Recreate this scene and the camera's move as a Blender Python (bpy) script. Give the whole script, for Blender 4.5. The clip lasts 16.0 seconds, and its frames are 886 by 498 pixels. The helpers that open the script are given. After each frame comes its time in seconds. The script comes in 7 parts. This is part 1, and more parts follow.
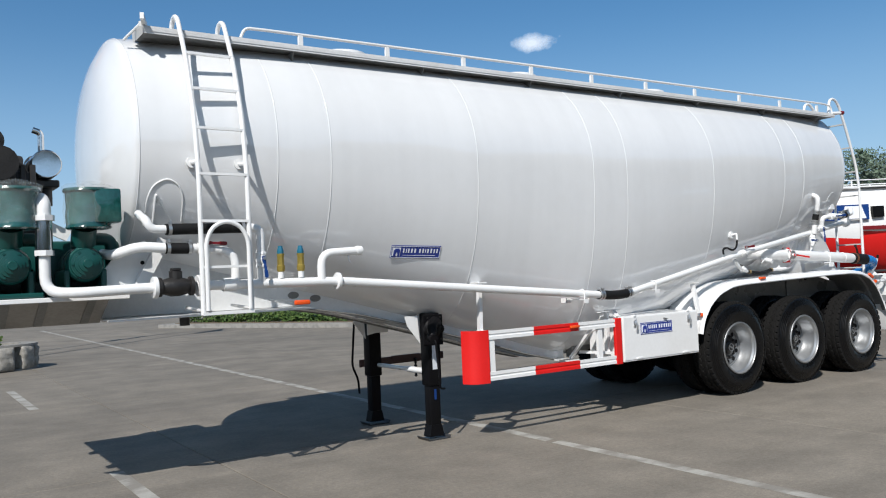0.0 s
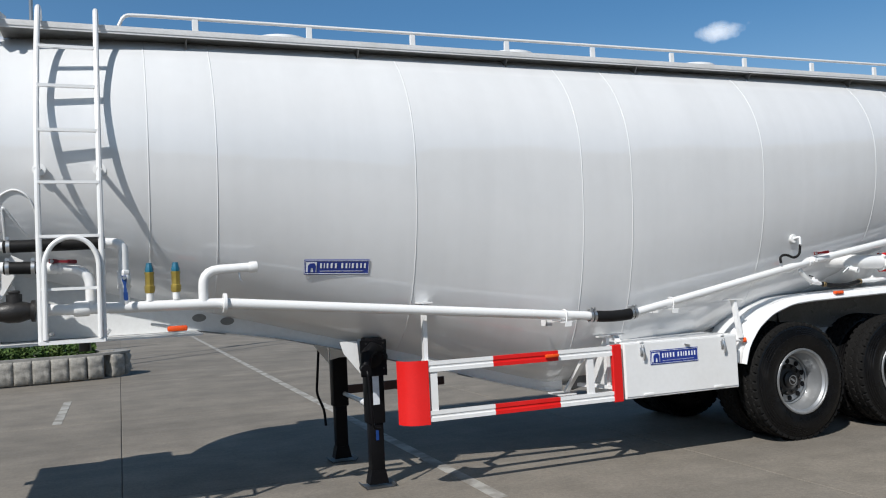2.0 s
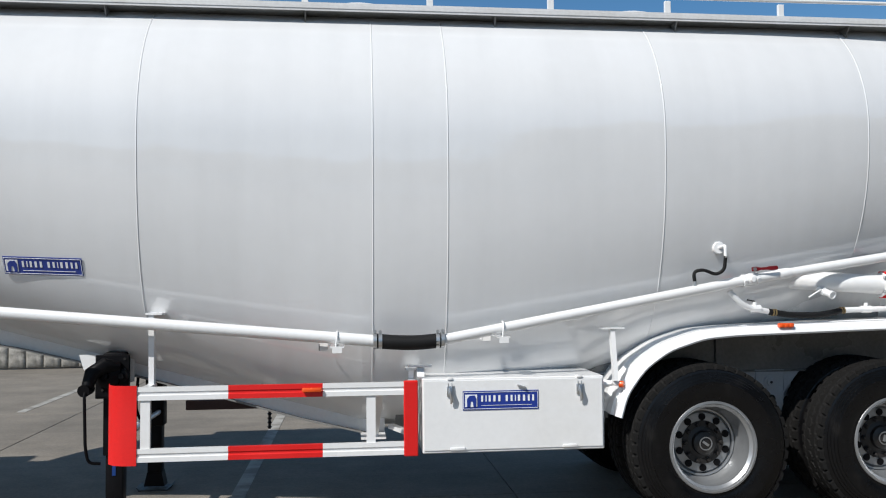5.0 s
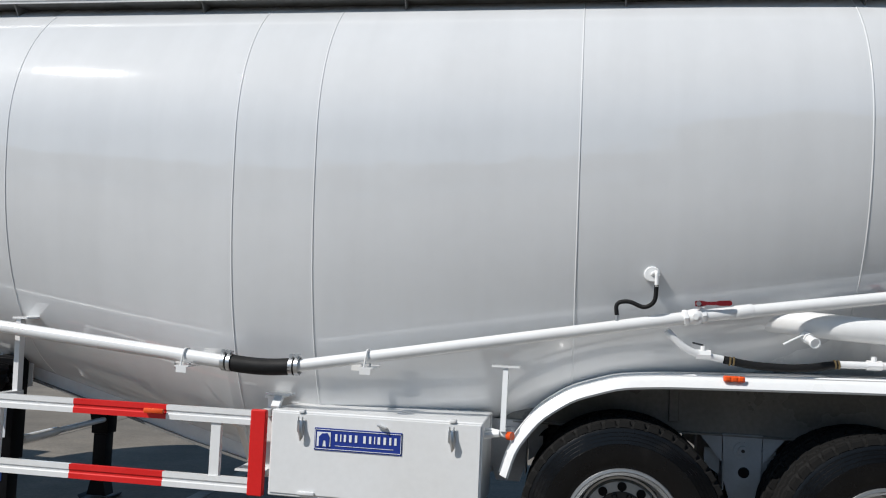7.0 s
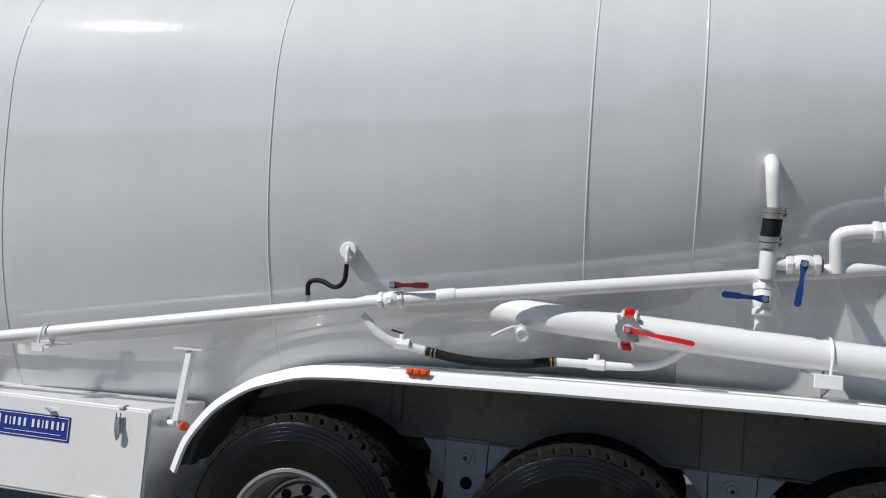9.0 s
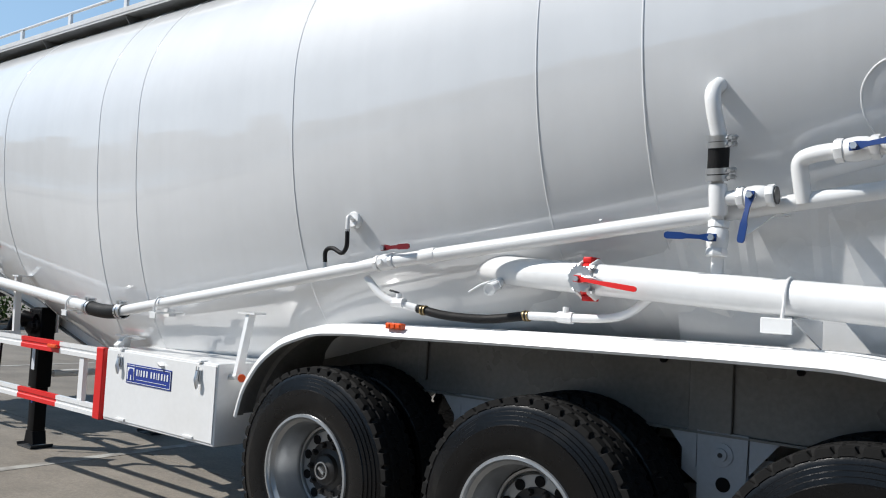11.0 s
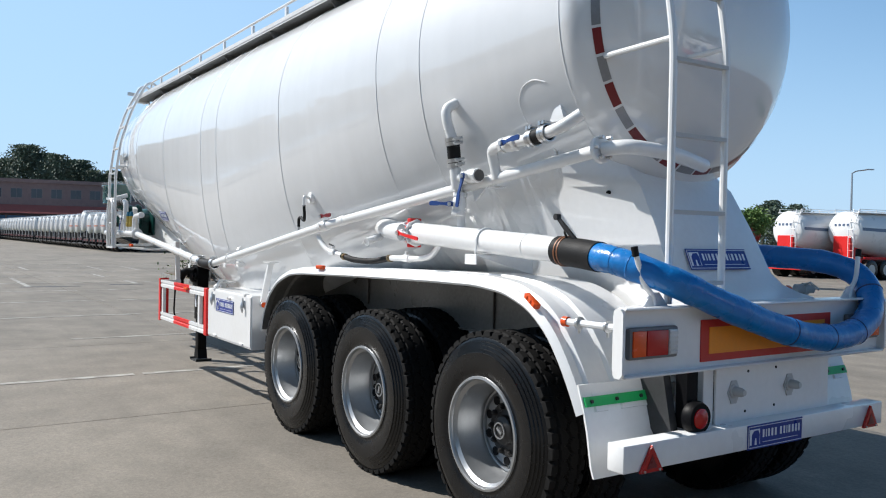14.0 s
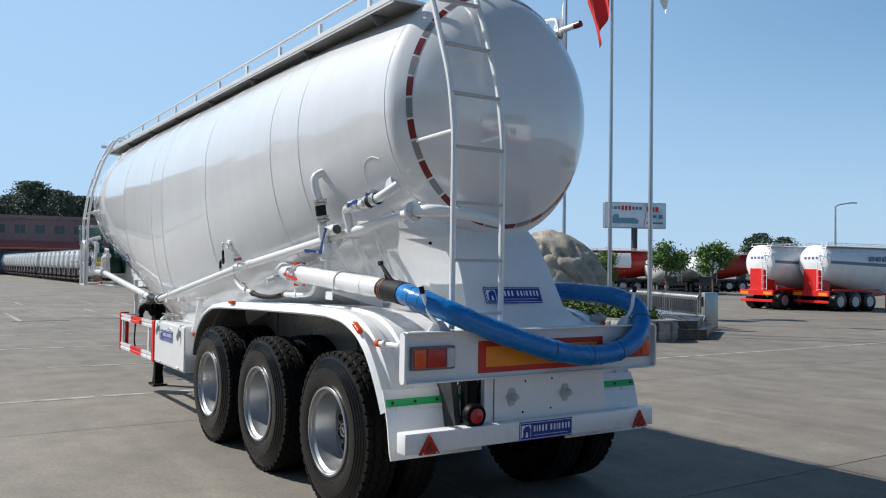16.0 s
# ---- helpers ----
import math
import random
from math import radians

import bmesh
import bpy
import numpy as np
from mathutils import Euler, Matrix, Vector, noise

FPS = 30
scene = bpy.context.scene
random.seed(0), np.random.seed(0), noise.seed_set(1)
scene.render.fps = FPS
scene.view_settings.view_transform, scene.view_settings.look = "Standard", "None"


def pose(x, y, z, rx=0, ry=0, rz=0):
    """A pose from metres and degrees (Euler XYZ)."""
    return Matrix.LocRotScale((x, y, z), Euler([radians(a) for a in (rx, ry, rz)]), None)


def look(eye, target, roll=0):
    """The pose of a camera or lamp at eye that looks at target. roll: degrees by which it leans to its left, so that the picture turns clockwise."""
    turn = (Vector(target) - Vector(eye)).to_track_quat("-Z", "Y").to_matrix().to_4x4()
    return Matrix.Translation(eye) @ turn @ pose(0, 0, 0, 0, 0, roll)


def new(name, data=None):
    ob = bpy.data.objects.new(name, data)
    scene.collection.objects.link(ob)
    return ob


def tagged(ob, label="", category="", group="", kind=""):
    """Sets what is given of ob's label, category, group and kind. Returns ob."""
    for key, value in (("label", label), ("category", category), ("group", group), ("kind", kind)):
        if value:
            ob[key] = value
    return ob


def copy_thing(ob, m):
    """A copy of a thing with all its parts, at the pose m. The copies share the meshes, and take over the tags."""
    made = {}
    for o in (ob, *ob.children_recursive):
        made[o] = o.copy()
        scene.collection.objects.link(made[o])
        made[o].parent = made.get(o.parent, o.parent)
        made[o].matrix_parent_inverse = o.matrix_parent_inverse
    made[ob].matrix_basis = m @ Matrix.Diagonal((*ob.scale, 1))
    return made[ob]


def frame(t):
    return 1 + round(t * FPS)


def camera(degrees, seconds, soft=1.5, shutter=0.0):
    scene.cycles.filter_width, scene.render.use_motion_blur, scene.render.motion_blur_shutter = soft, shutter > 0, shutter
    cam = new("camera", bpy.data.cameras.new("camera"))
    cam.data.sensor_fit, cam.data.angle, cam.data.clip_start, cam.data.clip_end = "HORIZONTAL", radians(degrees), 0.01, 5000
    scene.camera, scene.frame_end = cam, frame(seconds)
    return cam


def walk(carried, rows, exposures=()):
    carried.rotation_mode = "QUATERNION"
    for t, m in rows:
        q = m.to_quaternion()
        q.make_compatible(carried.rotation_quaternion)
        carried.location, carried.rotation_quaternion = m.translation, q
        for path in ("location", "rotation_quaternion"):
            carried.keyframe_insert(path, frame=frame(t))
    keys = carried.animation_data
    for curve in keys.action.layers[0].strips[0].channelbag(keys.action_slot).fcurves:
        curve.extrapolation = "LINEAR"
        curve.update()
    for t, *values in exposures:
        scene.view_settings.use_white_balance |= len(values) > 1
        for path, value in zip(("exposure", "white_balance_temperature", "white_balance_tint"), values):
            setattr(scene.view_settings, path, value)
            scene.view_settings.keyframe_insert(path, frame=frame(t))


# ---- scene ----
cam = camera(56.62, 16.0, 1.1)

PATH = [
    (0, -8.692, -7.555, 1.647, 91.69, 2.53, -34.05),
    (0.5, -8.056, -7.550, 1.658, 91.73, 2.64, -31.22),
    (1, -7.416, -7.541, 1.682, 91.85, 2.75, -27.96),
    (1.5, -6.776, -7.482, 1.696, 92.10, 2.74, -24.48),
    (2, -6.174, -7.394, 1.690, 92.38, 2.76, -21.46),
    (2.5, -5.562, -7.287, 1.678, 92.84, 2.68, -18.60),
    (3, -4.958, -7.185, 1.699, 92.98, 2.31, -16.09),
    (3.5, -4.360, -7.074, 1.734, 92.78, 1.79, -13.81),
    (4, -3.748, -6.964, 1.750, 92.57, 1.31, -11.53),
    (4.5, -3.145, -6.836, 1.753, 92.37, 0.86, -9.11),
    (5, -2.526, -6.708, 1.728, 92.36, 0.44, -6.36),
    (7.5, 0.169, -5.610, 1.776, 93.53, -3.64, 11.21),
    (8, 0.640, -5.381, 1.753, 93.35, -4.81, 11.70),
    (8.5, 1.119, -5.154, 1.730, 93.53, -5.15, 12.04),
    (9, 1.567, -4.932, 1.716, 94.12, -4.64, 13.65),
    (11.5, 3.797, -4.205, 1.582, 92.01, -2.61, 43.65),
    (12, 4.302, -4.144, 1.605, 90.94, -2.00, 47.16),
    (12.5, 4.828, -4.039, 1.642, 90.14, -1.55, 49.75),
    (13, 5.375, -3.997, 1.646, 89.98, -1.39, 51.89),
    (13.5, 5.918, -3.944, 1.645, 89.75, -1.35, 54.29),
    (14, 6.433, -3.896, 1.668, 89.11, -1.08, 56.45),
    (14.5, 6.937, -3.886, 1.675, 88.84, -1.16, 57.21),
    (15, 7.422, -3.880, 1.707, 89.07, -1.11, 56.82),
    (15.5, 7.787, -3.810, 1.724, 90.52, -0.83, 56.75),
    (16, 8.158, -3.745, 1.747, 91.42, -0.82, 56.75),
]
walk(cam, [(t, pose(*p)) for t, *p in PATH], ((0, 0.06), (2.5, -0.05), (5, 0.0), (7.5, -0.18), (8.5, -0.13), (9, -0.25), (11.5, 0.22), (13, 0.22), (14.5, 0.44), (15, 0.43), (16, 0.20)))

# ---- sky, sun ----
SUN_WAY = Vector((0.78, 0.66, -1.0)).normalized()
world = bpy.data.worlds.new("sky")
scene.world = world
world.use_nodes = True
wn, wl = world.node_tree.nodes, world.node_tree.links
sky = wn.new("ShaderNodeTexSky")
sky.sky_type, sky.sun_disc = "NISHITA", False
sky.sun_elevation = math.asin(-SUN_WAY.z)
sky.sun_rotation = math.atan2(-SUN_WAY.x, -SUN_WAY.y)
sky.altitude, sky.air_density, sky.dust_density, sky.ozone_density = 300, 1.0, 0.5, 1.6
tone = wn.new("ShaderNodeHueSaturation")
tone.inputs["Saturation"].default_value = 1.45
wl.new(sky.outputs[0], tone.inputs["Color"])
haze = wn.new("ShaderNodeMixRGB")
haze.inputs[2].default_value = (4.95, 7.25, 9.85, 1)
# thin haze, thicker round the sun's side; deeper blue overhead
way = wn.new("ShaderNodeTexCoord")
side_dot = wn.new("ShaderNodeVectorMath")
side_dot.operation = "DOT_PRODUCT"
side_dot.inputs[1].default_value = (-0.763, -0.646, 0.0)
wl.new(way.outputs["Generated"], side_dot.inputs[0])
thick = wn.new("ShaderNodeMapRange")
thick.interpolation_type = "SMOOTHSTEP"
thick.inputs[1].default_value, thick.inputs[2].default_value = -0.75, 0.7
thick.inputs[3].default_value, thick.inputs[4].default_value = 0.12, 0.70
wl.new(side_dot.outputs["Value"], thick.inputs[0])
wl.new(thick.outputs[0], haze.inputs[0])
wl.new(tone.outputs[0], haze.inputs[1])
up = wn.new("ShaderNodeSeparateXYZ")
wl.new(way.outputs["Generated"], up.inputs[0])
deep = wn.new("ShaderNodeMapRange")
deep.inputs[1].default_value, deep.inputs[2].default_value = 0.46, 0.85
deep.inputs[3].default_value, deep.inputs[4].default_value = 1.0, 0.25
wl.new(up.outputs[2], deep.inputs[0])
blue = wn.new("ShaderNodeVectorMath")
blue.operation = "SCALE"
wl.new(haze.outputs[0], blue.inputs[0])
wl.new(deep.outputs[0], blue.inputs[3])
low = wn.new("ShaderNodeMapRange")
low.interpolation_type = "SMOOTHSTEP"
low.inputs[1].default_value, low.inputs[2].default_value = 0.32, 0.0
low.inputs[3].default_value, low.inputs[4].default_value = 0.0, 0.75
wl.new(up.outputs[2], low.inputs[0])
rim_haze = wn.new("ShaderNodeMixRGB")
rim_haze.inputs[2].default_value = (4.05, 6.1, 8.7, 1)
wl.new(low.outputs[0], rim_haze.inputs[0])
wl.new(blue.outputs[0], rim_haze.inputs[1])
wl.new(rim_haze.outputs[0], wn["Background"].inputs[0])
wn["Background"].inputs[1].default_value = 0.091
sun_data = bpy.data.lights.new("sun", "SUN")
sun_data.energy, sun_data.angle, sun_data.color = 5.0, radians(0.55), (1.0, 0.968, 0.925)
sun = new("sun", sun_data)
sun.matrix_world = look((0, 0, 30), Vector((0, 0, 30)) + SUN_WAY)


# ---- materials ----
def mat(name, color, rough=0.5, metal=0.0, vary=0.06, scale=3.0, fine=60.0, bump=0.0, coat=0.0, second=None, mix=(0.45, 0.62), rough_vary=0.08, island=0.0):
    """A procedural surface: base colour with broad and fine variation, optional second colour in patches, relief and clear coat."""
    m = bpy.data.materials.new(name)
    m.use_nodes = True
    n, l = m.node_tree.nodes, m.node_tree.links
    b = n["Principled BSDF"]
    b.inputs["Metallic"].default_value = metal
    b.inputs["Coat Weight"].default_value = coat
    b.inputs["Coat Roughness"].default_value = 0.06
    tc = n.new("ShaderNodeTexCoord")
    big = n.new("ShaderNodeTexNoise")
    big.inputs["Scale"].default_value, big.inputs["Detail"].default_value = scale, 5
    small = n.new("ShaderNodeTexNoise")
    small.inputs["Scale"].default_value, small.inputs["Detail"].default_value = fine, 3
    for t in (big, small):
        l.new(tc.outputs["Object"], t.inputs["Vector"])
    base = n.new("ShaderNodeMixRGB")
    base.inputs[1].default_value = (*color, 1)
    base.inputs[2].default_value = (*(second or color), 1)
    ramp = n.new("ShaderNodeMapRange")
    ramp.inputs[1].default_value, ramp.inputs[2].default_value = mix
    l.new(big.outputs[0], ramp.inputs[0])
    l.new(ramp.outputs[0], base.inputs[0])
    add = n.new("ShaderNodeMath")
    add.operation = "ADD"
    l.new(big.outputs[0], add.inputs[0])
    l.new(small.outputs[0], add.inputs[1])
    val = n.new("ShaderNodeMapRange")
    val.inputs[1].default_value, val.inputs[2].default_value = 0.6, 1.4
    val.inputs[3].default_value, val.inputs[4].default_value = 1 - vary, 1 + vary
    l.new(add.outputs[0], val.inputs[0])
    hsv = n.new("ShaderNodeHueSaturation")
    l.new(base.outputs[0], hsv.inputs["Color"])
    l.new(val.outputs[0], hsv.inputs["Value"])
    if island:
        geo = n.new("ShaderNodeNewGeometry")
        r2 = n.new("ShaderNodeMapRange")
        r2.inputs[3].default_value, r2.inputs[4].default_value = 1 - island, 1 + island
        l.new(geo.outputs["Random Per Island"], r2.inputs[0])
        mul = n.new("ShaderNodeMath")
        mul.operation = "MULTIPLY"
        l.new(val.outputs[0], mul.inputs[0])
        l.new(r2.outputs[0], mul.inputs[1])
        l.new(mul.outputs[0], hsv.inputs["Value"])
    l.new(hsv.outputs[0], b.inputs["Base Color"])
    rr = n.new("ShaderNodeMapRange")
    rr.inputs[1].default_value, rr.inputs[2].default_value = 0.3, 0.7
    rr.inputs[3].default_value, rr.inputs[4].default_value = max(rough - rough_vary, 0.02), min(rough + rough_vary, 1)
    l.new(big.outputs[0], rr.inputs[0])
    l.new(rr.outputs[0], b.inputs["Roughness"])
    if bump:
        bp = n.new("ShaderNodeBump")
        bp.inputs["Strength"].default_value, bp.inputs["Distance"].default_value = bump, 0.01
        l.new(small.outputs[0], bp.inputs["Height"])
        l.new(bp.outputs[0], b.inputs["Normal"])
    return m


WHITE = mat("white gloss paint", (0.735, 0.74, 0.74), 0.32, 0, 0.04, 1.2, 25, 0.02, coat=0.5, second=(0.67, 0.665, 0.65), mix=(0.55, 0.8))
TANKW = mat("tank white paint", (0.68, 0.69, 0.70), 0.5, 0.0, 0.02, 0.7, 9, 0.0, coat=1.0, second=(0.655, 0.665, 0.675), mix=(0.5, 0.85), rough_vary=0.06)
# faint run-down smudges and a wavy sheen on the shell
tn, tl = TANKW.node_tree.nodes, TANKW.node_tree.links
tco = tn.new("ShaderNodeTexCoord")
tmp = tn.new("ShaderNodeMapping")
tmp.inputs["Scale"].default_value = (2.6, 0.3, 0.22)
tl.new(tco.outputs["Object"], tmp.inputs["Vector"])
smu = tn.new("ShaderNodeTexNoise")
smu.inputs["Scale"].default_value, smu.inputs["Detail"].default_value = 1.6, 5
tl.new(tmp.outputs[0], smu.inputs["Vector"])
smr = tn.new("ShaderNodeMapRange")
smr.inputs[1].default_value, smr.inputs[2].default_value, smr.inputs[3].default_value, smr.inputs[4].default_value = 0.35, 0.65, 0.972, 1.018
tl.new(smu.outputs[0], smr.inputs[0])
smm = tn.new("ShaderNodeMath")
smm.operation = "MULTIPLY"
thv = [k for k in tn if k.type == "HUE_SAT"][0]
tl.new(thv.inputs["Value"].links[0].from_socket, smm.inputs[0])
tl.new(smr.outputs[0], smm.inputs[1])
tl.new(smm.outputs[0], thv.inputs["Value"])
wav = tn.new("ShaderNodeBump")
wav.inputs["Strength"].default_value, wav.inputs["Distance"].default_value = 0.11, 0.02
tl.new(smu.outputs[0], wav.inputs["Height"])
for socket in ("Normal", "Coat Normal"):
    tl.new(wav.outputs[0], tn["Principled BSDF"].inputs[socket])
tn["Principled BSDF"].inputs["Coat Roughness"].default_value = 0.045
tn["Principled BSDF"].inputs["Coat IOR"].default_value = 1.75
tn["Principled BSDF"].inputs["Specular IOR Level"].default_value = 0.1
# skirt base colour lowered for the mudguard's shade, dirt in patches
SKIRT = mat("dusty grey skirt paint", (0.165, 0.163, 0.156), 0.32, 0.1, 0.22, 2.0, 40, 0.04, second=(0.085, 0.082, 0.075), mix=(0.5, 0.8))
# dark brown stands for the far guard's red paint in shadow
SHADERAIL = mat("brown primer", (0.09, 0.05, 0.045), 0.6, 0, 0.1, 3.0, 50, 0.04)
BEAMW = mat("grey white frame paint", (0.66, 0.67, 0.67), 0.4, 0, 0.06, 2.0, 40, 0.04, second=(0.52, 0.51, 0.49), mix=(0.55, 0.8))
GREYP = mat("grey walkway paint", (0.46, 0.46, 0.45), 0.5, 0, 0.06, 2.0, 40, 0.05)
WALK = mat("weathered walkway paint", (0.62, 0.625, 0.63), 0.5, 0, 0.10, 2.0, 40, 0.05, second=(0.50, 0.50, 0.495), mix=(0.45, 0.7))
# dirty paint whose base colour also carries the shade on undersides
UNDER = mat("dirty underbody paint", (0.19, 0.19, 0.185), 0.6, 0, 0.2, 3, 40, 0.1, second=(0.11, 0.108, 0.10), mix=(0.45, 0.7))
DARK = mat("dark chassis paint", (0.035, 0.036, 0.038), 0.5, 0, 0.2, 3, 50, 0.08)
# deck edge colour browned and darkened to hold its shade
DECKS = mat("dusty deck edge paint", (0.29, 0.275, 0.255), 0.6, 0, 0.15, 3, 40, 0.1, second=(0.19, 0.18, 0.165), mix=(0.45, 0.7))
HANGER = mat("grey hanger paint", (0.38, 0.39, 0.41), 0.45, 0, 0.08, 4, 50, 0.05, second=(0.29, 0.285, 0.275), mix=(0.5, 0.75))
BLACK = mat("black leg paint", (0.005, 0.005, 0.006), 0.45, 0, 0.2, 4, 60, 0.05)
RUBBER = mat("tyre rubber", (0.0035, 0.0035, 0.004), 0.28, 0, 0.25, 6, 90, 0.08, second=(0.012, 0.011, 0.010), mix=(0.6, 0.8))
HOSE = mat("black rubber hose", (0.008, 0.008, 0.0085), 0.6, 0, 0.2, 10, 120, 0.15)
TREAD = mat("tread rubber", (0.0095, 0.0092, 0.009), 0.75, 0, 0.25, 6, 90, 0.05)
STEEL = mat("zinc steel", (0.55, 0.56, 0.57), 0.35, 0.9, 0.1, 8, 90, 0.05)
CHROME = mat("polished steel", (0.72, 0.73, 0.74), 0.14, 1.0, 0.05, 4, 60, 0.0)
RIMS = mat("silver rim paint", (0.36, 0.37, 0.38), 0.40, 0.75, 0.06, 5, 60, 0.03)
RED = mat("red paint", (0.62, 0.008, 0.007), 0.45, 0, 0.06, 3, 50, 0.02)
TAPER = mat("red reflective tape", (0.15, 0.007, 0.011), 0.35, 0, 0.12, 20, 160, 0.05)
TAPEW = mat("silver reflective tape", (0.24, 0.24, 0.25), 0.35, 0.3, 0.12, 20, 160, 0.05)
BLUEP = mat("blue sign film", (0.012, 0.035, 0.24), 0.35, 0, 0.08, 12, 90, 0.0)
SIGNW = mat("white sign film", (0.75, 0.77, 0.80), 0.4, 0, 0.04, 12, 90)
BLUEV = mat("blue lever vinyl", (0.003, 0.035, 0.17), 0.4, 0, 0.06, 9, 80)
BLUEH = mat("blue wrapped film", (0.006, 0.17, 0.48), 0.30, 0, 0.10, 5, 16, 0.75, second=(0.004, 0.13, 0.40), mix=(0.4, 0.65), rough_vary=0.12)
AMBER = mat("amber lens", (0.72, 0.085, 0.012), 0.22, 0, 0.08, 30, 200, 0.1)
REDLENS = mat("red lens", (0.42, 0.012, 0.01), 0.2, 0, 0.1, 30, 220, 0.15)
CLEARL = mat("clear lens", (0.55, 0.57, 0.58), 0.15, 0.2, 0.1, 30, 220, 0.15)
ORANGE = mat("orange retroreflective", (0.80, 0.26, 0.01), 0.45, 0, 0.07, 30, 160, 0.1)
REDBRD = mat("red retroreflective", (0.50, 0.02, 0.012), 0.45, 0, 0.07, 30, 160, 0.1)
GREEN = mat("green strip", (0.01, 0.38, 0.10), 0.45, 0, 0.08, 9, 80)
BRASS = mat("gilded brass", (0.41, 0.31, 0.075), 0.38, 0.6, 0.15, 12, 80, 0.05)
BRONZE = mat("bronze ferrule", (0.22, 0.16, 0.075), 0.4, 0.6, 0.15, 12, 80, 0.05)
COPPER = mat("brown tape", (0.20, 0.075, 0.03), 0.5, 0.1, 0.15, 20, 90, 0.1)
TEAL = mat("teal compressor paint", (0.004, 0.055, 0.049), 0.34, 0, 0.12, 6, 60, 0.05)
TEALF = mat("film wrapped teal", (0.006, 0.062, 0.056), 0.2, 0, 0.3, 6, 30, 0.5, coat=0.9, second=(0.025, 0.11, 0.10), mix=(0.5, 0.75))
FILM = mat("clear plastic film", (0.75, 0.80, 0.80), 0.12, 0, 0.05, 8, 40, 0.6, coat=0.5)
FILM.node_tree.nodes["Principled BSDF"].inputs["Alpha"].default_value = 0.10
IRON = mat("cast iron black", (0.014, 0.0125, 0.012), 0.5, 0, 0.25, 12, 80, 0.2)
LABEL = mat("paper label", (0.55, 0.58, 0.62), 0.6, 0, 0.15, 25, 120)

RUBBER.node_tree.nodes["Principled BSDF"].inputs["Specular IOR Level"].default_value = 0.27
TREAD.node_tree.nodes["Principled BSDF"].inputs["Specular IOR Level"].default_value = 0.15
BLACK.node_tree.nodes["Principled BSDF"].inputs["Specular IOR Level"].default_value = 0.1
HOSE.node_tree.nodes["Principled BSDF"].inputs["Specular IOR Level"].default_value = 0.22



# ---- mesh helpers ----
def thing(name, label, category, group="", at=(0, 0, 0), turn=0):
    ob = new(name)
    ob.matrix_basis = pose(*at, 0, 0, turn)
    return tagged(ob, label, category, group)


def part(name, bm, material, parent=None, label="", smooth=35):
    """Links a bmesh as one mesh object, under a thing or a part."""
    bmesh.ops.recalc_face_normals(bm, faces=bm.faces)
    me = bpy.data.meshes.new(name)
    if smooth:
        for f in bm.faces:
            f.smooth = True
        for e in bm.edges:
            if len(e.link_faces) == 2 and e.calc_face_angle(3.2) > radians(smooth):
                e.smooth = False
    bm.to_mesh(me)
    bm.free()
    for m in material if isinstance(material, (list, tuple)) else (material,):
        me.materials.append(m)
    ob = new(name, me)
    if parent is not None:
        ob.parent = parent
    return tagged(ob, label)


def piece(name, ob_like, parent, m):
    """A further object on the same mesh, at the local pose m."""
    ob = new(name, ob_like.data)
    ob.parent = parent
    ob.matrix_basis = m
    return ob


def box(bm, x0, x1, y0, y1, z0, z1, bevel=0.0, seg=2, m=None):
    made = bmesh.ops.create_cube(bm, size=1.0, matrix=Matrix.Translation(((x0 + x1) / 2, (y0 + y1) / 2, (z0 + z1) / 2)) @ Matrix.Diagonal((abs(x1 - x0), abs(y1 - y0), abs(z1 - z0), 1)))
    vs = made["verts"]
    if bevel:
        es = list({e for v in vs for e in v.link_edges})
        out = bmesh.ops.bevel(bm, geom=es, offset=bevel, segments=seg, affect="EDGES", profile=0.5)
        vs = list({v for f in out["faces"] for v in f.verts} | {v for v in vs if v.is_valid})
    if m is not None:
        bmesh.ops.transform(bm, matrix=m, verts=[v for v in vs if v.is_valid])
    return vs


def rings(bm, loops, closed=True, cap=True, wrap=False):
    """Skins a list of vertex loops (lists of points)."""
    vl = [[bm.verts.new(p) for p in lp] for lp in loops]
    n = len(vl[0])
    pairs = list(zip(vl, vl[1:])) + ([(vl[-1], vl[0])] if wrap else [])
    for a, b in pairs:
        for i in range(n if closed else n - 1):
            j = (i + 1) % n
            bm.faces.new((a[i], a[j], b[j], b[i]))
    if cap and not wrap and closed:
        bm.faces.new(vl[0][::-1])
        bm.faces.new(vl[-1])
    return vl


def axes_of(d):
    d = Vector(d).normalized()
    u = d.cross(Vector((0, 0, 1)) if abs(d.z) < 0.95 else Vector((1, 0, 0))).normalized()
    return d, u, d.cross(u)


def lathe(bm, origin, way, profile, n=24, wrap=False, cap=True):
    """Turns (distance along, radius) pairs round an axis."""
    o = Vector(origin)
    d, u, v = axes_of(way)
    rings(bm, [[o + d * a + (u * math.cos(2 * math.pi * i / n) + v * math.sin(2 * math.pi * i / n)) * max(r, 1e-4) for i in range(n)] for a, r in profile], wrap=wrap, cap=cap)


def cyl(bm, p, q, r, r2=None, n=14):
    p, q = Vector(p), Vector(q)
    lathe(bm, p, q - p, [(0, r), ((q - p).length, r if r2 is None else r2)], n)


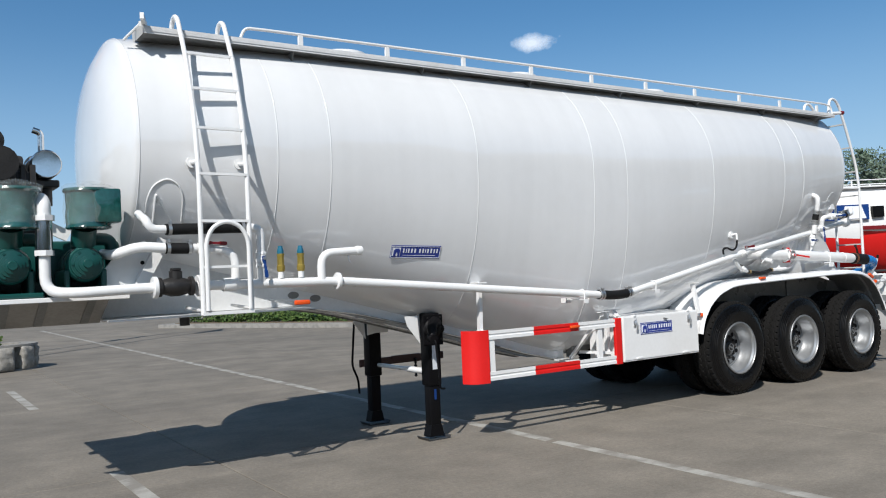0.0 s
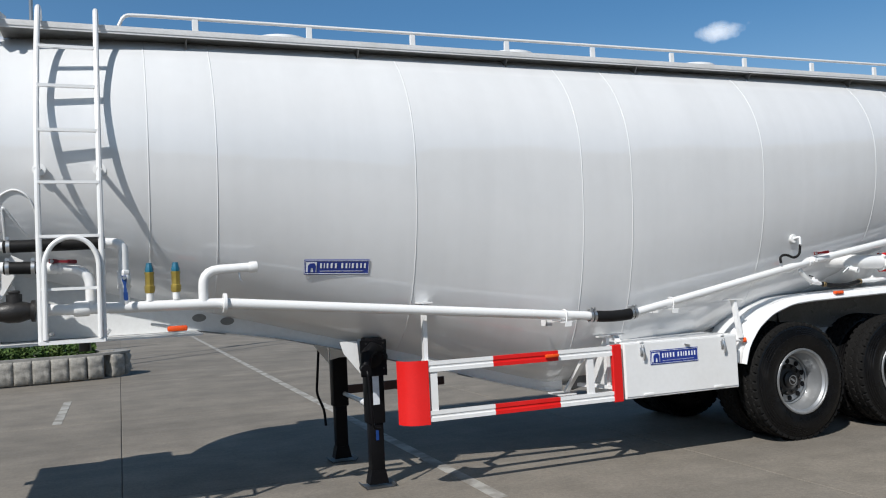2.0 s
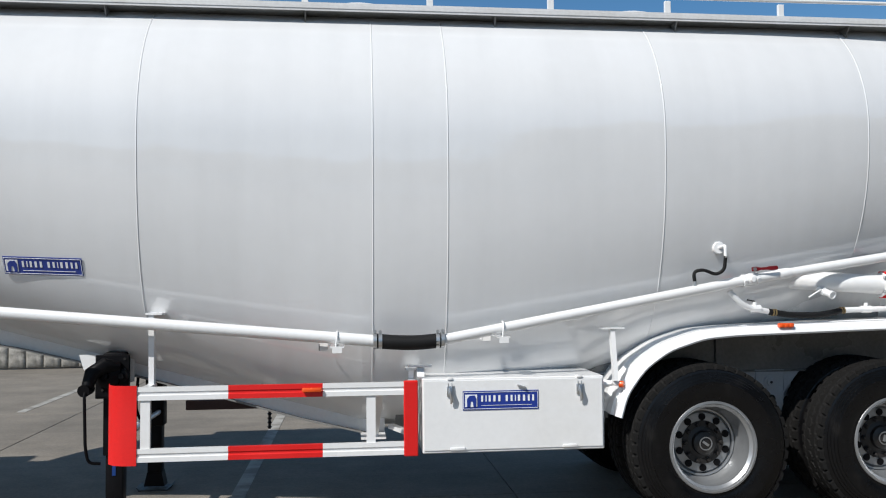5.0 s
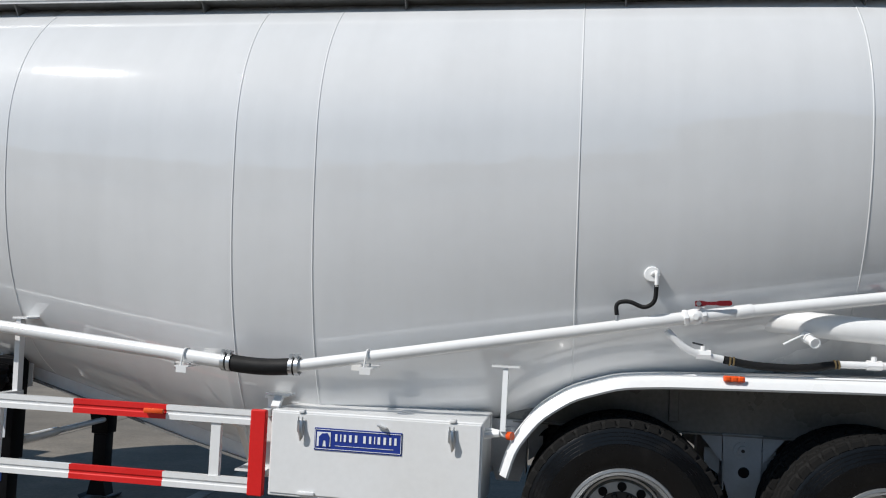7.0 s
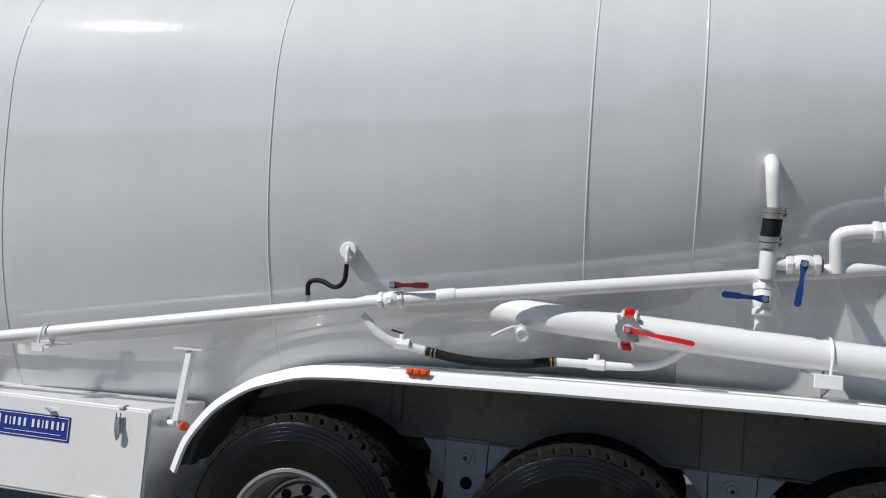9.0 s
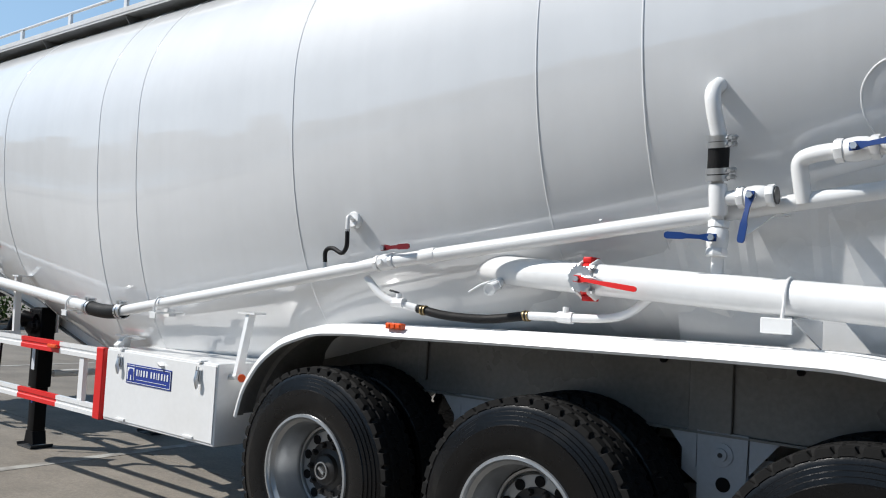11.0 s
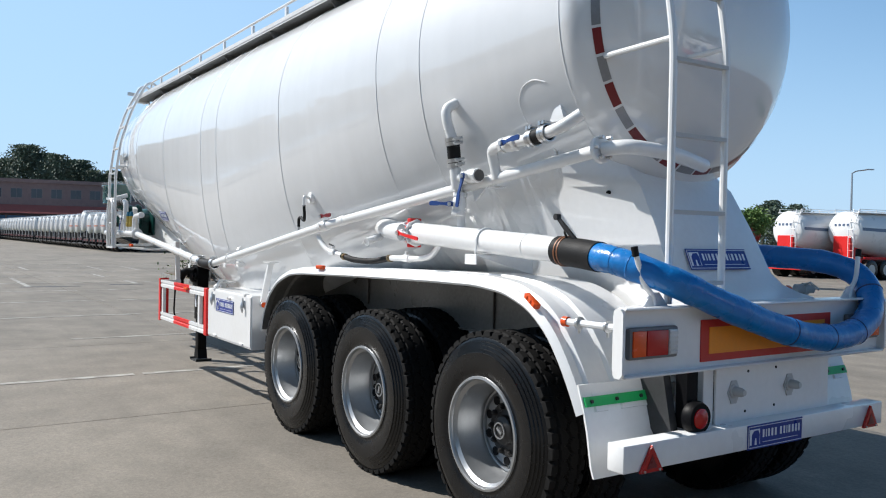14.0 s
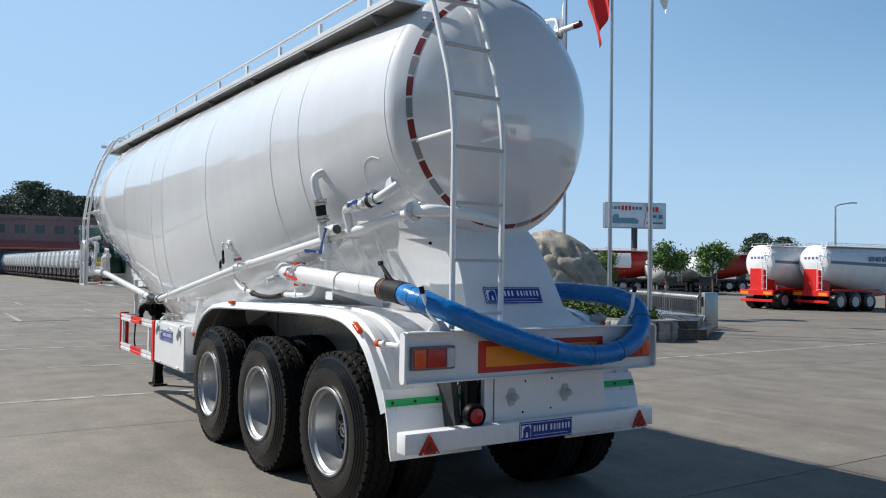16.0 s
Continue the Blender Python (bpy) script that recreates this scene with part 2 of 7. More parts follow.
def fillet(pts, rad, seg=5):
    """Rounds the corners of a polyline."""
    pts = [Vector(p) for p in pts]
    out = [pts[0]]
    for a, b, c in zip(pts, pts[1:], pts[2:]):
        u, v = (a - b), (c - b)
        k = min(rad, u.length * 0.49, v.length * 0.49)
        p, q = b + u.normalized() * k, b + v.normalized() * k
        for i in range(seg + 1):
            t = i / seg
            out.append(p * (1 - t) ** 2 + b * 2 * t * (1 - t) + q * t * t)
    return out + [pts[-1]]


def tube(bm, pts, r, n=12, rad=0.0, seg=5, rs=None, sq=None):
    """A round (or, with sq=(a, b), flat) bar along a polyline."""
    pts = fillet(pts, rad, seg) if rad else [Vector(p) for p in pts]
    loops = []
    u = None
    for i, p in enumerate(pts):
        d = (pts[min(i + 1, len(pts) - 1)] - pts[max(i - 1, 0)]).normalized()
        if u is None:
            _, u, _ = axes_of(d)
        u = (u - d * u.dot(d)).normalized()
        v = d.cross(u)
        rr = rs[i] if rs else r
        if sq:
            loops.append([p + u * a * sq[0] / 2 + v * b * sq[1] / 2 for a, b in ((-1, -1), (1, -1), (1, 1), (-1, 1))])
        else:
            loops.append([p + (u * math.cos(2 * math.pi * k / n) + v * math.sin(2 * math.pi * k / n)) * rr for k in range(n)])
    rings(bm, loops)


def prism(bm, outline, y0, y1, axis="y"):
    """A flat outline pushed along an axis."""
    def at(a, b, c):
        return {"y": (a, c, b), "x": (c, a, b), "z": (a, b, c)}[axis]
    rings(bm, [[at(a, b, y0) for a, b in outline], [at(a, b, y1) for a, b in outline]])


def lerp_table(table, x):
    xs = [t[0] for t in table]
    return [float(np.interp(x, xs, [t[k] for t in table])) for k in range(1, len(table[0]))]


def bar_sign(parent, name, m, w, h, label="dark blue sign plate with a white emblem and white lettering bars"):
    """A blue sign plate, in its own plane (x along, z up, facing -y), with a plain emblem and bars for its lettering."""
    bm = bmesh.new()
    box(bm, 0, w, 0, 0.004, 0, h)
    bmesh.ops.transform(bm, matrix=m, verts=bm.verts)
    plate = part(name, bm, BLUEP, parent, label, 0)
    t = 0.022 * h
    e = 0.003
    bm = bmesh.new()
    for a, b, c, d in ((0.03 * h, w - 0.03 * h, 0.06 * h, 0.06 * h + t), (0.03 * h, w - 0.03 * h, h * 0.94 - t, h * 0.94), (0.03 * h, 0.03 * h + t, 0.06 * h, 0.94 * h), (w - 0.03 * h - t, w - 0.03 * h, 0.06 * h, 0.94 * h)):
        box(bm, a, b, -e, -0.0005, c, d)
    bmesh.ops.transform(bm, matrix=m, verts=bm.verts)
    part("border", bm, SIGNW, plate, "", 0)
    bm = bmesh.new()
    box(bm, 0.12 * h, 0.76 * h, -e, -0.0005, 0.18 * h, 0.82 * h)
    bmesh.ops.transform(bm, matrix=m, verts=bm.verts)
    part("emblem_panel", bm, SIGNW, plate, "", 0)
    bm = bmesh.new()
    prism(bm, [(0.22 * h, 0.18 * h), (0.22 * h, 0.6 * h), (0.36 * h, 0.76 * h), (0.62 * h, 0.78 * h), (0.72 * h, 0.6 * h), (0.70 * h, 0.18 * h), (0.56 * h, 0.18 * h), (0.52 * h, 0.46 * h), (0.42 * h, 0.46 * h), (0.38 * h, 0.18 * h)], -0.0055, -0.0032)
    bmesh.ops.transform(bm, matrix=m, verts=bm.verts)
    part("emblem", bm, BLUEP, plate, "", 0)
    x = 0.95 * h
    span = w - 0.12 * h - x
    widths = [0.75, 0.4, 0.75, 0.85, 0.8, 0, 0.85, 0.75, 0.35, 0.85, 0.85, 0.7, 0.75]
    step = span / sum(k + 0.25 if k else 0.55 for k in widths)
    for k in widths:
        if k > 0:
            bm = bmesh.new()
            box(bm, x + 0.12 * k * step, x + 0.68 * k * step, -e, -0.0005, 0.44 * h, 0.76 * h)
            bmesh.ops.transform(bm, matrix=m, verts=bm.verts)
            part("lettering_bar", bm, SIGNW, plate, "", 0)
        x += (k + 0.25 if k else 0.55) * step
    bm = bmesh.new()
    box(bm, 0.98 * h, w - 0.37 * h, -e, -0.0005, 0.232 * h, 0.25 * h)
    bmesh.ops.transform(bm, matrix=m, verts=bm.verts)
    part("small_print_bar", bm, SIGNW, plate, "", 0)
    return plate

# ---- the tanker trailer ----
trailer = thing("tanker_trailer", "white three-axle V-shaped bulk cement tanker trailer standing on concrete", "trailer", at=(0, 0, 0.035))

# x, half width, top, widest height, bottom
TANK = [(-7.05, 1.02, 3.77, 2.78, 1.80), (-6.6, 1.07, 3.815, 2.78, 1.69), (-5.95, 1.115, 3.84, 2.77, 1.52), (-5.47, 1.14, 3.85, 2.75, 1.40), (-3.92, 1.185, 3.85, 2.70, 0.98), (-2.45, 1.195, 3.85, 2.68, 0.58),
        (-1.80, 1.195, 3.85, 2.68, 0.58), (-0.32, 1.155, 3.86, 2.74, 0.96), (1.27, 1.085, 3.88, 2.83, 1.40), (1.78, 1.05, 3.89, 2.85, 1.54), (3.0, 0.93, 3.905, 2.92, 1.94)]


def rear_shift(x):
    """The rear of the shell sits a little towards the far side."""
    return 0.04 * min(1.0, max(0.0, (x - 0.5) / 2.5))


def section(x, n=96, grow=0.0):
    w, top, zc, bot = lerp_table(TANK, x)
    out = []
    for i in range(n):
        a = 2 * math.pi * i / n
        c, s = math.cos(a), math.sin(a)
        e = 2.0 if s >= 0 else 2.0 + 0.35 * min(1, max(0, (zc - bot) / 1.05 - 1))
        y = math.copysign(abs(c) ** (2 / e), c) * (w + grow)
        z = zc + (top - zc + grow) * s if s >= 0 else zc - (zc - bot + grow) * abs(s) ** (2 / e)
        out.append(Vector((x, y + rear_shift(x), z)))
    return out


def skin_y(x, z):
    """Half width of the shell at a place along it and a height."""
    w, top, zc, bot = lerp_table(TANK, x)
    h = top - zc if z > zc else zc - bot
    e = 2.0 if z > zc else 2.0 + 0.35 * min(1, max(0, (zc - bot) / 1.05 - 1))
    return w * max(0.0, 1 - min(1, abs(z - zc) / h) ** e) ** (1 / e) - rear_shift(x)


bm = bmesh.new()
cuts = sorted(set([t[0] for t in TANK] + list(np.linspace(-7.05, 3.0, 60))))
rings(bm, [section(x) for x in cuts], cap=False)
tank = part("tank_shell", bm, TANKW, trailer, "glossy white welded steel tank shell with a drooping belly", 60)

for x0, way in ((-7.05, -1), (3.0, 1)):
    bm = bmesh.new()
    base = section(x0)
    _, top, zc, bot = lerp_table(TANK, x0)
    mid = Vector((x0, rear_shift(x0), (top + bot) / 2))
    loops = []
    for r, d in ((1.0, 0.0), (0.997, 0.035), (0.985, 0.07), (0.965, 0.10), (0.935, 0.135), (0.905, 0.17), (0.875, 0.202), (0.80, 0.285), (0.65, 0.385), (0.45, 0.45), (0.25, 0.485), (0.02, 0.495)):
        loops.append([mid + (p - mid) * r + Vector((way * d * (0.45 if way < 0 else 1), 0, 0)) for p in base])
    rings(bm, loops, cap=False)
    bm.faces.new([v for v in bm.verts if abs(v.co.x - (x0 + way * 0.495 * (0.45 if way < 0 else 1))) < 1e-4])
    part("end_dish", bm, TANKW, trailer, "dished white tank end", 60)

for x in (-7.05, -5.95, -5.47, -3.92, -2.38, -1.87, -0.32, 1.27, 1.78, 3.0):
    bm = bmesh.new()
    sec = [section(x + dx, 96, g) for dx, g in ((-0.007, -0.002), (-0.003, 0.0031), (0.003, 0.0031), (0.007, -0.002))]
    rings(bm, sec, cap=False)
    part("weld_seam", bm, TANKW, tank, "", 80)

# red and silver tape ring on the rear dish
base = section(3.0, 360)
mid = Vector((3.0, rear_shift(3.0), (3.905 + 1.94) / 2))
n_tape = 36
for k in range(n_tape):
    bm = bmesh.new()
    idx = [int(360 * (k + f) / n_tape) % 360 for f in np.linspace(0.05, 0.95, 7)]
    out_l = [mid + (base[i] - mid) * 0.912 + Vector((0.1660, 0, 0)) for i in idx]
    in_l = [mid + (base[i] - mid) * 0.878 + Vector((0.2025, 0, 0)) for i in idx]
    rings(bm, [out_l, in_l], closed=False, cap=False)
    part("reflective_tape", bm, TAPER if k % 2 else TAPEW, trailer, "dark red reflective tape strip" if k % 2 else "silver reflective tape strip", 0)

# walkways, posts and rails
for side in (-1, 1):
    bm = bmesh.new()
    y0, y1 = sorted((side * 0.82, side * 0.50))
    box(bm, -6.95, 2.98, y0, y1, 3.672, 3.70)
    ye = side * 0.815
    box(bm, -6.95, 2.98, min(ye, ye - side * 0.008), max(ye, ye - side * 0.008), 3.655, 3.715)
    walkway = part("walkway", bm, [WALK], trailer, "long painted steel walkway along the tank top")
    # dark sheet and brackets paint the shade beneath the walkway
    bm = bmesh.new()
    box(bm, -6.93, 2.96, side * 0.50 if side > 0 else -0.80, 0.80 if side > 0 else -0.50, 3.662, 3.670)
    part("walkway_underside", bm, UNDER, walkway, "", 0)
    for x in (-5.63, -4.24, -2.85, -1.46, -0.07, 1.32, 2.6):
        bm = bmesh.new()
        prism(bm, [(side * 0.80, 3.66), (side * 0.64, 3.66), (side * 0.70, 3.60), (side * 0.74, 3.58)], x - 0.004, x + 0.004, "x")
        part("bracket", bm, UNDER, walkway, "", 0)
    bm = bmesh.new()
    prism(bm, [(-6.95, 3.70), (-6.95, 3.64), (-6.97, 3.62), (-6.98, 3.70)], side * 0.83, side * 0.60)
    part("walkway_end", bm, GREYP, walkway, "", 0)
    bm = bmesh.new()
    tube(bm, [(-6.12, side * 0.79, 3.72), (-6.08, side * 0.79, 3.81), (-5.9, side * 0.79, 3.815), (2.75, side * 0.79, 3.85), (2.93, side * 0.79, 3.83), (2.96, side * 0.79, 3.72)], 0.014, 10, 0.08)
    part("hand_rail", bm, WHITE, walkway)
    for k in range(10):
        x = -5.56 + 0.903 * k
        bm = bmesh.new()
        box(bm, x - 0.024, x + 0.024, side * 0.79 - 0.012, side * 0.79 + 0.012, 3.70, 3.81, 0.003, 1)
        part("rail_post", bm, WHITE, walkway)
for x in (-4.75, -2.45, -0.2):
    bm = bmesh.new()
    lathe(bm, (x, 0, 3.80), (0, 0, 1), [(0, 0.25), (0.08, 0.25), (0.085, 0.27), (0.11, 0.27), (0.13, 0.2), (0.14, 0.0)], 28)
    part("manhole_lid", bm, WHITE, trailer)
bm = bmesh.new()
tube(bm, [(-6.90, -0.72, 3.735), (-6.98, -0.93, 3.755)], 0.02, 8, sq=(0.03, 0.05))
tube(bm, [(-6.95, -0.78, 3.69), (-6.955, -0.79, 3.75)], 0.016, 8)
tube(bm, [(-7.06, -0.66, 3.62), (-6.95, -0.78, 3.74)], 0.011, 8)
part("front_bar", bm, BEAMW, trailer)
for side in (-1, 1):
    bm = bmesh.new()
    tube(bm, [(2.93, side * 0.80, 3.72), (3.12, side * 0.83, 3.735)], 0.024, 10)
    bar = part("rear_bar", bm, WHITE, trailer)
    bm = bmesh.new()
    cyl(bm, (3.11, side * 0.829, 3.734), (3.17, side * 0.838, 3.739), 0.028)
    part("bar_cap", bm, TAPER, bar, "red end cap")


def ladder(name, rails, rungs, r=0.02, rung_tone=WHITE):
    """rails: two polylines; rungs: pairs of points."""
    bm = bmesh.new()
    tube(bm, rails[0], r, 10, 0.12)
    root = part(name, bm, WHITE, trailer, "white painted tubular steel ladder")
    bm = bmesh.new()
    tube(bm, rails[1], r, 10, 0.12)
    part("rail", bm, WHITE, root)
    for a, b in rungs:
        bm = bmesh.new()
        tube(bm, [a, b], 0.02, 8, sq=(0.038, 0.02))
        part("rung", bm, rung_tone, root)
    return root


prof = [(-1.24, 1.37), (-1.24, 2.45), (-1.17, 2.95), (-1.02, 3.42), (-0.88, 3.70), (-0.82, 3.81), (-0.74, 3.845), (-0.67, 3.80), (-0.64, 3.68)]


def prof_y(z):
    pts = [p for p in prof[:6]]
    return float(np.interp(z, [p[1] for p in pts], [p[0] for p in pts]))


front_ladder = ladder("front_ladder", [[(x, y, z) for y, z in prof] for x in (-6.67, -6.28)],
                      [((-6.67, prof_y(z), z), (-6.28, prof_y(z), z)) for z in (1.74, 2.10, 2.47, 2.84, 3.17, 3.48)])
bm = bmesh.new()
tube(bm, [(-6.68, -1.255, 1.38), (-6.27, -1.255, 1.38)], 0.02, 8, sq=(0.04, 0.025))
part("step", bm, WHITE, front_ladder)
bm = bmesh.new()
tube(bm, [(-6.64, -1.27, 1.40), (-6.64, -1.27, 1.95), (-6.58, -1.27, 2.06), (-6.47, -1.27, 2.10), (-6.36, -1.27, 2.06), (-6.30, -1.27, 1.95), (-6.30, -1.27, 1.40)], 0.017, 10, 0.08)
part("hoop", bm, WHITE, front_ladder)
for x in (-6.67, -6.28):
    for z in (2.56,):
        bm = bmesh.new()
        cyl(bm, (x, -1.24, z), (x, -1.07, z + 0.02), 0.018)
        lathe(bm, (x, -1.085, z + 0.02), (0, 1, 0), [(0, 0.045), (0.03, 0.045)], 14)
        part("wall_stay", bm, WHITE, front_ladder)
for x, y in ((-6.67, -1.24), (-6.28, -1.24)):
    bm = bmesh.new()
    tube(bm, [(x, y, 1.40), (x + 0.03, -0.7, 1.42)], 0.014, 8)
    part("foot_stay", bm, WHITE, front_ladder)

rprof = [(3.68, 1.32), (3.68, 2.62), (3.62, 2.98), (3.42, 3.50), (3.24, 3.88), (3.12, 3.97), (3.00, 3.94), (2.95, 3.72)]


def rprof_x(z):
    return float(np.interp(z, [p[1] for p in rprof[:5]], [p[0] for p in rprof[:5]]))


# rear rungs greyed to paint their shade against the dish
rear_ladder = ladder("rear_ladder", [[(x, y, z) for x, z in rprof] for y in (-0.735, -0.335)],
                     [((rprof_x(z), -0.735, z), (rprof_x(z), -0.335, z)) for z in (1.42, 1.775, 2.155, 2.525, 2.89, 3.25, 3.60)], rung_tone=GREYP)
for y in (-0.735, -0.335):
    bm = bmesh.new()
    tube(bm, [(3.68, y, 2.63), (3.2, y + 0.01, 2.62)], 0.015, 10)
    part("wall_stay", bm, WHITE, rear_ladder)


# ---- pipes along the near side ----
def pipe(name, pts, r, rad=0.08, material=None, parent=None, label="", n=14):
    bm = bmesh.new()
    tube(bm, pts, r, n, rad)
    return part(name, bm, material or WHITE, parent or trailer, label, 50)


def collar(name, p, way, r, h, parent, material=None, n=18):
    bm = bmesh.new()
    d = Vector(way).normalized()
    lathe(bm, Vector(p) - d * h / 2, d, [(0, r * 0.94), (0.15 * h, r), (0.85 * h, r), (h, r * 0.94)], n)
    return part(name, bm, material or WHITE, parent)


def clamp(p, way, r, parent):
    """A steel hose clamp with its screw."""
    bm = bmesh.new()
    d, u, v = axes_of(way)
    lathe(bm, Vector(p) - d * 0.012, d, [(0, r), (0.024, r), (0.024, r - 0.006), (0, r - 0.006)], 20, wrap=True)
    cyl(bm, Vector(p) + v * (-r - 0.008) - u * 0.03, Vector(p) + v * (-r - 0.008) + u * 0.03, 0.008, n=8)
    cyl(bm, Vector(p) + v * (-r - 0.008) + u * 0.022, Vector(p) + v * (-r - 0.008) + u * 0.034, 0.013, n=6)
    return part("hose_clamp", bm, STEEL, parent)


def lever(name, p, tip, material, parent, wide=0.030):
    """A flat coated lever, broad at its tip, with a cranked root and its fixing nut."""
    bm = bmesh.new()
    p, tip = Vector(p), Vector(tip)
    d = (tip - p).normalized()
    v = d.cross(Vector((0, -1, 0))).normalized()
    L = (tip - p).length
    outl = [(-0.018, 0.015), (0.012, 0.017), (0.05, wide * 0.30), (0.10, wide * 0.34), (L * 0.62, wide * 0.48), (L - 0.012, wide * 0.5), (L - 0.003, wide * 0.36), (L, wide * 0.15)]
    loops = []
    for a, w in outl:
        lift = -0.012 if a > 0.06 else (-0.004 if a > 0.03 else 0.0)
        c = p + d * a + Vector((0, lift, 0))
        loops.append([c + v * w + Vector((0, -0.004, 0)), c - v * w + Vector((0, -0.004, 0)), c - v * w + Vector((0, 0.004, 0)), c + v * w + Vector((0, 0.004, 0))])
    rings(bm, loops)
    lv_ = part(name, bm, material, parent, "vinyl-coated valve lever", 30)
    bm = bmesh.new()
    lathe(bm, p + Vector((0, 0.03, 0)), (0, -1, 0), [(0, 0.010), (0.036, 0.010), (0.036, 0.014), (0.048, 0.014)], 6)
    part("nut", bm, STEEL, lv_)
    return lv_


def ball_valve(p, way, r, parent, length=0.13):
    """A ball valve body: round belly, hexagon ends and a stem boss towards -y."""
    d = Vector(way).normalized()
    bm = bmesh.new()
    h = length / 2
    lathe(bm, p, d, [(-h * 0.62, r * 1.0), (-h * 0.45, r * 1.18), (0, r * 1.28), (h * 0.45, r * 1.18), (h * 0.62, r * 1.0)], 20)
    cyl(bm, Vector(p), Vector(p) + Vector((0, -r * 1.28 - 0.012, 0)), 0.016, n=12)
    body_ = part("valve_body", bm, WHITE, parent)
    for k in (-1, 1):
        bm = bmesh.new()
        lathe(bm, Vector(p) + d * k * h * 0.6, d * k, [(0, r * 1.25), (h * 0.30, r * 1.30), (h * 0.38, r * 1.22), (h * 0.40, r * 1.08)], 8)
        part("hexagon_end", bm, WHITE, body_)
    return body_


F = [(-6.68, -1.12, 1.60), (-5.46, -1.12, 1.585), (-2.35, -1.17, 1.307)]
air = pipe("air_pipe", [(-7.02, -1.12, 1.60), (-6.92, -1.12, 1.60)], 0.040, label="white painted air pipe with valves and rubber joints")
pipe("pipe_length", F, 0.040, 0.1, parent=air)
pipe("pipe_length", [(-7.74, -1.0, 1.88), (-7.74, -1.0, 1.60), (-7.55, -1.12, 1.585), (-7.02, -1.12, 1.60)], 0.040, 0.12, parent=air)
for x, z in ((-7.0, 1.60), (-6.66, 1.60)):
    collar("pipe_flange", (x, -1.12, z), (1, 0, 0), 0.085, 0.035, air)
collar("pipe_flange", (-5.45, -1.12, 1.585), (1, 0, -0.05), 0.075, 0.03, air)
collar("pipe_sleeve", (-6.42, -1.12, 1.598), (1, 0, 0), 0.055, 0.10, air)
bm = bmesh.new()
lathe(bm, (-6.98, -1.12, 1.60), (1, 0, 0), [(0, 0.075), (0.025, 0.075), (0.03, 0.055), (0.10, 0.075), (0.17, 0.075), (0.24, 0.055), (0.245, 0.075), (0.27, 0.075)], 20)
cyl(bm, (-6.84, -1.12, 1.65), (-6.84, -1.12, 1.72), 0.05)
box(bm, -6.875, -6.805, -1.155, -1.085, 1.72, 1.745, 0.008)
part("check_valve", bm, IRON, air, "black cast-iron check valve")
pipe("branch_elbow", [(-5.60, -1.12, 1.60), (-5.60, -1.12, 1.83), (-5.26, -1.12, 1.845)], 0.036, 0.13, parent=air)
collar("branch_end", (-5.235, -1.12, 1.846), (1, 0, 0.03), 0.042, 0.06, air)
bm = bmesh.new()
tube(bm, [(-5.34, -1.12, 1.81), (-5.335, -1.13, 1.76), (-5.32, -1.13, 1.74)], 0.006, 8)
part("drain_cock", bm, STEEL, air)
for x in (-5.97, -5.79):
    bm = bmesh.new()
    cyl(bm, (x, -1.12, 1.63), (x, -1.12, 1.69), 0.026)
    stub = part("valve_stub", bm, WHITE, air)
    bm = bmesh.new()
    lathe(bm, (x, -1.12, 1.685), (0, 0, 1), [(0, 0.03), (0.02, 0.036), (0.05, 0.036), (0.055, 0.03), (0.13, 0.03), (0.14, 0.034), (0.15, 0.034)], 8)
    part("relief_valve", bm, BRASS, stub, "brass safety valve")
    bm = bmesh.new()
    lathe(bm, (x, -1.12, 1.835), (0, 0, 1), [(0, 0.028), (0.02, 0.03), (0.045, 0.022), (0.065, 0.02)], 8)
    part("valve_cap", bm, mat("blue green cap", (0.01, 0.12, 0.20), 0.4), stub, "blue valve cap")
pipe("riser", [(-6.14, -1.12, 1.60), (-6.14, -1.12, 2.05), (-6.27, -1.12, 2.055)], 0.036, 0.1, parent=air)
hose1 = pipe("rubber_hose", [(-6.26, -1.12, 2.055), (-6.90, -1.10, 2.045)], 0.044, material=HOSE, parent=air)
clamp((-6.29, -1.12, 2.055), (1, 0, 0), 0.048, hose1)
clamp((-6.87, -1.10, 2.045), (1, 0, 0), 0.048, hose1)
pipe("hose_elbow", [(-6.88, -1.10, 2.045), (-7.01, -1.10, 2.05), (-7.045, -1.09, 2.12), (-7.05, -0.90, 2.18)], 0.033, 0.06, parent=air)
lever("blue_lever", (-6.14, -1.185, 1.80), (-6.13, -1.195, 1.64), BLUEV, air)
ball_valve((-6.14, -1.12, 1.79), (0, 0, 1), 0.036, air, 0.13)
pipe("riser", [(-6.36, -1.12, 1.60), (-6.36, -1.12, 1.87), (-6.72, -1.10, 1.90)], 0.036, 0.13, parent=air)
hose2 = pipe("rubber_hose", [(-6.70, -1.10, 1.895), (-6.90, -1.08, 1.90)], 0.044, material=HOSE, parent=air)
clamp((-6.72, -1.10, 1.895), (1, 0, 0), 0.049, hose2)
clamp((-6.88, -1.08, 1.90), (1, 0, 0), 0.049, hose2)
pipe("hose_elbow", [(-6.88, -1.08, 1.90), (-7.1, -1.05, 1.92), (-7.25, -0.95, 1.86), (-7.28, -0.7, 1.88)], 0.04, 0.1, parent=air)
lever("red_lever", (-6.60, -1.16, 1.935), (-6.44, -1.16, 1.925), TAPER, air)
ball_valve((-6.60, -1.105, 1.89), (1, 0, 0), 0.036, air, 0.12)
bm = bmesh.new()
arch = [(-6.98, 2.10), (-6.98, 2.31), (-6.94, 2.41), (-6.84, 2.46), (-6.75, 2.41), (-6.71, 2.31), (-6.70, 2.13)]
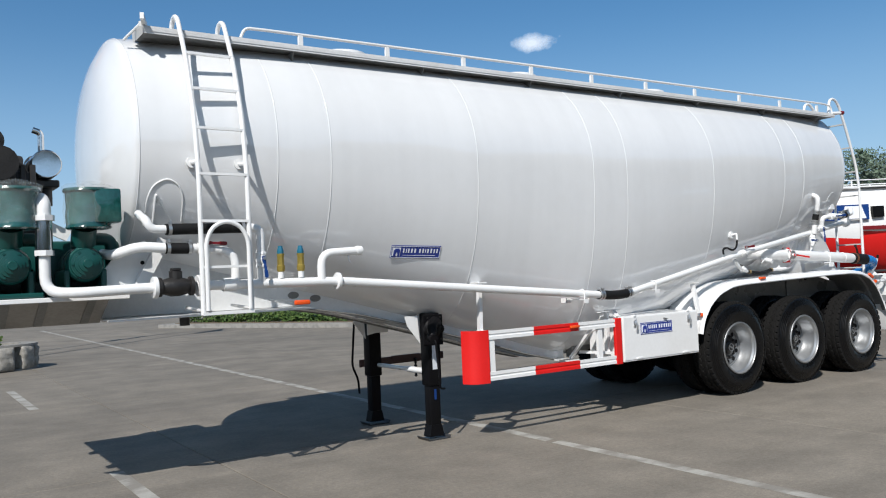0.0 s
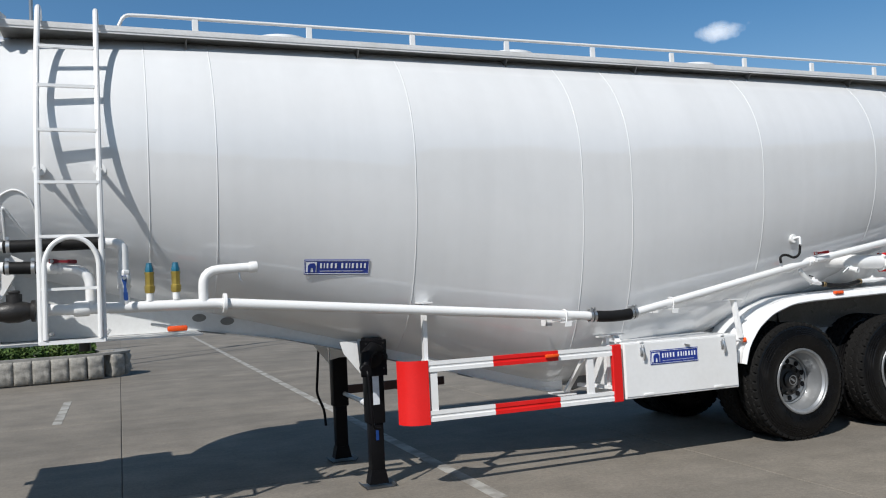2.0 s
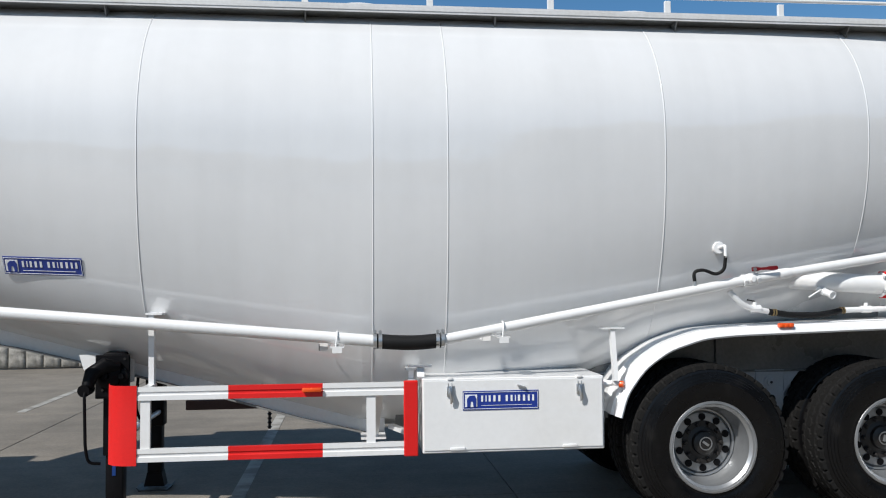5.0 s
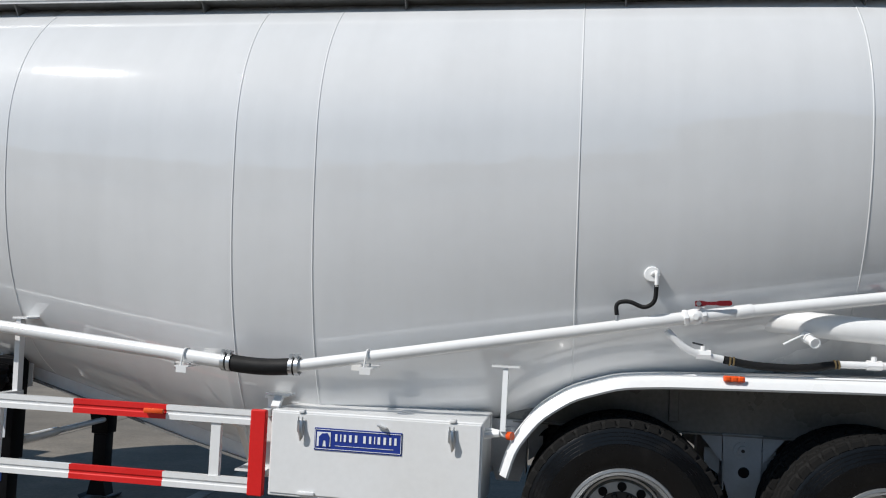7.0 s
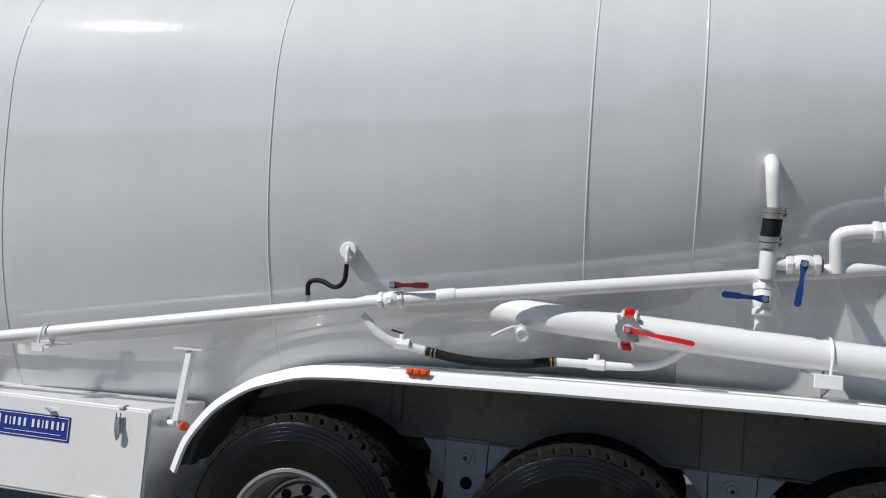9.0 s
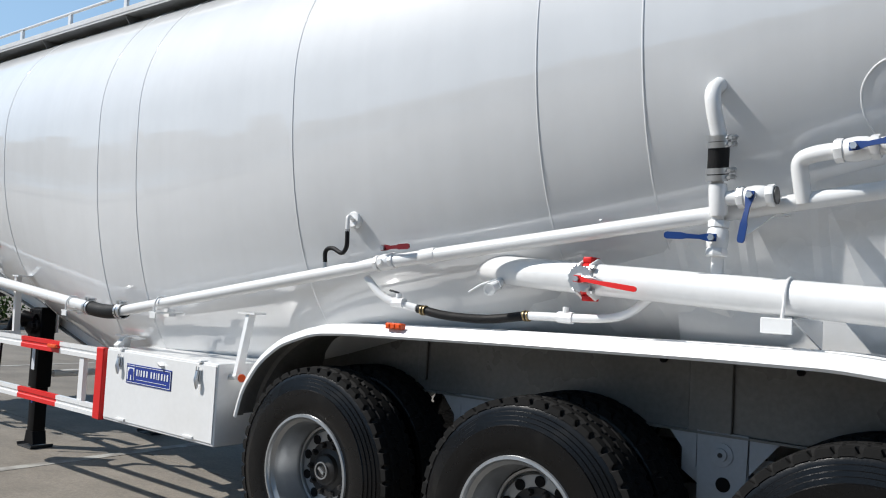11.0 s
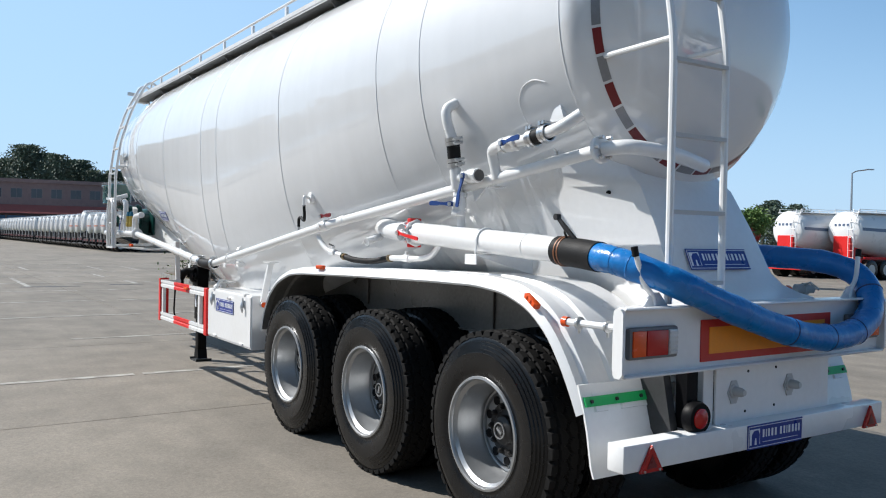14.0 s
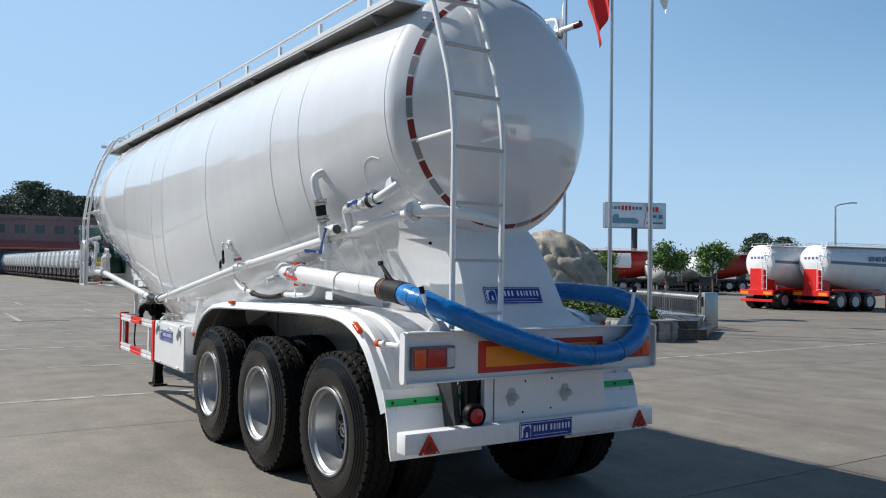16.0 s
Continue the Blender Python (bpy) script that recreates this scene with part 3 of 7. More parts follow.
tube(bm, [(x, -skin_y(x, z) - 0.004, z) for x, z in arch], 0.007, 8, 0.06)
part("bent_rod", bm, WHITE, trailer)
bm = bmesh.new()
tube(bm, [(-6.92, -skin_y(-6.92, 2.1) - 0.03, 2.08), (-6.92, -skin_y(-6.92, 2.32) - 0.02, 2.34), (-6.77, -skin_y(-6.77, 2.12), 2.13)], 0.010, 8, 0.03)
part("bent_rod", bm, WHITE, trailer)

hose3 = pipe("rubber_hose", [(-2.37, -1.17, 1.309), (-2.25, -1.18, 1.298), (-2.10, -1.18, 1.292), (-1.93, -1.18, 1.306)], 0.050, 0.1, HOSE, air, "black rubber joint hose")
for x, z in ((-2.37, 1.31), (-2.335, 1.307), (-1.95, 1.305), (-1.915, 1.308)):
    clamp((x, -1.175, z), (1, 0, 0), 0.055, hose3)
pipe("pipe_length", [(-1.95, -1.18, 1.304), (0.35, -1.015, 1.70), (3.21, -0.755, 2.112)], 0.036, 0.05, parent=air)
collar("pipe_flange", (3.21, -0.755, 2.113), (2.8, 0.26, 0.4), 0.075, 0.03, air)
for k in range(6):
    bm = bmesh.new()
    a = k / 6 * 2 * math.pi
    c = Vector((3.23, -0.753, 2.123)) + Vector((0, math.cos(a), math.sin(a))) * 0.060
    cyl(bm, c, c + Vector((0.03, 0, 0)), 0.010, n=6)
    part("bolt", bm, STEEL, air)
pipe("pipe_length", [(3.23, -0.753, 2.115), (3.36, -0.70, 2.125), (3.43, -0.42, 2.10), (3.36, -0.10, 2.06)], 0.040, 0.12, parent=air)
collar("pipe_sleeve", (0.62, -0.99, 1.74), (2.3, 0.16, 0.36), 0.040, 0.10, air)
ball_valve((0.35, -1.015, 1.70), (2.3, 0.16, 0.4), 0.036, air, 0.13)
lever("red_lever", (0.365, -1.055, 1.775), (0.545, -1.045, 1.785), TAPER, air)
bm = bmesh.new()
tube(bm, [(-0.08, -1.05, 1.63), (-0.08, -1.05, 1.69)], 0.014, 10)
part("hose_tail", bm, STEEL, air)
pipe("small_hose", [(-0.08, -1.05, 1.68), (-0.09, -1.05, 1.76), (-0.02, -1.06, 1.775), (0.07, -1.07, 1.735), (0.125, -1.09, 1.77), (0.13, -1.10, 1.87)], 0.0125, 0.04, HOSE, air, "thin black rubber hose", 10)
bm = bmesh.new()
ys = skin_y(0.11, 1.93)
lathe(bm, (0.11, -ys + 0.02, 1.93), (0, -1, 0), [(0, 0.045), (0.04, 0.045), (0.045, 0.04)], 20)
tube(bm, [(0.11, -ys - 0.02, 1.93), (0.13, -1.10, 1.945), (0.13, -1.10, 1.86)], 0.012, 10, 0.02)
part("gauge_port", bm, WHITE, air)
h = [(0.20, -1.00, 1.615), (0.32, -0.985, 1.50), (0.52, -0.94, 1.465)]
pipe("bleed_pipe", h, 0.021, 0.08, parent=air)
hb = pipe("small_hose", [(0.53, -0.94, 1.462), (0.70, -0.93, 1.435), (0.95, -0.90, 1.43), (1.16, -0.86, 1.465)], 0.023, 0.1, HOSE, air, "black rubber hose with brass ends")
for p, w in (((0.56, -0.94, 1.456), (1, 0, -0.1)), ((1.145, -0.86, 1.463), (1, 0, 0.1))):
    collar("hose_ferrule", p, w, 0.027, 0.010, hb, BRONZE)
    collar("hose_ferrule", Vector(p) + Vector((0.02, 0, 0)), w, 0.027, 0.010, hb, BRONZE)
pipe("bleed_pipe", [(1.16, -0.86, 1.465), (1.50, -0.83, 1.47), (1.66, -0.82, 1.49), (1.80, -0.84, 1.60)], 0.021, 0.08, parent=air)
for p in ((0.41, -0.965, 1.487), (1.36, -0.84, 1.468)):
    bm = bmesh.new()
    lathe(bm, (p[0] - 0.04, p[1], p[2]), (1, 0, 0), [(0, 0.028), (0.08, 0.028)], 8)
    cyl(bm, p, (p[0], p[1], p[2] + 0.05), 0.016, n=10)
    part("cock", bm, WHITE, air)
bm = bmesh.new()
tube(bm, [(0.41, -0.965, 1.54), (0.35, -0.97, 1.552)], 0.006, 6)
part("cock_key", bm, DARK, air)
for x in (-2.62, -1.50):
    yy_ = float(np.interp(x, [-5.46, -2.35, -1.93, 0.35], [-1.12, -1.17, -1.18, -1.015]))
    zz = float(np.interp(x, [-5.46, -2.35, -1.93, 0.35], [1.585, 1.307, 1.306, 1.70]))
    bm = bmesh.new()
    tube(bm, [(x - 0.01, yy_ - 0.05, zz - 0.06), (x, yy_ - 0.05, zz + 0.01), (x, yy_ - 0.03, zz + 0.045), (x, yy_ + 0.03, zz + 0.045), (x + 0.01, yy_ + 0.05, zz + 0.01), (x, yy_ + 0.05, zz - 0.06)], 0.006, 8, 0.02)
    box(bm, x - 0.045, x + 0.045, yy_ - 0.065, yy_ + 0.14, zz - 0.062, zz - 0.054)
    box(bm, x - 0.032, x + 0.032, yy_ - 0.065, yy_ - 0.058, zz - 0.095, zz - 0.062)
    box(bm, x - 0.125, x - 0.065, yy_ + 0.10, yy_ + 0.106, zz - 0.09, zz - 0.04)
    box(bm, x - 0.125, x - 0.12, yy_ + 0.10, yy_ + 0.19, zz - 0.09, zz - 0.04)
    part("pipe_clip", bm, WHITE, air)

# discharge pipe and its valves
P0, P1, P2 = Vector((0.80, -0.72, 1.70)), Vector((1.20, -0.86, 1.67)), Vector((2.62, -0.90, 1.595))
big = pipe("discharge_pipe", [P0, (1.0, -0.80, 1.685), P1, P2, (2.83, -0.90, 1.583)], 0.073, 0.15, label="thick white discharge pipe", n=24)
pipe("discharge_elbow", [(0.70, -0.45, 1.70), (0.80, -0.64, 1.70), (1.02, -0.80, 1.683)], 0.068, 0.12, parent=big, n=20)
vx = Vector((1.4, -0.04, -0.08)).normalized()
for off in (-0.030, 0.030):
    bm = bmesh.new()
    lathe(bm, Vector((1.50, -0.8685, 1.653)) + vx * (off - 0.008), vx, [(0, 0.094), (0.004, 0.098), (0.012, 0.098), (0.016, 0.094)], 8)
    part("valve_flange", bm, WHITE, big)
bm = bmesh.new()
lathe(bm, Vector((1.50, -0.8685, 1.653)) - vx * 0.021, vx, [(0, 0.084), (0.042, 0.084)], 24)
wafer = part("valve_wafer", bm, RED, big, "red painted butterfly valve body")
for dz in (0.088, -0.088):
    bm = bmesh.new()
    box(bm, 1.478, 1.522, -0.915, -0.822, 1.653 + dz - 0.014, 1.653 + dz + 0.014, 0.006)
    part("lug", bm, RED, wafer)
for a in (0.6, 2.5, 3.8, 5.6):
    bm = bmesh.new()
    c = Vector((1.50, -0.8685 + 0.086 * math.cos(a), 1.653 + 0.086 * math.sin(a)))
    cyl(bm, c - vx * 0.055, c + vx * 0.055, 0.007, n=8)
    lathe(bm, c + vx * 0.04, vx, [(0, 0.014), (0.012, 0.014)], 6)
    lathe(bm, c - vx * 0.04, -vx, [(0, 0.014), (0.012, 0.014)], 6)
    part("flange_bolt", bm, STEEL, wafer)
bm = bmesh.new()
cyl(bm, (1.50, -0.92, 1.653), (1.50, -0.985, 1.653), 0.024, n=16)
part("stem", bm, WHITE, wafer)
bm = bmesh.new()
n_teeth = 28
prism(bm, [(1.50 + (0.062 if k % 2 else 0.055) * math.cos(2 * math.pi * k / n_teeth), 1.653 + (0.062 if k % 2 else 0.055) * math.sin(2 * math.pi * k / n_teeth)) for k in range(n_teeth)], -0.978, -0.970)
part("notched_plate", bm, STEEL, wafer)
lever("red_lever", (1.50, -1.0, 1.650), (1.80, -1.012, 1.612), RED, big, 0.024)
bm = bmesh.new()
tube(bm, [(1.52, -0.995, 1.66), (1.58, -1.0, 1.655), (1.62, -0.99, 1.642)], 0.006, 8)
part("trigger", bm, STEEL, big)
bm = bmesh.new()
cyl(bm, (0.98, -0.85, 1.62), (1.01, -0.98, 1.58), 0.026)
lathe(bm, (1.005, -0.965, 1.585), (0.03, -0.13, -0.04), [(0, 0.031), (0.02, 0.031), (0.02, 0.022), (0.004, 0.022)], 16)
lathe(bm, (0.987, -0.885, 1.61), (0.03, -0.13, -0.04), [(0, 0.033), (0.03, 0.033)], 8)
tube(bm, [(0.985, -0.90, 1.635), (0.91, -0.93, 1.60), (0.85, -0.93, 1.565)], 0.006, 8, 0.02)
part("drain_cock", bm, WHITE, big)
bm = bmesh.new()
cyl(bm, (1.006, -0.970, 1.5835), (1.0085, -0.980, 1.5805), 0.021)
part("open_bore", bm, BLACK, big)
bm = bmesh.new()
tube(bm, [(2.38, -0.972, 1.50)] + [(2.39, -0.893 - 0.079 * math.cos(q), 1.607 + 0.079 * math.sin(q)) for q in np.linspace(-0.2, math.pi + 0.2, 14)] + [(2.38, -0.814, 1.50)], 0.007, 8)
clip = part("u_bolt", bm, WHITE, big)
bm = bmesh.new()
box(bm, 2.31, 2.43, -1.0, -0.60, 1.517, 1.527, 0.003, 1)
box(bm, 2.31, 2.43, -1.0, -0.992, 1.465, 1.522, 0.003, 1)
prism(bm, [(-0.99, 1.52), (-0.56, 1.52), (-0.56, 1.40)], 2.425, 2.433, "x")
part("pipe_bracket", bm, WHITE, clip)
for y in (-0.972, -0.814):
    bm = bmesh.new()
    cyl(bm, (2.38, y, 1.497), (2.38, y, 1.512), 0.012, n=6)
    part("nut", bm, STEEL, clip)
bm = bmesh.new()
lathe(bm, (2.80, -0.90, 1.585), (1.4, 0.0, -0.08), [(0, 0.072), (0.004, 0.0765), (0.012, 0.0765), (0.016, 0.0735), (0.12, 0.0725), (0.30, 0.066)], 24)
part("pipe_sleeve", bm, WHITE, big)
pipe("riser", [(2.09, -0.875, 1.68), (2.095, -0.905, 1.93), (2.10, -0.94, 2.09)], 0.026, 0.05, parent=big)
lever("blue_lever", (2.095, -0.965, 1.84), (1.905, -0.99, 1.848), BLUEV, big)
ball_valve((2.095, -0.90, 1.84), (0, 0.1, 1), 0.036, big, 0.15)
collar("tee", (2.103, -0.932, 2.0), (0, -0.15, 1), 0.038, 0.13, big)
pipe("tee_arm", [(2.105, -0.925, 2.005), (2.29, -0.92, 2.012)], 0.030, parent=big)
ball_valve((2.255, -0.92, 2.01), (1, 0, 0.04), 0.036, big, 0.15)
bm = bmesh.new()
cyl(bm, (2.325, -0.92, 2.0125), (2.337, -0.92, 2.013), 0.036)
part("open_bore", bm, DARK, big)
lever("blue_lever", (2.25, -0.985, 2.008), (2.225, -0.995, 1.815), BLUEV, big)
hose4 = pipe("rubber_hose", [(2.10, -0.94, 2.08), (2.115, -0.975, 2.255)], 0.043, material=HOSE, parent=big, label="black rubber joint hose")
for z in (2.09, 2.118, 2.222, 2.248):
    clamp((2.10 + (z - 2.09) * 0.08, -0.942 - (z - 2.09) * 0.2, z), (0, -0.2, 1), 0.048, hose4)
pipe("bent_pipe", [(2.115, -0.975, 2.25), (2.10, -1.01, 2.36), (2.092, -1.015, 2.44), (2.095, -0.90, 2.50)], 0.033, 0.09, parent=big)
pipe("bent_pipe", [(2.415, -0.84, 1.99), (2.40, -0.88, 2.16), (2.48, -0.90, 2.177), (2.84, -0.915, 2.195)], 0.033, 0.06, parent=big)
ball_valve((2.62, -0.905, 2.182), (1, 0, 0.05), 0.038, big, 0.16)
lever("blue_lever", (2.62, -0.97, 2.182), (2.815, -0.985, 2.20), BLUEV, big)
hose5 = pipe("rubber_hose", [(2.82, -0.915, 2.192), (2.96, -0.92, 2.213)], 0.046, material=HOSE, parent=big)
for x in (2.825, 2.852, 2.935, 2.962):
    clamp((x, -0.916, 2.192 + (x - 2.82) * 0.15), (1, 0, 0.15), 0.051, hose5)
pipe("bent_pipe", [(2.95, -0.918, 2.212), (3.08, -0.93, 2.228), (3.17, -0.86, 2.30)], 0.034, 0.06, parent=big)
bm = bmesh.new()
arch = [(2.66, 2.24), (2.61, 2.34), (2.61, 2.44), (2.67, 2.52), (2.76, 2.545), (2.84, 2.52)]
tube(bm, [(x, -skin_y(x, z) + 0.001, z) for x, z in arch], 0.0045, 8, 0.05)
part("bent_rod", bm, WHITE, trailer)
bm = bmesh.new()
prism(bm, [(2.80, 2.30), (2.86, 2.40), (2.89, 2.40), (2.93, 2.30)], -skin_y(2.86, 2.36) - 0.012, -skin_y(2.86, 2.36) + 0.05)
part("stay_plate", bm, TANKW, trailer)
bm = bmesh.new()
prism(bm, [(2.15, 1.955), (2.34, 1.97), (2.19, 1.855)], -0.845, -0.835)
box(bm, 2.16, 2.33, -0.837, -0.70, 1.948, 1.956)
part("pipe_bracket", bm, WHITE, trailer, "small triangular pipe bracket", 0)

# blue wrapped unloading hose, resting in two hooks
HK = [Vector(p) for p in ((3.06, -0.90, 1.568), (3.30, -0.91, 1.55), (3.54, -0.92, 1.52), (3.75, -0.80, 1.44), (3.84, -0.47, 1.305), (3.88, -0.05, 1.175), (3.89, 0.32, 1.125), (3.87, 0.64, 1.16), (3.80, 0.88, 1.27), (3.68, 0.99, 1.42), (3.48, 0.97, 1.51), (3.15, 0.91, 1.54), (2.5, 0.87, 1.56))]
HP = []
for k in range(len(HK) - 1):
    p0, p1, p2, p3 = HK[max(k - 1, 0)], HK[k], HK[k + 1], HK[min(k + 2, len(HK) - 1)]
    for q in range(8):
        t = q / 8
        HP.append(0.5 * (2 * p1 + (p2 - p0) * t + (2 * p0 - 5 * p1 + 4 * p2 - p3) * t * t + (3 * p1 - p0 - 3 * p2 + p3) * t ** 3))
HP.append(HK[-1])
bm = bmesh.new()
tube(bm, [p for p in HP if p.x < 3.40 and p.y < 0], 0.079, 24)
sleeve = part("hose_sleeve", bm, HOSE, trailer, "black rubber hose sleeve", 50)
for x in (3.10, 3.125):
    bm = bmesh.new()
    lathe(bm, (x, -0.901, 1.565), (1, 0, -0.08), [(0, 0.083), (0.009, 0.083)], 24)
    part("copper_band", bm, COPPER, sleeve)
bm = bmesh.new()
tube(bm, [(3.205, -0.92, 1.63), (3.15, -0.94, 1.69), (3.10, -0.95, 1.745)], 0.02, 8, rs=[0.013, 0.015, 0.011])
tube(bm, [(3.15, -0.925, 1.63), (3.145, -0.94, 1.665), (3.16, -0.945, 1.69)], 0.007, 8)
cyl(bm, (3.095, -0.965, 1.748), (3.095, -0.935, 1.748), 0.017, n=12)
part("clamp_handle", bm, IRON, sleeve, "dark rusty clamp lever")
body_pts = [p for i, p in enumerate(HP) if p.x >= 3.36 or p.y > 0]
rs = [0.0715 + 0.002 * math.sin(i * 0.9) + 0.0015 * math.sin(i * 2.3) for i in range(len(body_pts))]
bm = bmesh.new()
tube(bm, body_pts, 0.08, 28, rs=rs)
bh = part("blue_hose", bm, BLUEH, trailer, "thick hose wrapped in shiny blue plastic film", 60)
TAPEB = mat("dark blue tape", (0.004, 0.02, 0.10), 0.4)
for i in (5, 8, 30, 37, 44, 58):
    if i + 1 < len(body_pts):
        bm = bmesh.new()
        d = body_pts[i + 1] - body_pts[i]
        wd_ = 0.005 if i < 10 else 0.008
        lathe(bm, body_pts[i], d, [(-wd_, rs[i] - 0.002), (0, rs[i] + 0.003), (wd_, rs[i] - 0.002)], 28)
        part("wrap_edge", bm, BLUEH if i < 10 else TAPEB, bh)
for s in (-1, 1):
    bm = bmesh.new()
    yy = s * 0.84
    tube(bm, [(3.69, yy, 1.30), (3.69, yy + s * 0.01, 1.36), (3.685, yy + s * 0.075, 1.42), (3.67, yy + s * 0.12, 1.575)], 0.014, 10, 0.06)
    prism(bm, [(yy - 0.10, 1.30), (yy + 0.10, 1.30), (yy + 0.025, 1.38), (yy - 0.025, 1.38)], 3.685, 3.695, "x")
    hook = part("hose_hook", bm, WHITE, trailer)
    bm = bmesh.new()
    cyl(bm, (3.671, yy + s * 0.117, 1.555), (3.668, yy + s * 0.127, 1.60), 0.017)
    part("hook_cap", bm, HOSE, hook)


# ---- running gear ----
def wheel(name, at, turn):
    """A wheel standing at its hub, its deep dish facing -y before it is turned."""
    w = new(name)
    w.parent = trailer
    w.matrix_basis = pose(*at, 0, 0, turn)
    return w


def settle(bm):
    """Flattens the tyre where it bears on the ground."""
    for v in bm.verts:
        v.co.z = max(v.co.z, -0.559)


def tyre_mesh():
    bm = bmesh.new()
    prof = [(0.0, 0.305), (0.003, 0.318), (-0.003, 0.330), (-0.010, 0.36), (-0.013, 0.395), (-0.0125, 0.424), (-0.006, 0.4265), (-0.002, 0.443), (0.004, 0.445), (0.008, 0.460), (0.014, 0.462), (0.018, 0.477), (0.024, 0.479), (0.028, 0.498), (0.036, 0.506), (0.26, 0.506), (0.272, 0.490), (0.286, 0.44), (0.29, 0.40), (0.282, 0.34), (0.28, 0.305)]
    prof = [(y, 0.311 + (r - 0.305) * 1.1) for y, r in prof]
    lathe(bm, (0, 0, 0), (0, 1, 0), prof, 80, wrap=True)
    settle(bm)
    return bm


def tread_mesh():
    """Shoulder ribs notched at every pitch, zigzag grooves between the inner ribs."""
    bm = bmesh.new()
    n, k = 44, 8
    half = [0.026, 0.029, 0.032, 0.035, 0.046, 0.050, 0.058, 0.066, 0.072, 0.080, 0.088, 0.104, 0.122, 0.131, 0.140]
    ys = half + [0.28 - y for y in half[-2::-1]]
    loops = []
    for i in range(n * k):
        u = (i % k) / k
        a = 2 * math.pi * i / (n * k)
        saw = abs(u - 0.5) * 2
        row = []
        for y in ys:
            e = min(y, 0.28 - y)
            r = 0.562 - 0.010 * ((y - 0.14) / 0.13) ** 4
            if e < 0.0275:
                r = 0.528 if u not in (0.375, 0.5) else 0.524
            elif e < 0.052 and u in (0.375, 0.5):
                r -= 0.022 if e < 0.047 else 0.012
            if abs(e - (0.066 + 0.012 * saw)) < 0.008 or abs(y - (0.128 + 0.024 * saw)) < 0.009:
                r -= 0.014
            row.append(Vector((math.sin(a) * r, y, math.cos(a) * r)))
        loops.append(row)
    rings(bm, loops, closed=False, cap=False, wrap=True)
    settle(bm)
    return bm


bm = tyre_mesh()
tyre0 = part("tyre", bm, RUBBER, None, "black radial truck tyre", 50)
bm = tread_mesh()
tread0 = part("tread", bm, TREAD, tyre0, "", 0)
bm = bmesh.new()
lathe(bm, (0, 0, 0), (0, 1, 0), [(0.004, 0.315), (-0.008, 0.310), (-0.010, 0.297), (0.000, 0.291), (0.012, 0.290), (0.022, 0.280), (0.030, 0.271), (0.085, 0.264), (0.100, 0.256), (0.155, 0.252), (0.165, 0.243), (0.195, 0.240), (0.185, 0.234), (0.187, 0.222), (0.208, 0.218), (0.19, 0.205), (0.185, 0.15), (0.19, 0.11), (0.215, 0.11), (0.27, 0.262), (0.28, 0.300)], 64, cap=False)
rim0 = part("rim", bm, RIMS, None, "silver painted steel rim", 40)
for k in range(10):
    a = 2 * math.pi * (k + 0.5) / 10
    bm = bmesh.new()
    c = Vector((math.cos(a) * 0.178, 0.184, math.sin(a) * 0.178))
    lathe(bm, c, (0, -1, 0), [(0, 0.026), (0.0035, 0.026)], 14)
    part("vent_hole", bm, BLACK, rim0)
for k in range(10):
    a = 2 * math.pi * k / 10
    bm = bmesh.new()
    c = Vector((math.cos(a) * 0.132, 0.19, math.sin(a) * 0.132))
    lathe(bm, c, (0, -1, 0), [(0, 0.018), (0.022, 0.017), (0.036, 0.010)], 6)
    part("wheel_nut", bm, IRON, rim0)
bm = bmesh.new()
lathe(bm, (0, 0.20, 0), (0, -1, 0), [(0, 0.115), (0.02, 0.112), (0.03, 0.085), (0.055, 0.08), (0.066, 0.066), (0.07, 0.0)], 28)
part("hub", bm, IRON, rim0, "black wheel hub")
bm = bmesh.new()
lathe(bm, (0, 0.127, 0), (0, -1, 0), [(0, 0.047), (0.006, 0.047), (0.006, 0.040), (0.0, 0.040)], 28, wrap=True)
box(bm, -0.024, 0.024, 0.121, 0.131, -0.008, 0.008, m=Matrix.Rotation(radians(35), 4, "Y"))
part("hub_ring", bm, RIMS, rim0)
bm = bmesh.new()
lathe(bm, (0, 0.183, 0), (0, -1, 0), [(0, 0.152), (0.004, 0.150), (0.004, 0.112)], 40, cap=False)
part("hub_flange", bm, IRON, rim0)


def place_wheel(x, side):
    w = wheel("wheel", (x, side * 1.17, 0.535), 0 if side < 0 else 180)
    w.scale = (1.02, 1.02, 1.02)
    if tyre0.parent is None:
        tyre0.parent = w
        rim0.parent = w
    else:
        for root in (tyre0, rim0):
            o = new(root.name.split(".")[0], root.data)
            o.parent = w
            if root is rim0:
                o.matrix_basis = pose(0, 0, 0, 0, (x * 77 + side * 31) % 360, 0)
            tagged(o, root.get("label", ""))
            for ch in root.children:
                c = new(ch.name.split(".")[0], ch.data)
                c.parent = o
    inner = new("inner_tyre", tyre0.data)
    inner.parent = w
    inner.matrix_basis = pose(0, 0.33, 0)
    t = new("tread", tread0.data)
    t.parent = inner
    return w


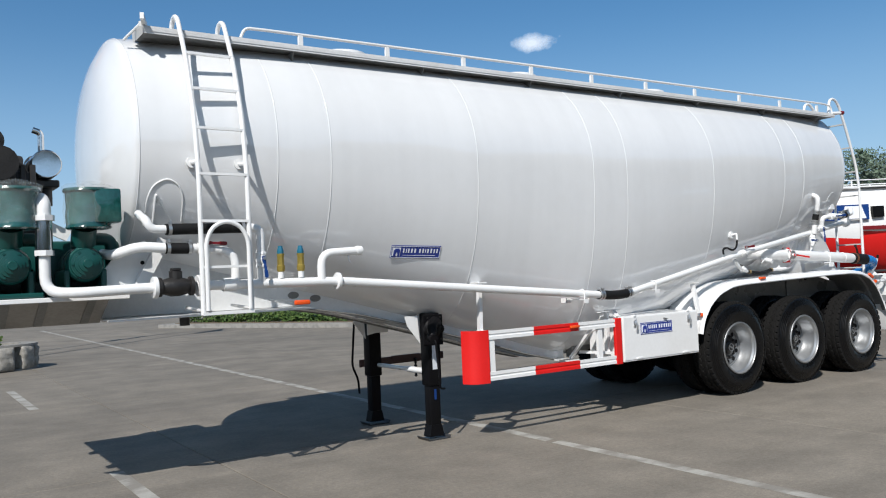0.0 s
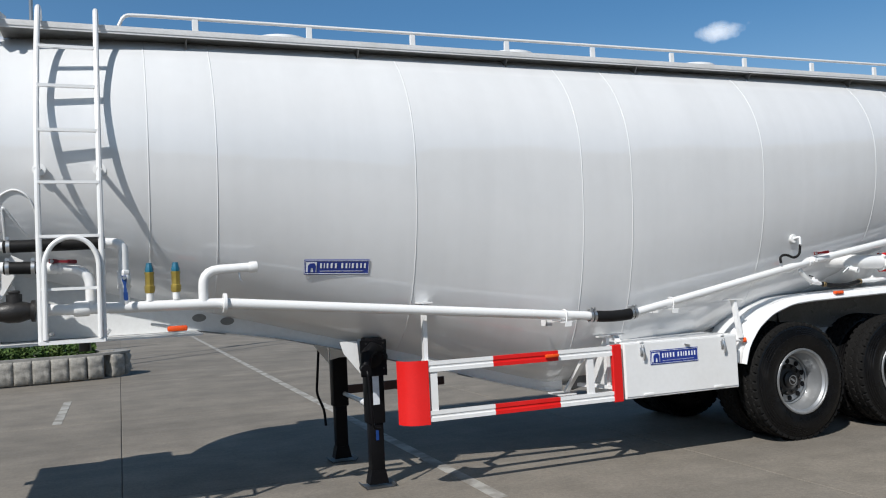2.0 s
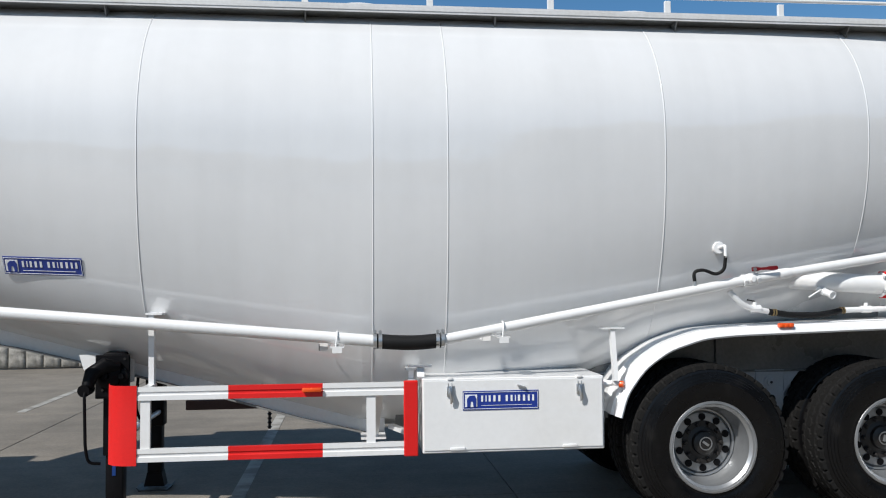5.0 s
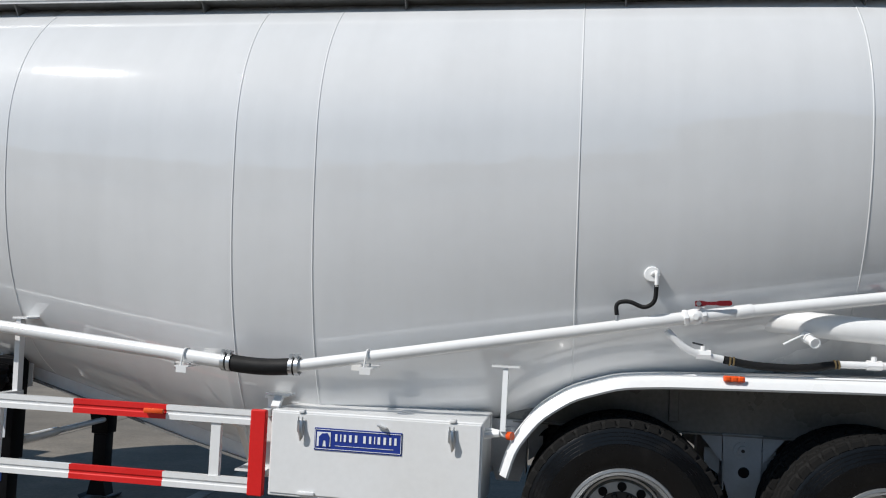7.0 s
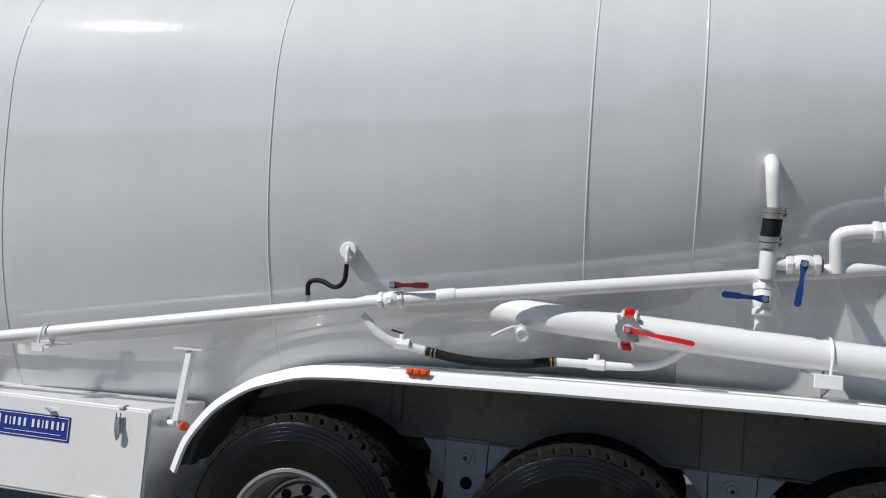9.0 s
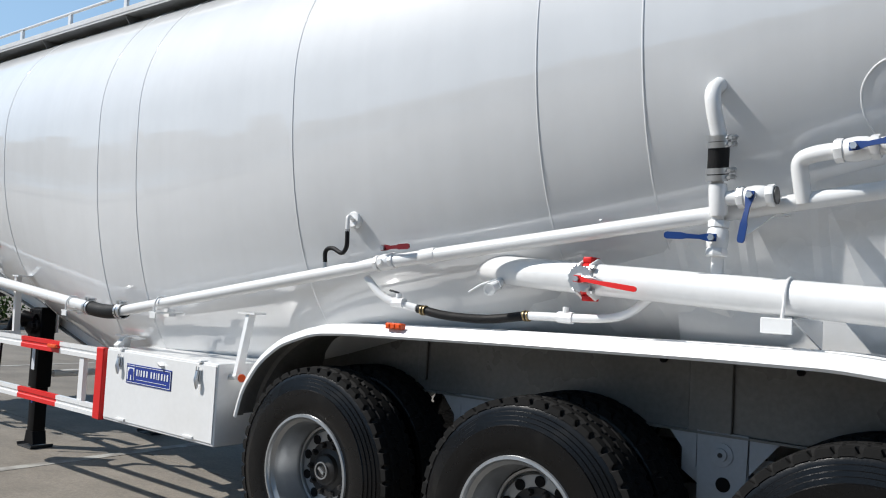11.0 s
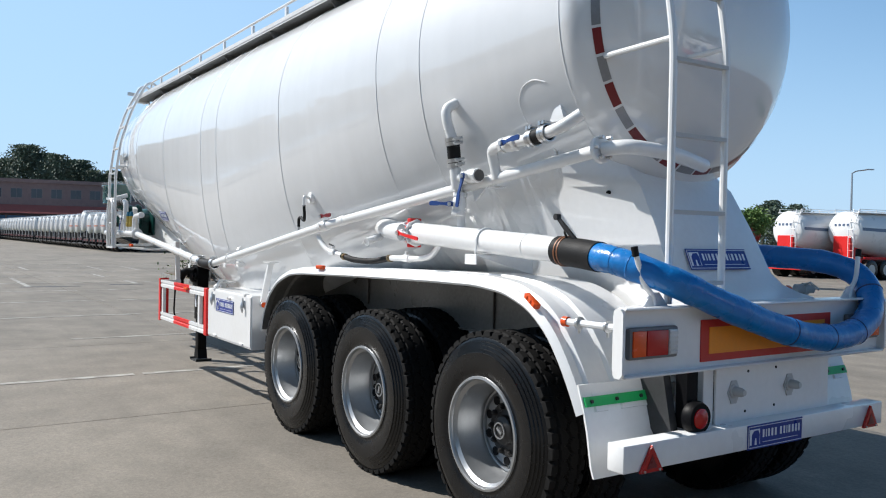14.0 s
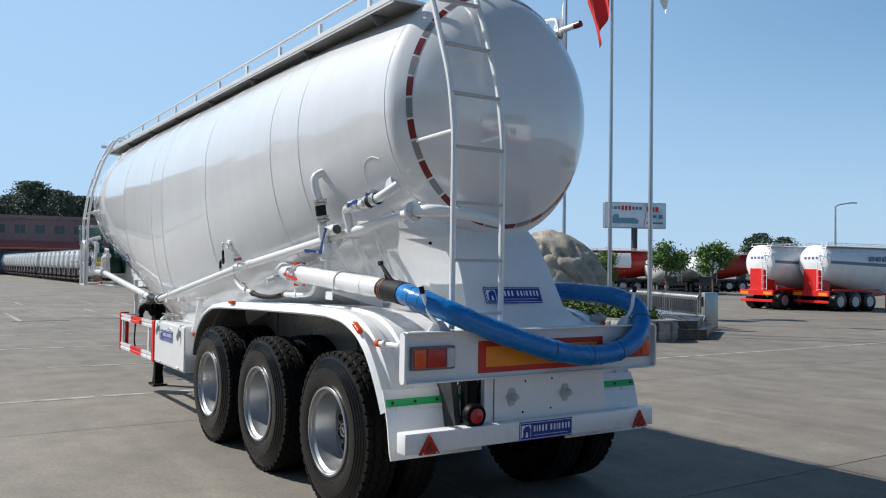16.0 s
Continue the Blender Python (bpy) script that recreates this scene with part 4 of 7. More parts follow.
for x in (-0.02, 1.345, 2.745):
    for side in (-1, 1):
        place_wheel(x, side)
    bm = bmesh.new()
    cyl(bm, (x, -0.95, 0.535), (x, 0.95, 0.535), 0.075)
    part("axle", bm, DARK, trailer)
    for s in (-1, 1):
        bm = bmesh.new()
        for k in range(6):
            box(bm, x - 0.5 + 0.05 * k, x + 0.5 - 0.05 * k, s * 0.47 - 0.04, s * 0.47 + 0.04, 0.62 + 0.018 * k, 0.635 + 0.018 * k)
        box(bm, x - 0.08, x + 0.08, s * 0.47 - 0.06, s * 0.47 + 0.06, 0.58, 0.76, 0.01)
        part("leaf_spring", bm, DARK, trailer)
for x in (-0.70, 0.705, 2.04, 3.35):
    for s in (-1, 1):
        bm = bmesh.new()
        y0, y1 = sorted((s * 0.600, s * 0.588))
        prism(bm, [(x - 0.115, 1.0), (x + 0.115, 1.0), (x + 0.105, 0.72), (x + 0.075, 0.62), (x - 0.075, 0.62), (x - 0.105, 0.72)], y0, y1)
        y2, y3 = sorted((s * 0.588, s * 0.45))
        box(bm, x - 0.112, x - 0.104, y2, y3, 0.66, 1.0)
        box(bm, x + 0.104, x + 0.112, y2, y3, 0.66, 1.0)
        hanger = part("spring_hanger", bm, HANGER, trailer, "grey-white spring hanger plate", 0)
        for k in (-1, 1):
            bm = bmesh.new()
            prism(bm, [(x + k * 0.118, 0.99), (x + k * 0.25, 0.99), (x + k * 0.118, 0.83)], s * 0.594, s * 0.586)
            part("gusset", bm, HANGER, hanger, "", 0)
            bm = bmesh.new()
            prism(bm, [(x + k * 0.12, 0.89), (x + k * 0.21, 0.90), (x + k * 0.21, 0.80), (x + k * 0.12, 0.74)], s * 0.53, s * 0.52)
            part("spring_cheek", bm, HANGER, hanger, "", 0)
        bm = bmesh.new()
        lathe(bm, (x, s * 0.598, 0.905), (0, s, 0), [(0, 0.052), (0.010, 0.052), (0.012, 0.030), (0.022, 0.028), (0.024, 0.0)], 20)
        part("hanger_eye", bm, HANGER, hanger)
        bm = bmesh.new()
        cyl(bm, (x, s * 0.621, 0.905), (x, s * 0.626, 0.905), 0.011, n=8)
        part("eye_bolt", bm, IRON, hanger)
        bm = bmesh.new()
        cyl(bm, (x + 0.01, s * 0.5995, 0.775), (x + 0.01, s * 0.602, 0.775), 0.033, n=18)
        part("bolt_hole", bm, BLACK, hanger)
for s in (-1, 1):
    # main frame: goose neck, belly saddle and rear rail
    bm = bmesh.new()
    y0, y1 = sorted((s * 0.46, s * 0.34))
    prism(bm, [(-8.15, 1.53), (-8.15, 1.37), (-6.4, 1.37), (-5.6, 1.37), (-4.9, 1.25), (-4.45, 1.14), (-3.39, 0.845), (-2.9, 0.70), (-2.28, 0.548), (-2.28, 0.80), (-4.2, 1.30), (-5.3, 1.60), (-6.0, 1.66), (-6.6, 1.80), (-7.0, 2.02), (-7.12, 2.02), (-7.3, 1.60), (-7.4, 1.53)], y0, y1)
    neck = part("goose_neck", bm, BEAMW, trailer, "grey-white painted steel neck beam")
    # flange coloured dark to paint the shadow along the neck's lower edge
    bm = bmesh.new()
    tube(bm, [(-5.6, s * 0.44, 1.366), (-4.9, s * 0.44, 1.246), (-4.45, s * 0.44, 1.136), (-3.39, s * 0.44, 0.841), (-2.9, s * 0.44, 0.696), (-2.28, s * 0.44, 0.544)], 0.02, sq=(0.12, 0.012))
    part("flange", bm, UNDER, neck, "lower flange darkened as its shaded underside")
    for x, z in ((-5.58, 1.47), (-5.36, 1.43)):
        bm = bmesh.new()
        prism(bm, [(x + 0.055 * math.cos(a), z + 0.032 * math.sin(a)) for a in np.linspace(0, 2 * math.pi, 18, endpoint=False)], s * 0.461, s * 0.465)
        part("oval_opening", bm, UNDER, trailer)
    # rail colour darkened for the shade beneath the tank
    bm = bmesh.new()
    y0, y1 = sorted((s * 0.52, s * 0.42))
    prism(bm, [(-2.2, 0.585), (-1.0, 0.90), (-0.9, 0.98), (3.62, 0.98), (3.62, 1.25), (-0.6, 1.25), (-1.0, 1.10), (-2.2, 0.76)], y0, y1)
    part("frame_rail", bm, UNDER, trailer, "dirty frame rail darkened for shade")
    # inner skirt under the mudguard, the shade there put into its colour
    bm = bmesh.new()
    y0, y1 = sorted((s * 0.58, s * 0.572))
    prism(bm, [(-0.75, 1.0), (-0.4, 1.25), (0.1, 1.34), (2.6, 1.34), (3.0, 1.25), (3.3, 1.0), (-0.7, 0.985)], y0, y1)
    skirt = part("skirt_plate", bm, SKIRT, trailer, "dirty inner skirt darkened for shade")
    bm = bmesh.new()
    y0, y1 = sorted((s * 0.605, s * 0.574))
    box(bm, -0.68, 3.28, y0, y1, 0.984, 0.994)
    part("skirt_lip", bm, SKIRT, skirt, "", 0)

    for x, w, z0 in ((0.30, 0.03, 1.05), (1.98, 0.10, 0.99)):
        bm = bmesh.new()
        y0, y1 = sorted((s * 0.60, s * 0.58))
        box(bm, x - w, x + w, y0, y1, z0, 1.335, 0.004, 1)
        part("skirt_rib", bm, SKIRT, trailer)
    for x in (0.62, 0.86, 1.75, 2.36):
        bm = bmesh.new()
        cyl(bm, (x, s * 0.57, 1.30), (x, s * 0.60, 1.30), 0.016, n=12)
        part("rubber_plug", bm, BLACK, trailer)

    # saddle plate that closes the gap between the frame and the tank
    bm = bmesh.new()
    lp = []
    for x in np.linspace(-0.6, 2.72, 12):
        z1, z0 = float(np.interp(x, [-0.6, -0.2, 0.6, 1.78, 2.72], [1.16, 1.30, 1.60, 1.98, 2.20])), float(np.interp(x, [-0.6, -0.2, 2.75], [1.05, 1.05, 1.28]))
        yt = skin_y(x, z1) + (2 * rear_shift(x) if s > 0 else 0) - 0.012
        yl = float(np.interp(x, [1.8, 2.72], [0.22, 0.36]))
        lp.append([Vector((x, s * yl, z0)), Vector((x, s * yt, z1)), Vector((x, s * (yt - 0.012), z1)), Vector((x, s * (yl - 0.012), z0))])
    rings(bm, lp)
    part("saddle_plate", bm, WHITE, trailer, "white saddle plate under the tank", 0)

    # mudguard over all three wheels
    path = [(-0.71, 0.76), (-0.66, 0.93), (-0.52, 1.115), (-0.33, 1.245), (-0.06, 1.33), (0.20, 1.35), (1.16, 1.377), (2.15, 1.397), (2.62, 1.40), (2.90, 1.375), (3.12, 1.30), (3.28, 1.18), (3.40, 1.02), (3.48, 0.88), (3.525, 0.79)]
    pp = fillet([(x, z, 0) for x, z in path], 0.08, 3)
    bm = bmesh.new()
    loops = []
    ys = [1.15, 1.135, 1.125, 1.11, 1.07, 1.055, 0.98, 0.965, 0.89, 0.875, 0.80, 0.48]
    lift = [-0.040, -0.012, 0.0, -0.010, -0.010, 0.012, 0.012, -0.008, -0.008, 0.012, 0.012, 0.0]
    for i, p in enumerate(pp):
        d = (pp[min(i + 1, len(pp) - 1)] - pp[max(i - 1, 0)]).normalized()
        nrm = Vector((-d.y, d.x, 0))
        outer = [Vector((p.x + nrm.x * l, s * y, p.y + nrm.y * l)) for y, l in zip(ys, lift)]
        inner = [Vector((p.x + nrm.x * (l - 0.012), s * min(y, 1.142), p.y + nrm.y * (l - 0.012 if l > -0.05 else l))) for y, l in zip(ys, lift)][::-1]
        loops.append(outer + inner)
    rings(bm, loops)
    # inner faces take a dark colour for the wheel-well shade
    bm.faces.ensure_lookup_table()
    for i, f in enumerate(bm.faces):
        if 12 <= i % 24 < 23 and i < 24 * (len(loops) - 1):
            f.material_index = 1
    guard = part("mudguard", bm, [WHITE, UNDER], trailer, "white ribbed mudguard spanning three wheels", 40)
    for x, z, r2 in ((0.55, 1.372, 0), (3.125, 1.305, -32)):
        bm = bmesh.new()
        yl = s * 1.135
        box(bm, -0.056, 0.056, -0.020, 0.016, -0.016, 0.016, 0.007, 2)
        for q in (-0.035, 0.0, 0.035):
            box(bm, q - 0.014, q + 0.014, -0.025, -0.012, -0.012, 0.014, 0.005, 1)
        bmesh.ops.transform(bm, matrix=Matrix.Translation((x, yl, z)) @ Matrix.Rotation(radians(-r2), 4, "Y"), verts=bm.verts)
        part("side_marker", bm, AMBER, guard, "amber side marker lamp")
    bm = bmesh.new()
    tube(bm, [(-0.80, s * 1.02, 0.99), (-0.66, s * 1.12, 0.98)], 0.017, 10)
    part("lamp_stalk", bm, WHITE, guard)
    bm = bmesh.new()
    tube(bm, [(3.70, s * 1.06, 1.215), (3.34, s * 1.085, 1.215)], 0.018, 10)
    part("lamp_stalk", bm, WHITE, guard)
    bm = bmesh.new()
    cyl(bm, (-0.67, s * 1.115, 0.98), (-0.645, s * 1.132, 0.98), 0.024)
    part("end_lamp", bm, AMBER, guard, "round amber marker lamp")
    bm = bmesh.new()
    cyl(bm, (3.345, s * 1.084, 1.215), (3.315, s * 1.087, 1.215), 0.026)
    part("end_lamp", bm, AMBER, guard, "round amber marker lamp")
    bm = bmesh.new()
    lathe(bm, (3.42, s * 1.08, 1.215), (1, 0, 0), [(0, 0.033), (0.01, 0.033)], 16)
    cyl(bm, (3.425, s * 1.08, 1.19), (3.425, s * 1.08, 1.165), 0.008)
    part("stalk_clip", bm, STEEL, guard)
    bm = bmesh.new()
    lathe(bm, (3.60, s * 1.065, 1.215), (1, 0, 0), [(0, 0.031), (0.01, 0.031)], 16)
    cyl(bm, (3.605, s * 1.065, 1.19), (3.605, s * 1.065, 1.165), 0.008)
    part("stalk_clip", bm, STEEL, guard)

    # rear mud flap with green strip
    bm = bmesh.new()
    y0, y1 = s * 1.13, (-0.42 if s < 0 else 0.34)
    outer = [(3.478, 0.92), (3.522, 0.80), (3.55, 0.70), (3.58, 0.54), (3.60, 0.49)]
    rings(bm, [[Vector((x, y, z)) for x, z in outer] + [Vector((x - 0.012, y, z)) for x, z in outer[::-1]] for y in (y0, (y0 + y1) / 2, y1)])
    flap = part("mud_flap", bm, WHITE, trailer, "white plastic mud flap", 40)
    bm = bmesh.new()
    rings(bm, [[Vector((x + e, y, z)) for x, z, e in ((3.510, 0.865, 0), (3.529, 0.82, 0), (3.522, 0.817, -0.01), (3.50, 0.863, -0.004))] for y in (s * 1.12, -0.43 if s < 0 else 0.35)])
    strip = part("green_strip", bm, GREEN, flap, "bright green clamping strip", 0)
    for k in range(4):
        bm = bmesh.new()
        c = Vector((3.520, s * (1.08 - 0.17 * k), 0.842))
        cyl(bm, c, c + Vector((0.008, 0, 0.003)), 0.010, n=6)
        part("bolt", bm, IRON, strip)

    # landing leg
    x, y = -4.185, s * 0.60
    bm = bmesh.new()
    box(bm, x - 0.075, x + 0.075, y - 0.07, y + 0.07, 0.50, 1.22, 0.01)
    leg = part("landing_leg", bm, BLACK, trailer, "black telescopic landing leg")
    bm = bmesh.new()
    box(bm, x - 0.058, x + 0.058, y - 0.055, y + 0.055, 0.06, 0.60, 0.006)
    prism(bm, [(x - 0.06, 0.11), (x + 0.06, 0.11), (x + 0.085, -0.005), (x - 0.085, -0.005)], y - 0.06, y + 0.06)
    part("inner_leg", bm, BLACK, leg)
    bm = bmesh.new()
    prism(bm, [(x - 0.14, -0.005), (x - 0.12, -0.035), (x + 0.12, -0.035), (x + 0.14, -0.005), (x + 0.135, -0.001), (x + 0.115, -0.025), (x - 0.115, -0.025), (x - 0.135, -0.001)], y - 0.10, y + 0.10)
    part("foot_plate", bm, DARK, leg)
    bm = bmesh.new()
    prism(bm, [(x - 0.10, 1.22), (x + 0.10, 1.22), (x + 0.10, 1.0), (x - 0.10, 0.96)], y - s * 0.075, y - s * 0.085)
    prism(bm, [(x - 0.12, 1.20), (x - 0.27, 1.20), (x - 0.24, 1.10), (x - 0.10, 0.92)], y - s * 0.03, y - s * 0.04)
    part("leg_gusset", bm, WHITE, leg)
    if s < 0:
        bm = bmesh.new()
        box(bm, x - 0.125, x + 0.105, y - 0.082, y - 0.07, 0.90, 1.205, 0.004, 1)
        lathe(bm, (x - 0.03, y - 0.08, 1.07), (-0.15, -1, 0), [(0, 0.095), (0.04, 0.095), (0.055, 0.075), (0.07, 0.05), (0.07, 0.03), (0.10, 0.03), (0.10, 0.0)], 20)
        lathe(bm, (x + 0.06, y - 0.08, 1.06), (0, -1, 0), [(0, 0.045), (0.03, 0.045), (0.035, 0.02), (0.06, 0.02), (0.06, 0.0)], 14)
        tube(bm, [(x + 0.03, y - 0.10, 1.12), (x - 0.04, y - 0.16, 1.14), (x - 0.11, y - 0.21, 1.09), (x - 0.13, y - 0.24, 1.0)], 0.05, 12, rs=[0.045, 0.055, 0.052, 0.04])
        cyl(bm, (x - 0.13, y - 0.20, 0.99), (x - 0.14, y - 0.29, 0.98), 0.042, n=16)
        part("gear_box", bm, BLACK, leg)
        for k in range(8):
            bm = bmesh.new()
            c = Vector((x + (0.075 if k % 2 else -0.075), y - 0.082, 0.96 + 0.072 * (k // 2)))
            cyl(bm, c, c + Vector((0, -0.008, 0)), 0.009, n=6)
            part("bolt", bm, IRON, leg)
        bm = bmesh.new()
        box(bm, x - 0.028, x + 0.028, y - 0.0745, y - 0.0705, 0.66, 0.92)
        part("label", bm, LABEL, leg, "printed paper label", 0)
        bm = bmesh.new()
        box(bm, x - 0.012, x + 0.012, y - 0.0595, y - 0.0555, 0.36, 0.46)
        part("label", bm, BLUEV, leg, "blue sticker", 0)
        bm = bmesh.new()
        tube(bm, [(x - 0.13, y - 0.26, 0.99), (x - 0.13, y - 0.30, 0.95), (x - 0.115, y - 0.32, 0.60), (x - 0.10, y - 0.30, 0.50), (x - 0.03, y - 0.27, 0.49)], 0.011, 8, 0.05)
        part("crank", bm, BLACK, leg)
    else:
        bm = bmesh.new()
        tube(bm, [(x - 0.16, y + 0.1, 1.16), (x - 0.20, y + 0.12, 0.62), (x - 0.13, y + 0.12, 0.46), (x - 0.12, y + 0.12, 0.30)], 0.013, 8, 0.06)
        part("brace_rod", bm, BLACK, leg)
        bm = bmesh.new()
        box(bm, x - 0.10, x + 0.16, y - 0.095, y - 0.078, 0.98, 1.24, 0.004, 1)
        box(bm, x + 0.085, x + 0.17, y - 0.09, y + 0.05, 1.02, 1.24, 0.004, 1)
        part("mounting_plate", bm, WHITE, leg, "white leg mounting plate", 0)

s = -1
# side guard, open frame with red bands
ya, yb = sorted((s * 1.195, s * 1.165))
bm = bmesh.new()
box(bm, -2.18, -2.085, min(s * 1.20, s * 1.16), max(s * 1.20, s * 1.16), 0.542, 1.042, 0.006, 1)
sg = part("side_guard", bm, RED, trailer, "white side guard frame with red bands")
for z0, z1 in ((0.95, 1.035), (0.555, 0.64)):
    for xa, xb, m_ in ((-3.90, -3.325, WHITE), (-3.325, -2.715, RED), (-2.715, -2.18, WHITE)):
        bm = bmesh.new()
        prism(bm, [(s * 1.195, z0), (s * 1.195, z0 + 0.030), (s * 1.188, z0 + 0.036), (s * 1.188, z1 - 0.036), (s * 1.195, z1 - 0.030), (s * 1.195, z1), (s * 1.165, z1), (s * 1.165, z0)], xa, xb, "x")
        part("guard_rail", bm, m_, sg, "red painted band" if m_ is RED else "", 0)
bm = bmesh.new()
prof2 = [(-3.90, 1.201), (-3.98, 1.196), (-4.05, 1.172), (-4.095, 1.12), (-4.115, 1.04), (-4.11, 1.04), (-4.09, 1.115), (-4.045, 1.163), (-3.98, 1.184), (-3.90, 1.189)]
rings(bm, [[Vector((x, s * y, z)) for x, y in prof2] for z in (0.535, 1.045)])
part("guard_nose", bm, RED, sg, "rounded red end plate", 50)
for x in (-3.85, -2.398):
    bm = bmesh.new()
    box(bm, x - 0.03, x + 0.03, min(s * 1.185, s * 1.15), max(s * 1.185, s * 1.15), 0.64, 0.95)
    part("guard_post", bm, WHITE, sg)
for x in (-3.85, -2.12):
    bm = bmesh.new()
    top = 1.50 if x < -3 else 1.10
    tube(bm, [(x, s * 1.165, 1.015), (x, s * 0.97, 1.015)], 0.02, sq=(0.05, 0.04))
    tube(bm, [(x, s * 1.0, 1.0 if x < -3 else 0.62), (x, s * 1.015, top)], 0.02, sq=(0.05, 0.035))
    box(bm, x - 0.035, x + 0.07, -1.05, -0.90, top - 0.005, top + 0.007)
    part("guard_stay", bm, WHITE, sg)
bm = bmesh.new()
tube(bm, [(-2.335, -1.16, 0.985), (-2.335, -0.96, 0.90), (-2.355, -0.66, 0.60)], 0.02, sq=(0.045, 0.03))
box(bm, -2.46, -2.28, -0.72, -0.50, 0.572, 0.584)
part("guard_stay", bm, WHITE, sg)
bm = bmesh.new()
tube(bm, [(-2.12, -1.16, 0.66), (-2.14, -0.96, 0.66), (-2.24, -0.70, 0.66)], 0.02, sq=(0.05, 0.03))
part("guard_stay", bm, WHITE, sg)
bm = bmesh.new()
box(bm, -2.85, -2.72, min(s * 1.20, s * 1.225), max(s * 1.20, s * 1.225), 0.982, 1.012, 0.010, 2)
part("side_marker", bm, AMBER, sg, "amber side marker lamp")

bm = bmesh.new()
cyl(bm, (-4.15, -0.60, 0.62), (-4.15, 0.60, 0.62), 0.022)
cyl(bm, (-4.15, -0.50, 0.62), (-4.15, -0.10, 0.62), 0.032)
part("cross_shaft", bm, WHITE, trailer)
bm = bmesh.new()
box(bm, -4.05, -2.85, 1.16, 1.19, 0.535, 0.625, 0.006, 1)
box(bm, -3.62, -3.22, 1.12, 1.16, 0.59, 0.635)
part("far_guard_rail", bm, SHADERAIL, trailer, "far side guard rail darkened for shade")
for x in (-8.0, -0.6, 0.675, 2.025, 3.3):
    bm = bmesh.new()
    zz = 1.40 if x < -5 else (1.12 if x < -4 else (0.86 if x < -2 else 1.02))
    box(bm, x - 0.05, x + 0.05, -0.42, 0.42, zz, zz + 0.12)
    part("cross_member", bm, DARK, trailer)
bm = bmesh.new()
cyl(bm, (-6.45, 0.0, 1.36), (-6.45, 0.0, 1.24), 0.045)
lathe(bm, (-6.45, 0, 1.34), (0, 0, -1), [(0, 0.12), (0.02, 0.12)], 20)
part("king_pin", bm, DARK, trailer)
bm = bmesh.new()
box(bm, -7.3, -5.6, -0.95, 0.95, 1.352, 1.366)
part("coupling_plate", bm, BEAMW, trailer)
bm = bmesh.new()
tube(bm, [(-3.285, 1.14, 0.60), (-3.285, 1.14, 0.35)], 0.012, 8)
for k in range(6):
    lathe(bm, (-3.285, 1.14, 0.58 - 0.04 * k), (0, 0, -1), [(0, 0.012), (0.012, 0.024), (0.024, 0.012)], 8)
part("chain", bm, IRON, trailer, "hanging steel chain")
# side marker on the neck
for s in (-1, 1):
    bm = bmesh.new()
    tube(bm, [(-5.95, s * 0.80, 1.45), (-5.78, s * 1.10, 1.425)], 0.013, 8)
    stay = part("marker_stay", bm, WHITE, trailer)
    bm = bmesh.new()
    box(bm, -5.86, -5.72, s * 1.12 - 0.02, s * 1.12 + 0.02, 1.40, 1.44, 0.012)
    part("side_marker", bm, AMBER, stay, "amber and red marker lamp")

# tool box
bm = bmesh.new()
box(bm, -2.055, -0.806, -1.185, -0.66, 0.553, 1.05, 0.006, 1)
tool = part("tool_box", bm, WHITE, trailer, "white steel tool box with a lidded front")
bm = bmesh.new()
box(bm, -2.045, -0.818, -1.192, -1.1855, 0.572, 1.036, 0.002, 1)
part("box_door", bm, WHITE, tool)
for x in (-1.87, -0.98):
    bm = bmesh.new()
    box(bm, x - 0.022, x + 0.022, -1.205, -1.192, 0.93, 1.0, 0.004)
    tube(bm, [(x - 0.012, -1.207, 1.02), (x - 0.012, -1.214, 0.95)], 0.004, 6)
    tube(bm, [(x + 0.012, -1.207, 1.02), (x + 0.012, -1.214, 0.95)], 0.004, 6)
    tube(bm, [(x, -1.206, 0.99), (x + 0.006, -1.222, 0.94), (x + 0.010, -1.216, 0.905), (x + 0.004, -1.212, 0.885)], 0.010, 6, rs=[0.012, 0.014, 0.012, 0.005])
    part("latch", bm, STEEL, tool, "zinc toggle latch")
    bm = bmesh.new()
    box(bm, x - 0.018, x + 0.018, -1.20, -1.15, 1.04, 1.058, 0.004)
    part("latch_tab", bm, WHITE, tool)
for x in (-1.82, -1.05):
    bm = bmesh.new()
    box(bm, x - 0.05, x + 0.05, -1.203, -1.19, 0.572, 0.592, 0.004)
    part("hinge", bm, WHITE, tool)
bm = bmesh.new()
tube(bm, [(-1.41, -1.196, 1.0), (-1.36, -1.21, 0.985)], 0.008, 6, sq=(0.03, 0.008))
part("lock_hasp", bm, STEEL, tool)
bar_sign(trailer, "name_plate", pose(-1.784, -1.1965, 0.836), 0.518, 0.128)
for x, z in ((-0.70, 1.0), (-2.06, 1.05)):
    bm = bmesh.new()
    tube(bm, [(x, -1.12, z), (x, -1.05, 1.36 if x > -1 else 1.12)], 0.02, sq=(0.05, 0.03))
    box(bm, x - 0.08, x + 0.08, -1.09, -1.0, (1.36 if x > -1 else 1.12), (1.37 if x > -1 else 1.13))
    part("box_stay", bm, WHITE, tool)
bm = bmesh.new()
tube(bm, [(-0.81, -1.09, 0.97), (-0.72, -1.10, 0.985)], 0.02, 8)
part("lamp_arm", bm, WHITE, tool)

# sign on the tank flank, laid along the shell
ya, yb = skin_y(-4.56, 1.77), skin_y(-4.56, 1.90)
tilt = math.degrees(math.atan2(yb - ya, 0.13))
xa, xb = skin_y(-4.82, 1.83), skin_y(-4.30, 1.83)
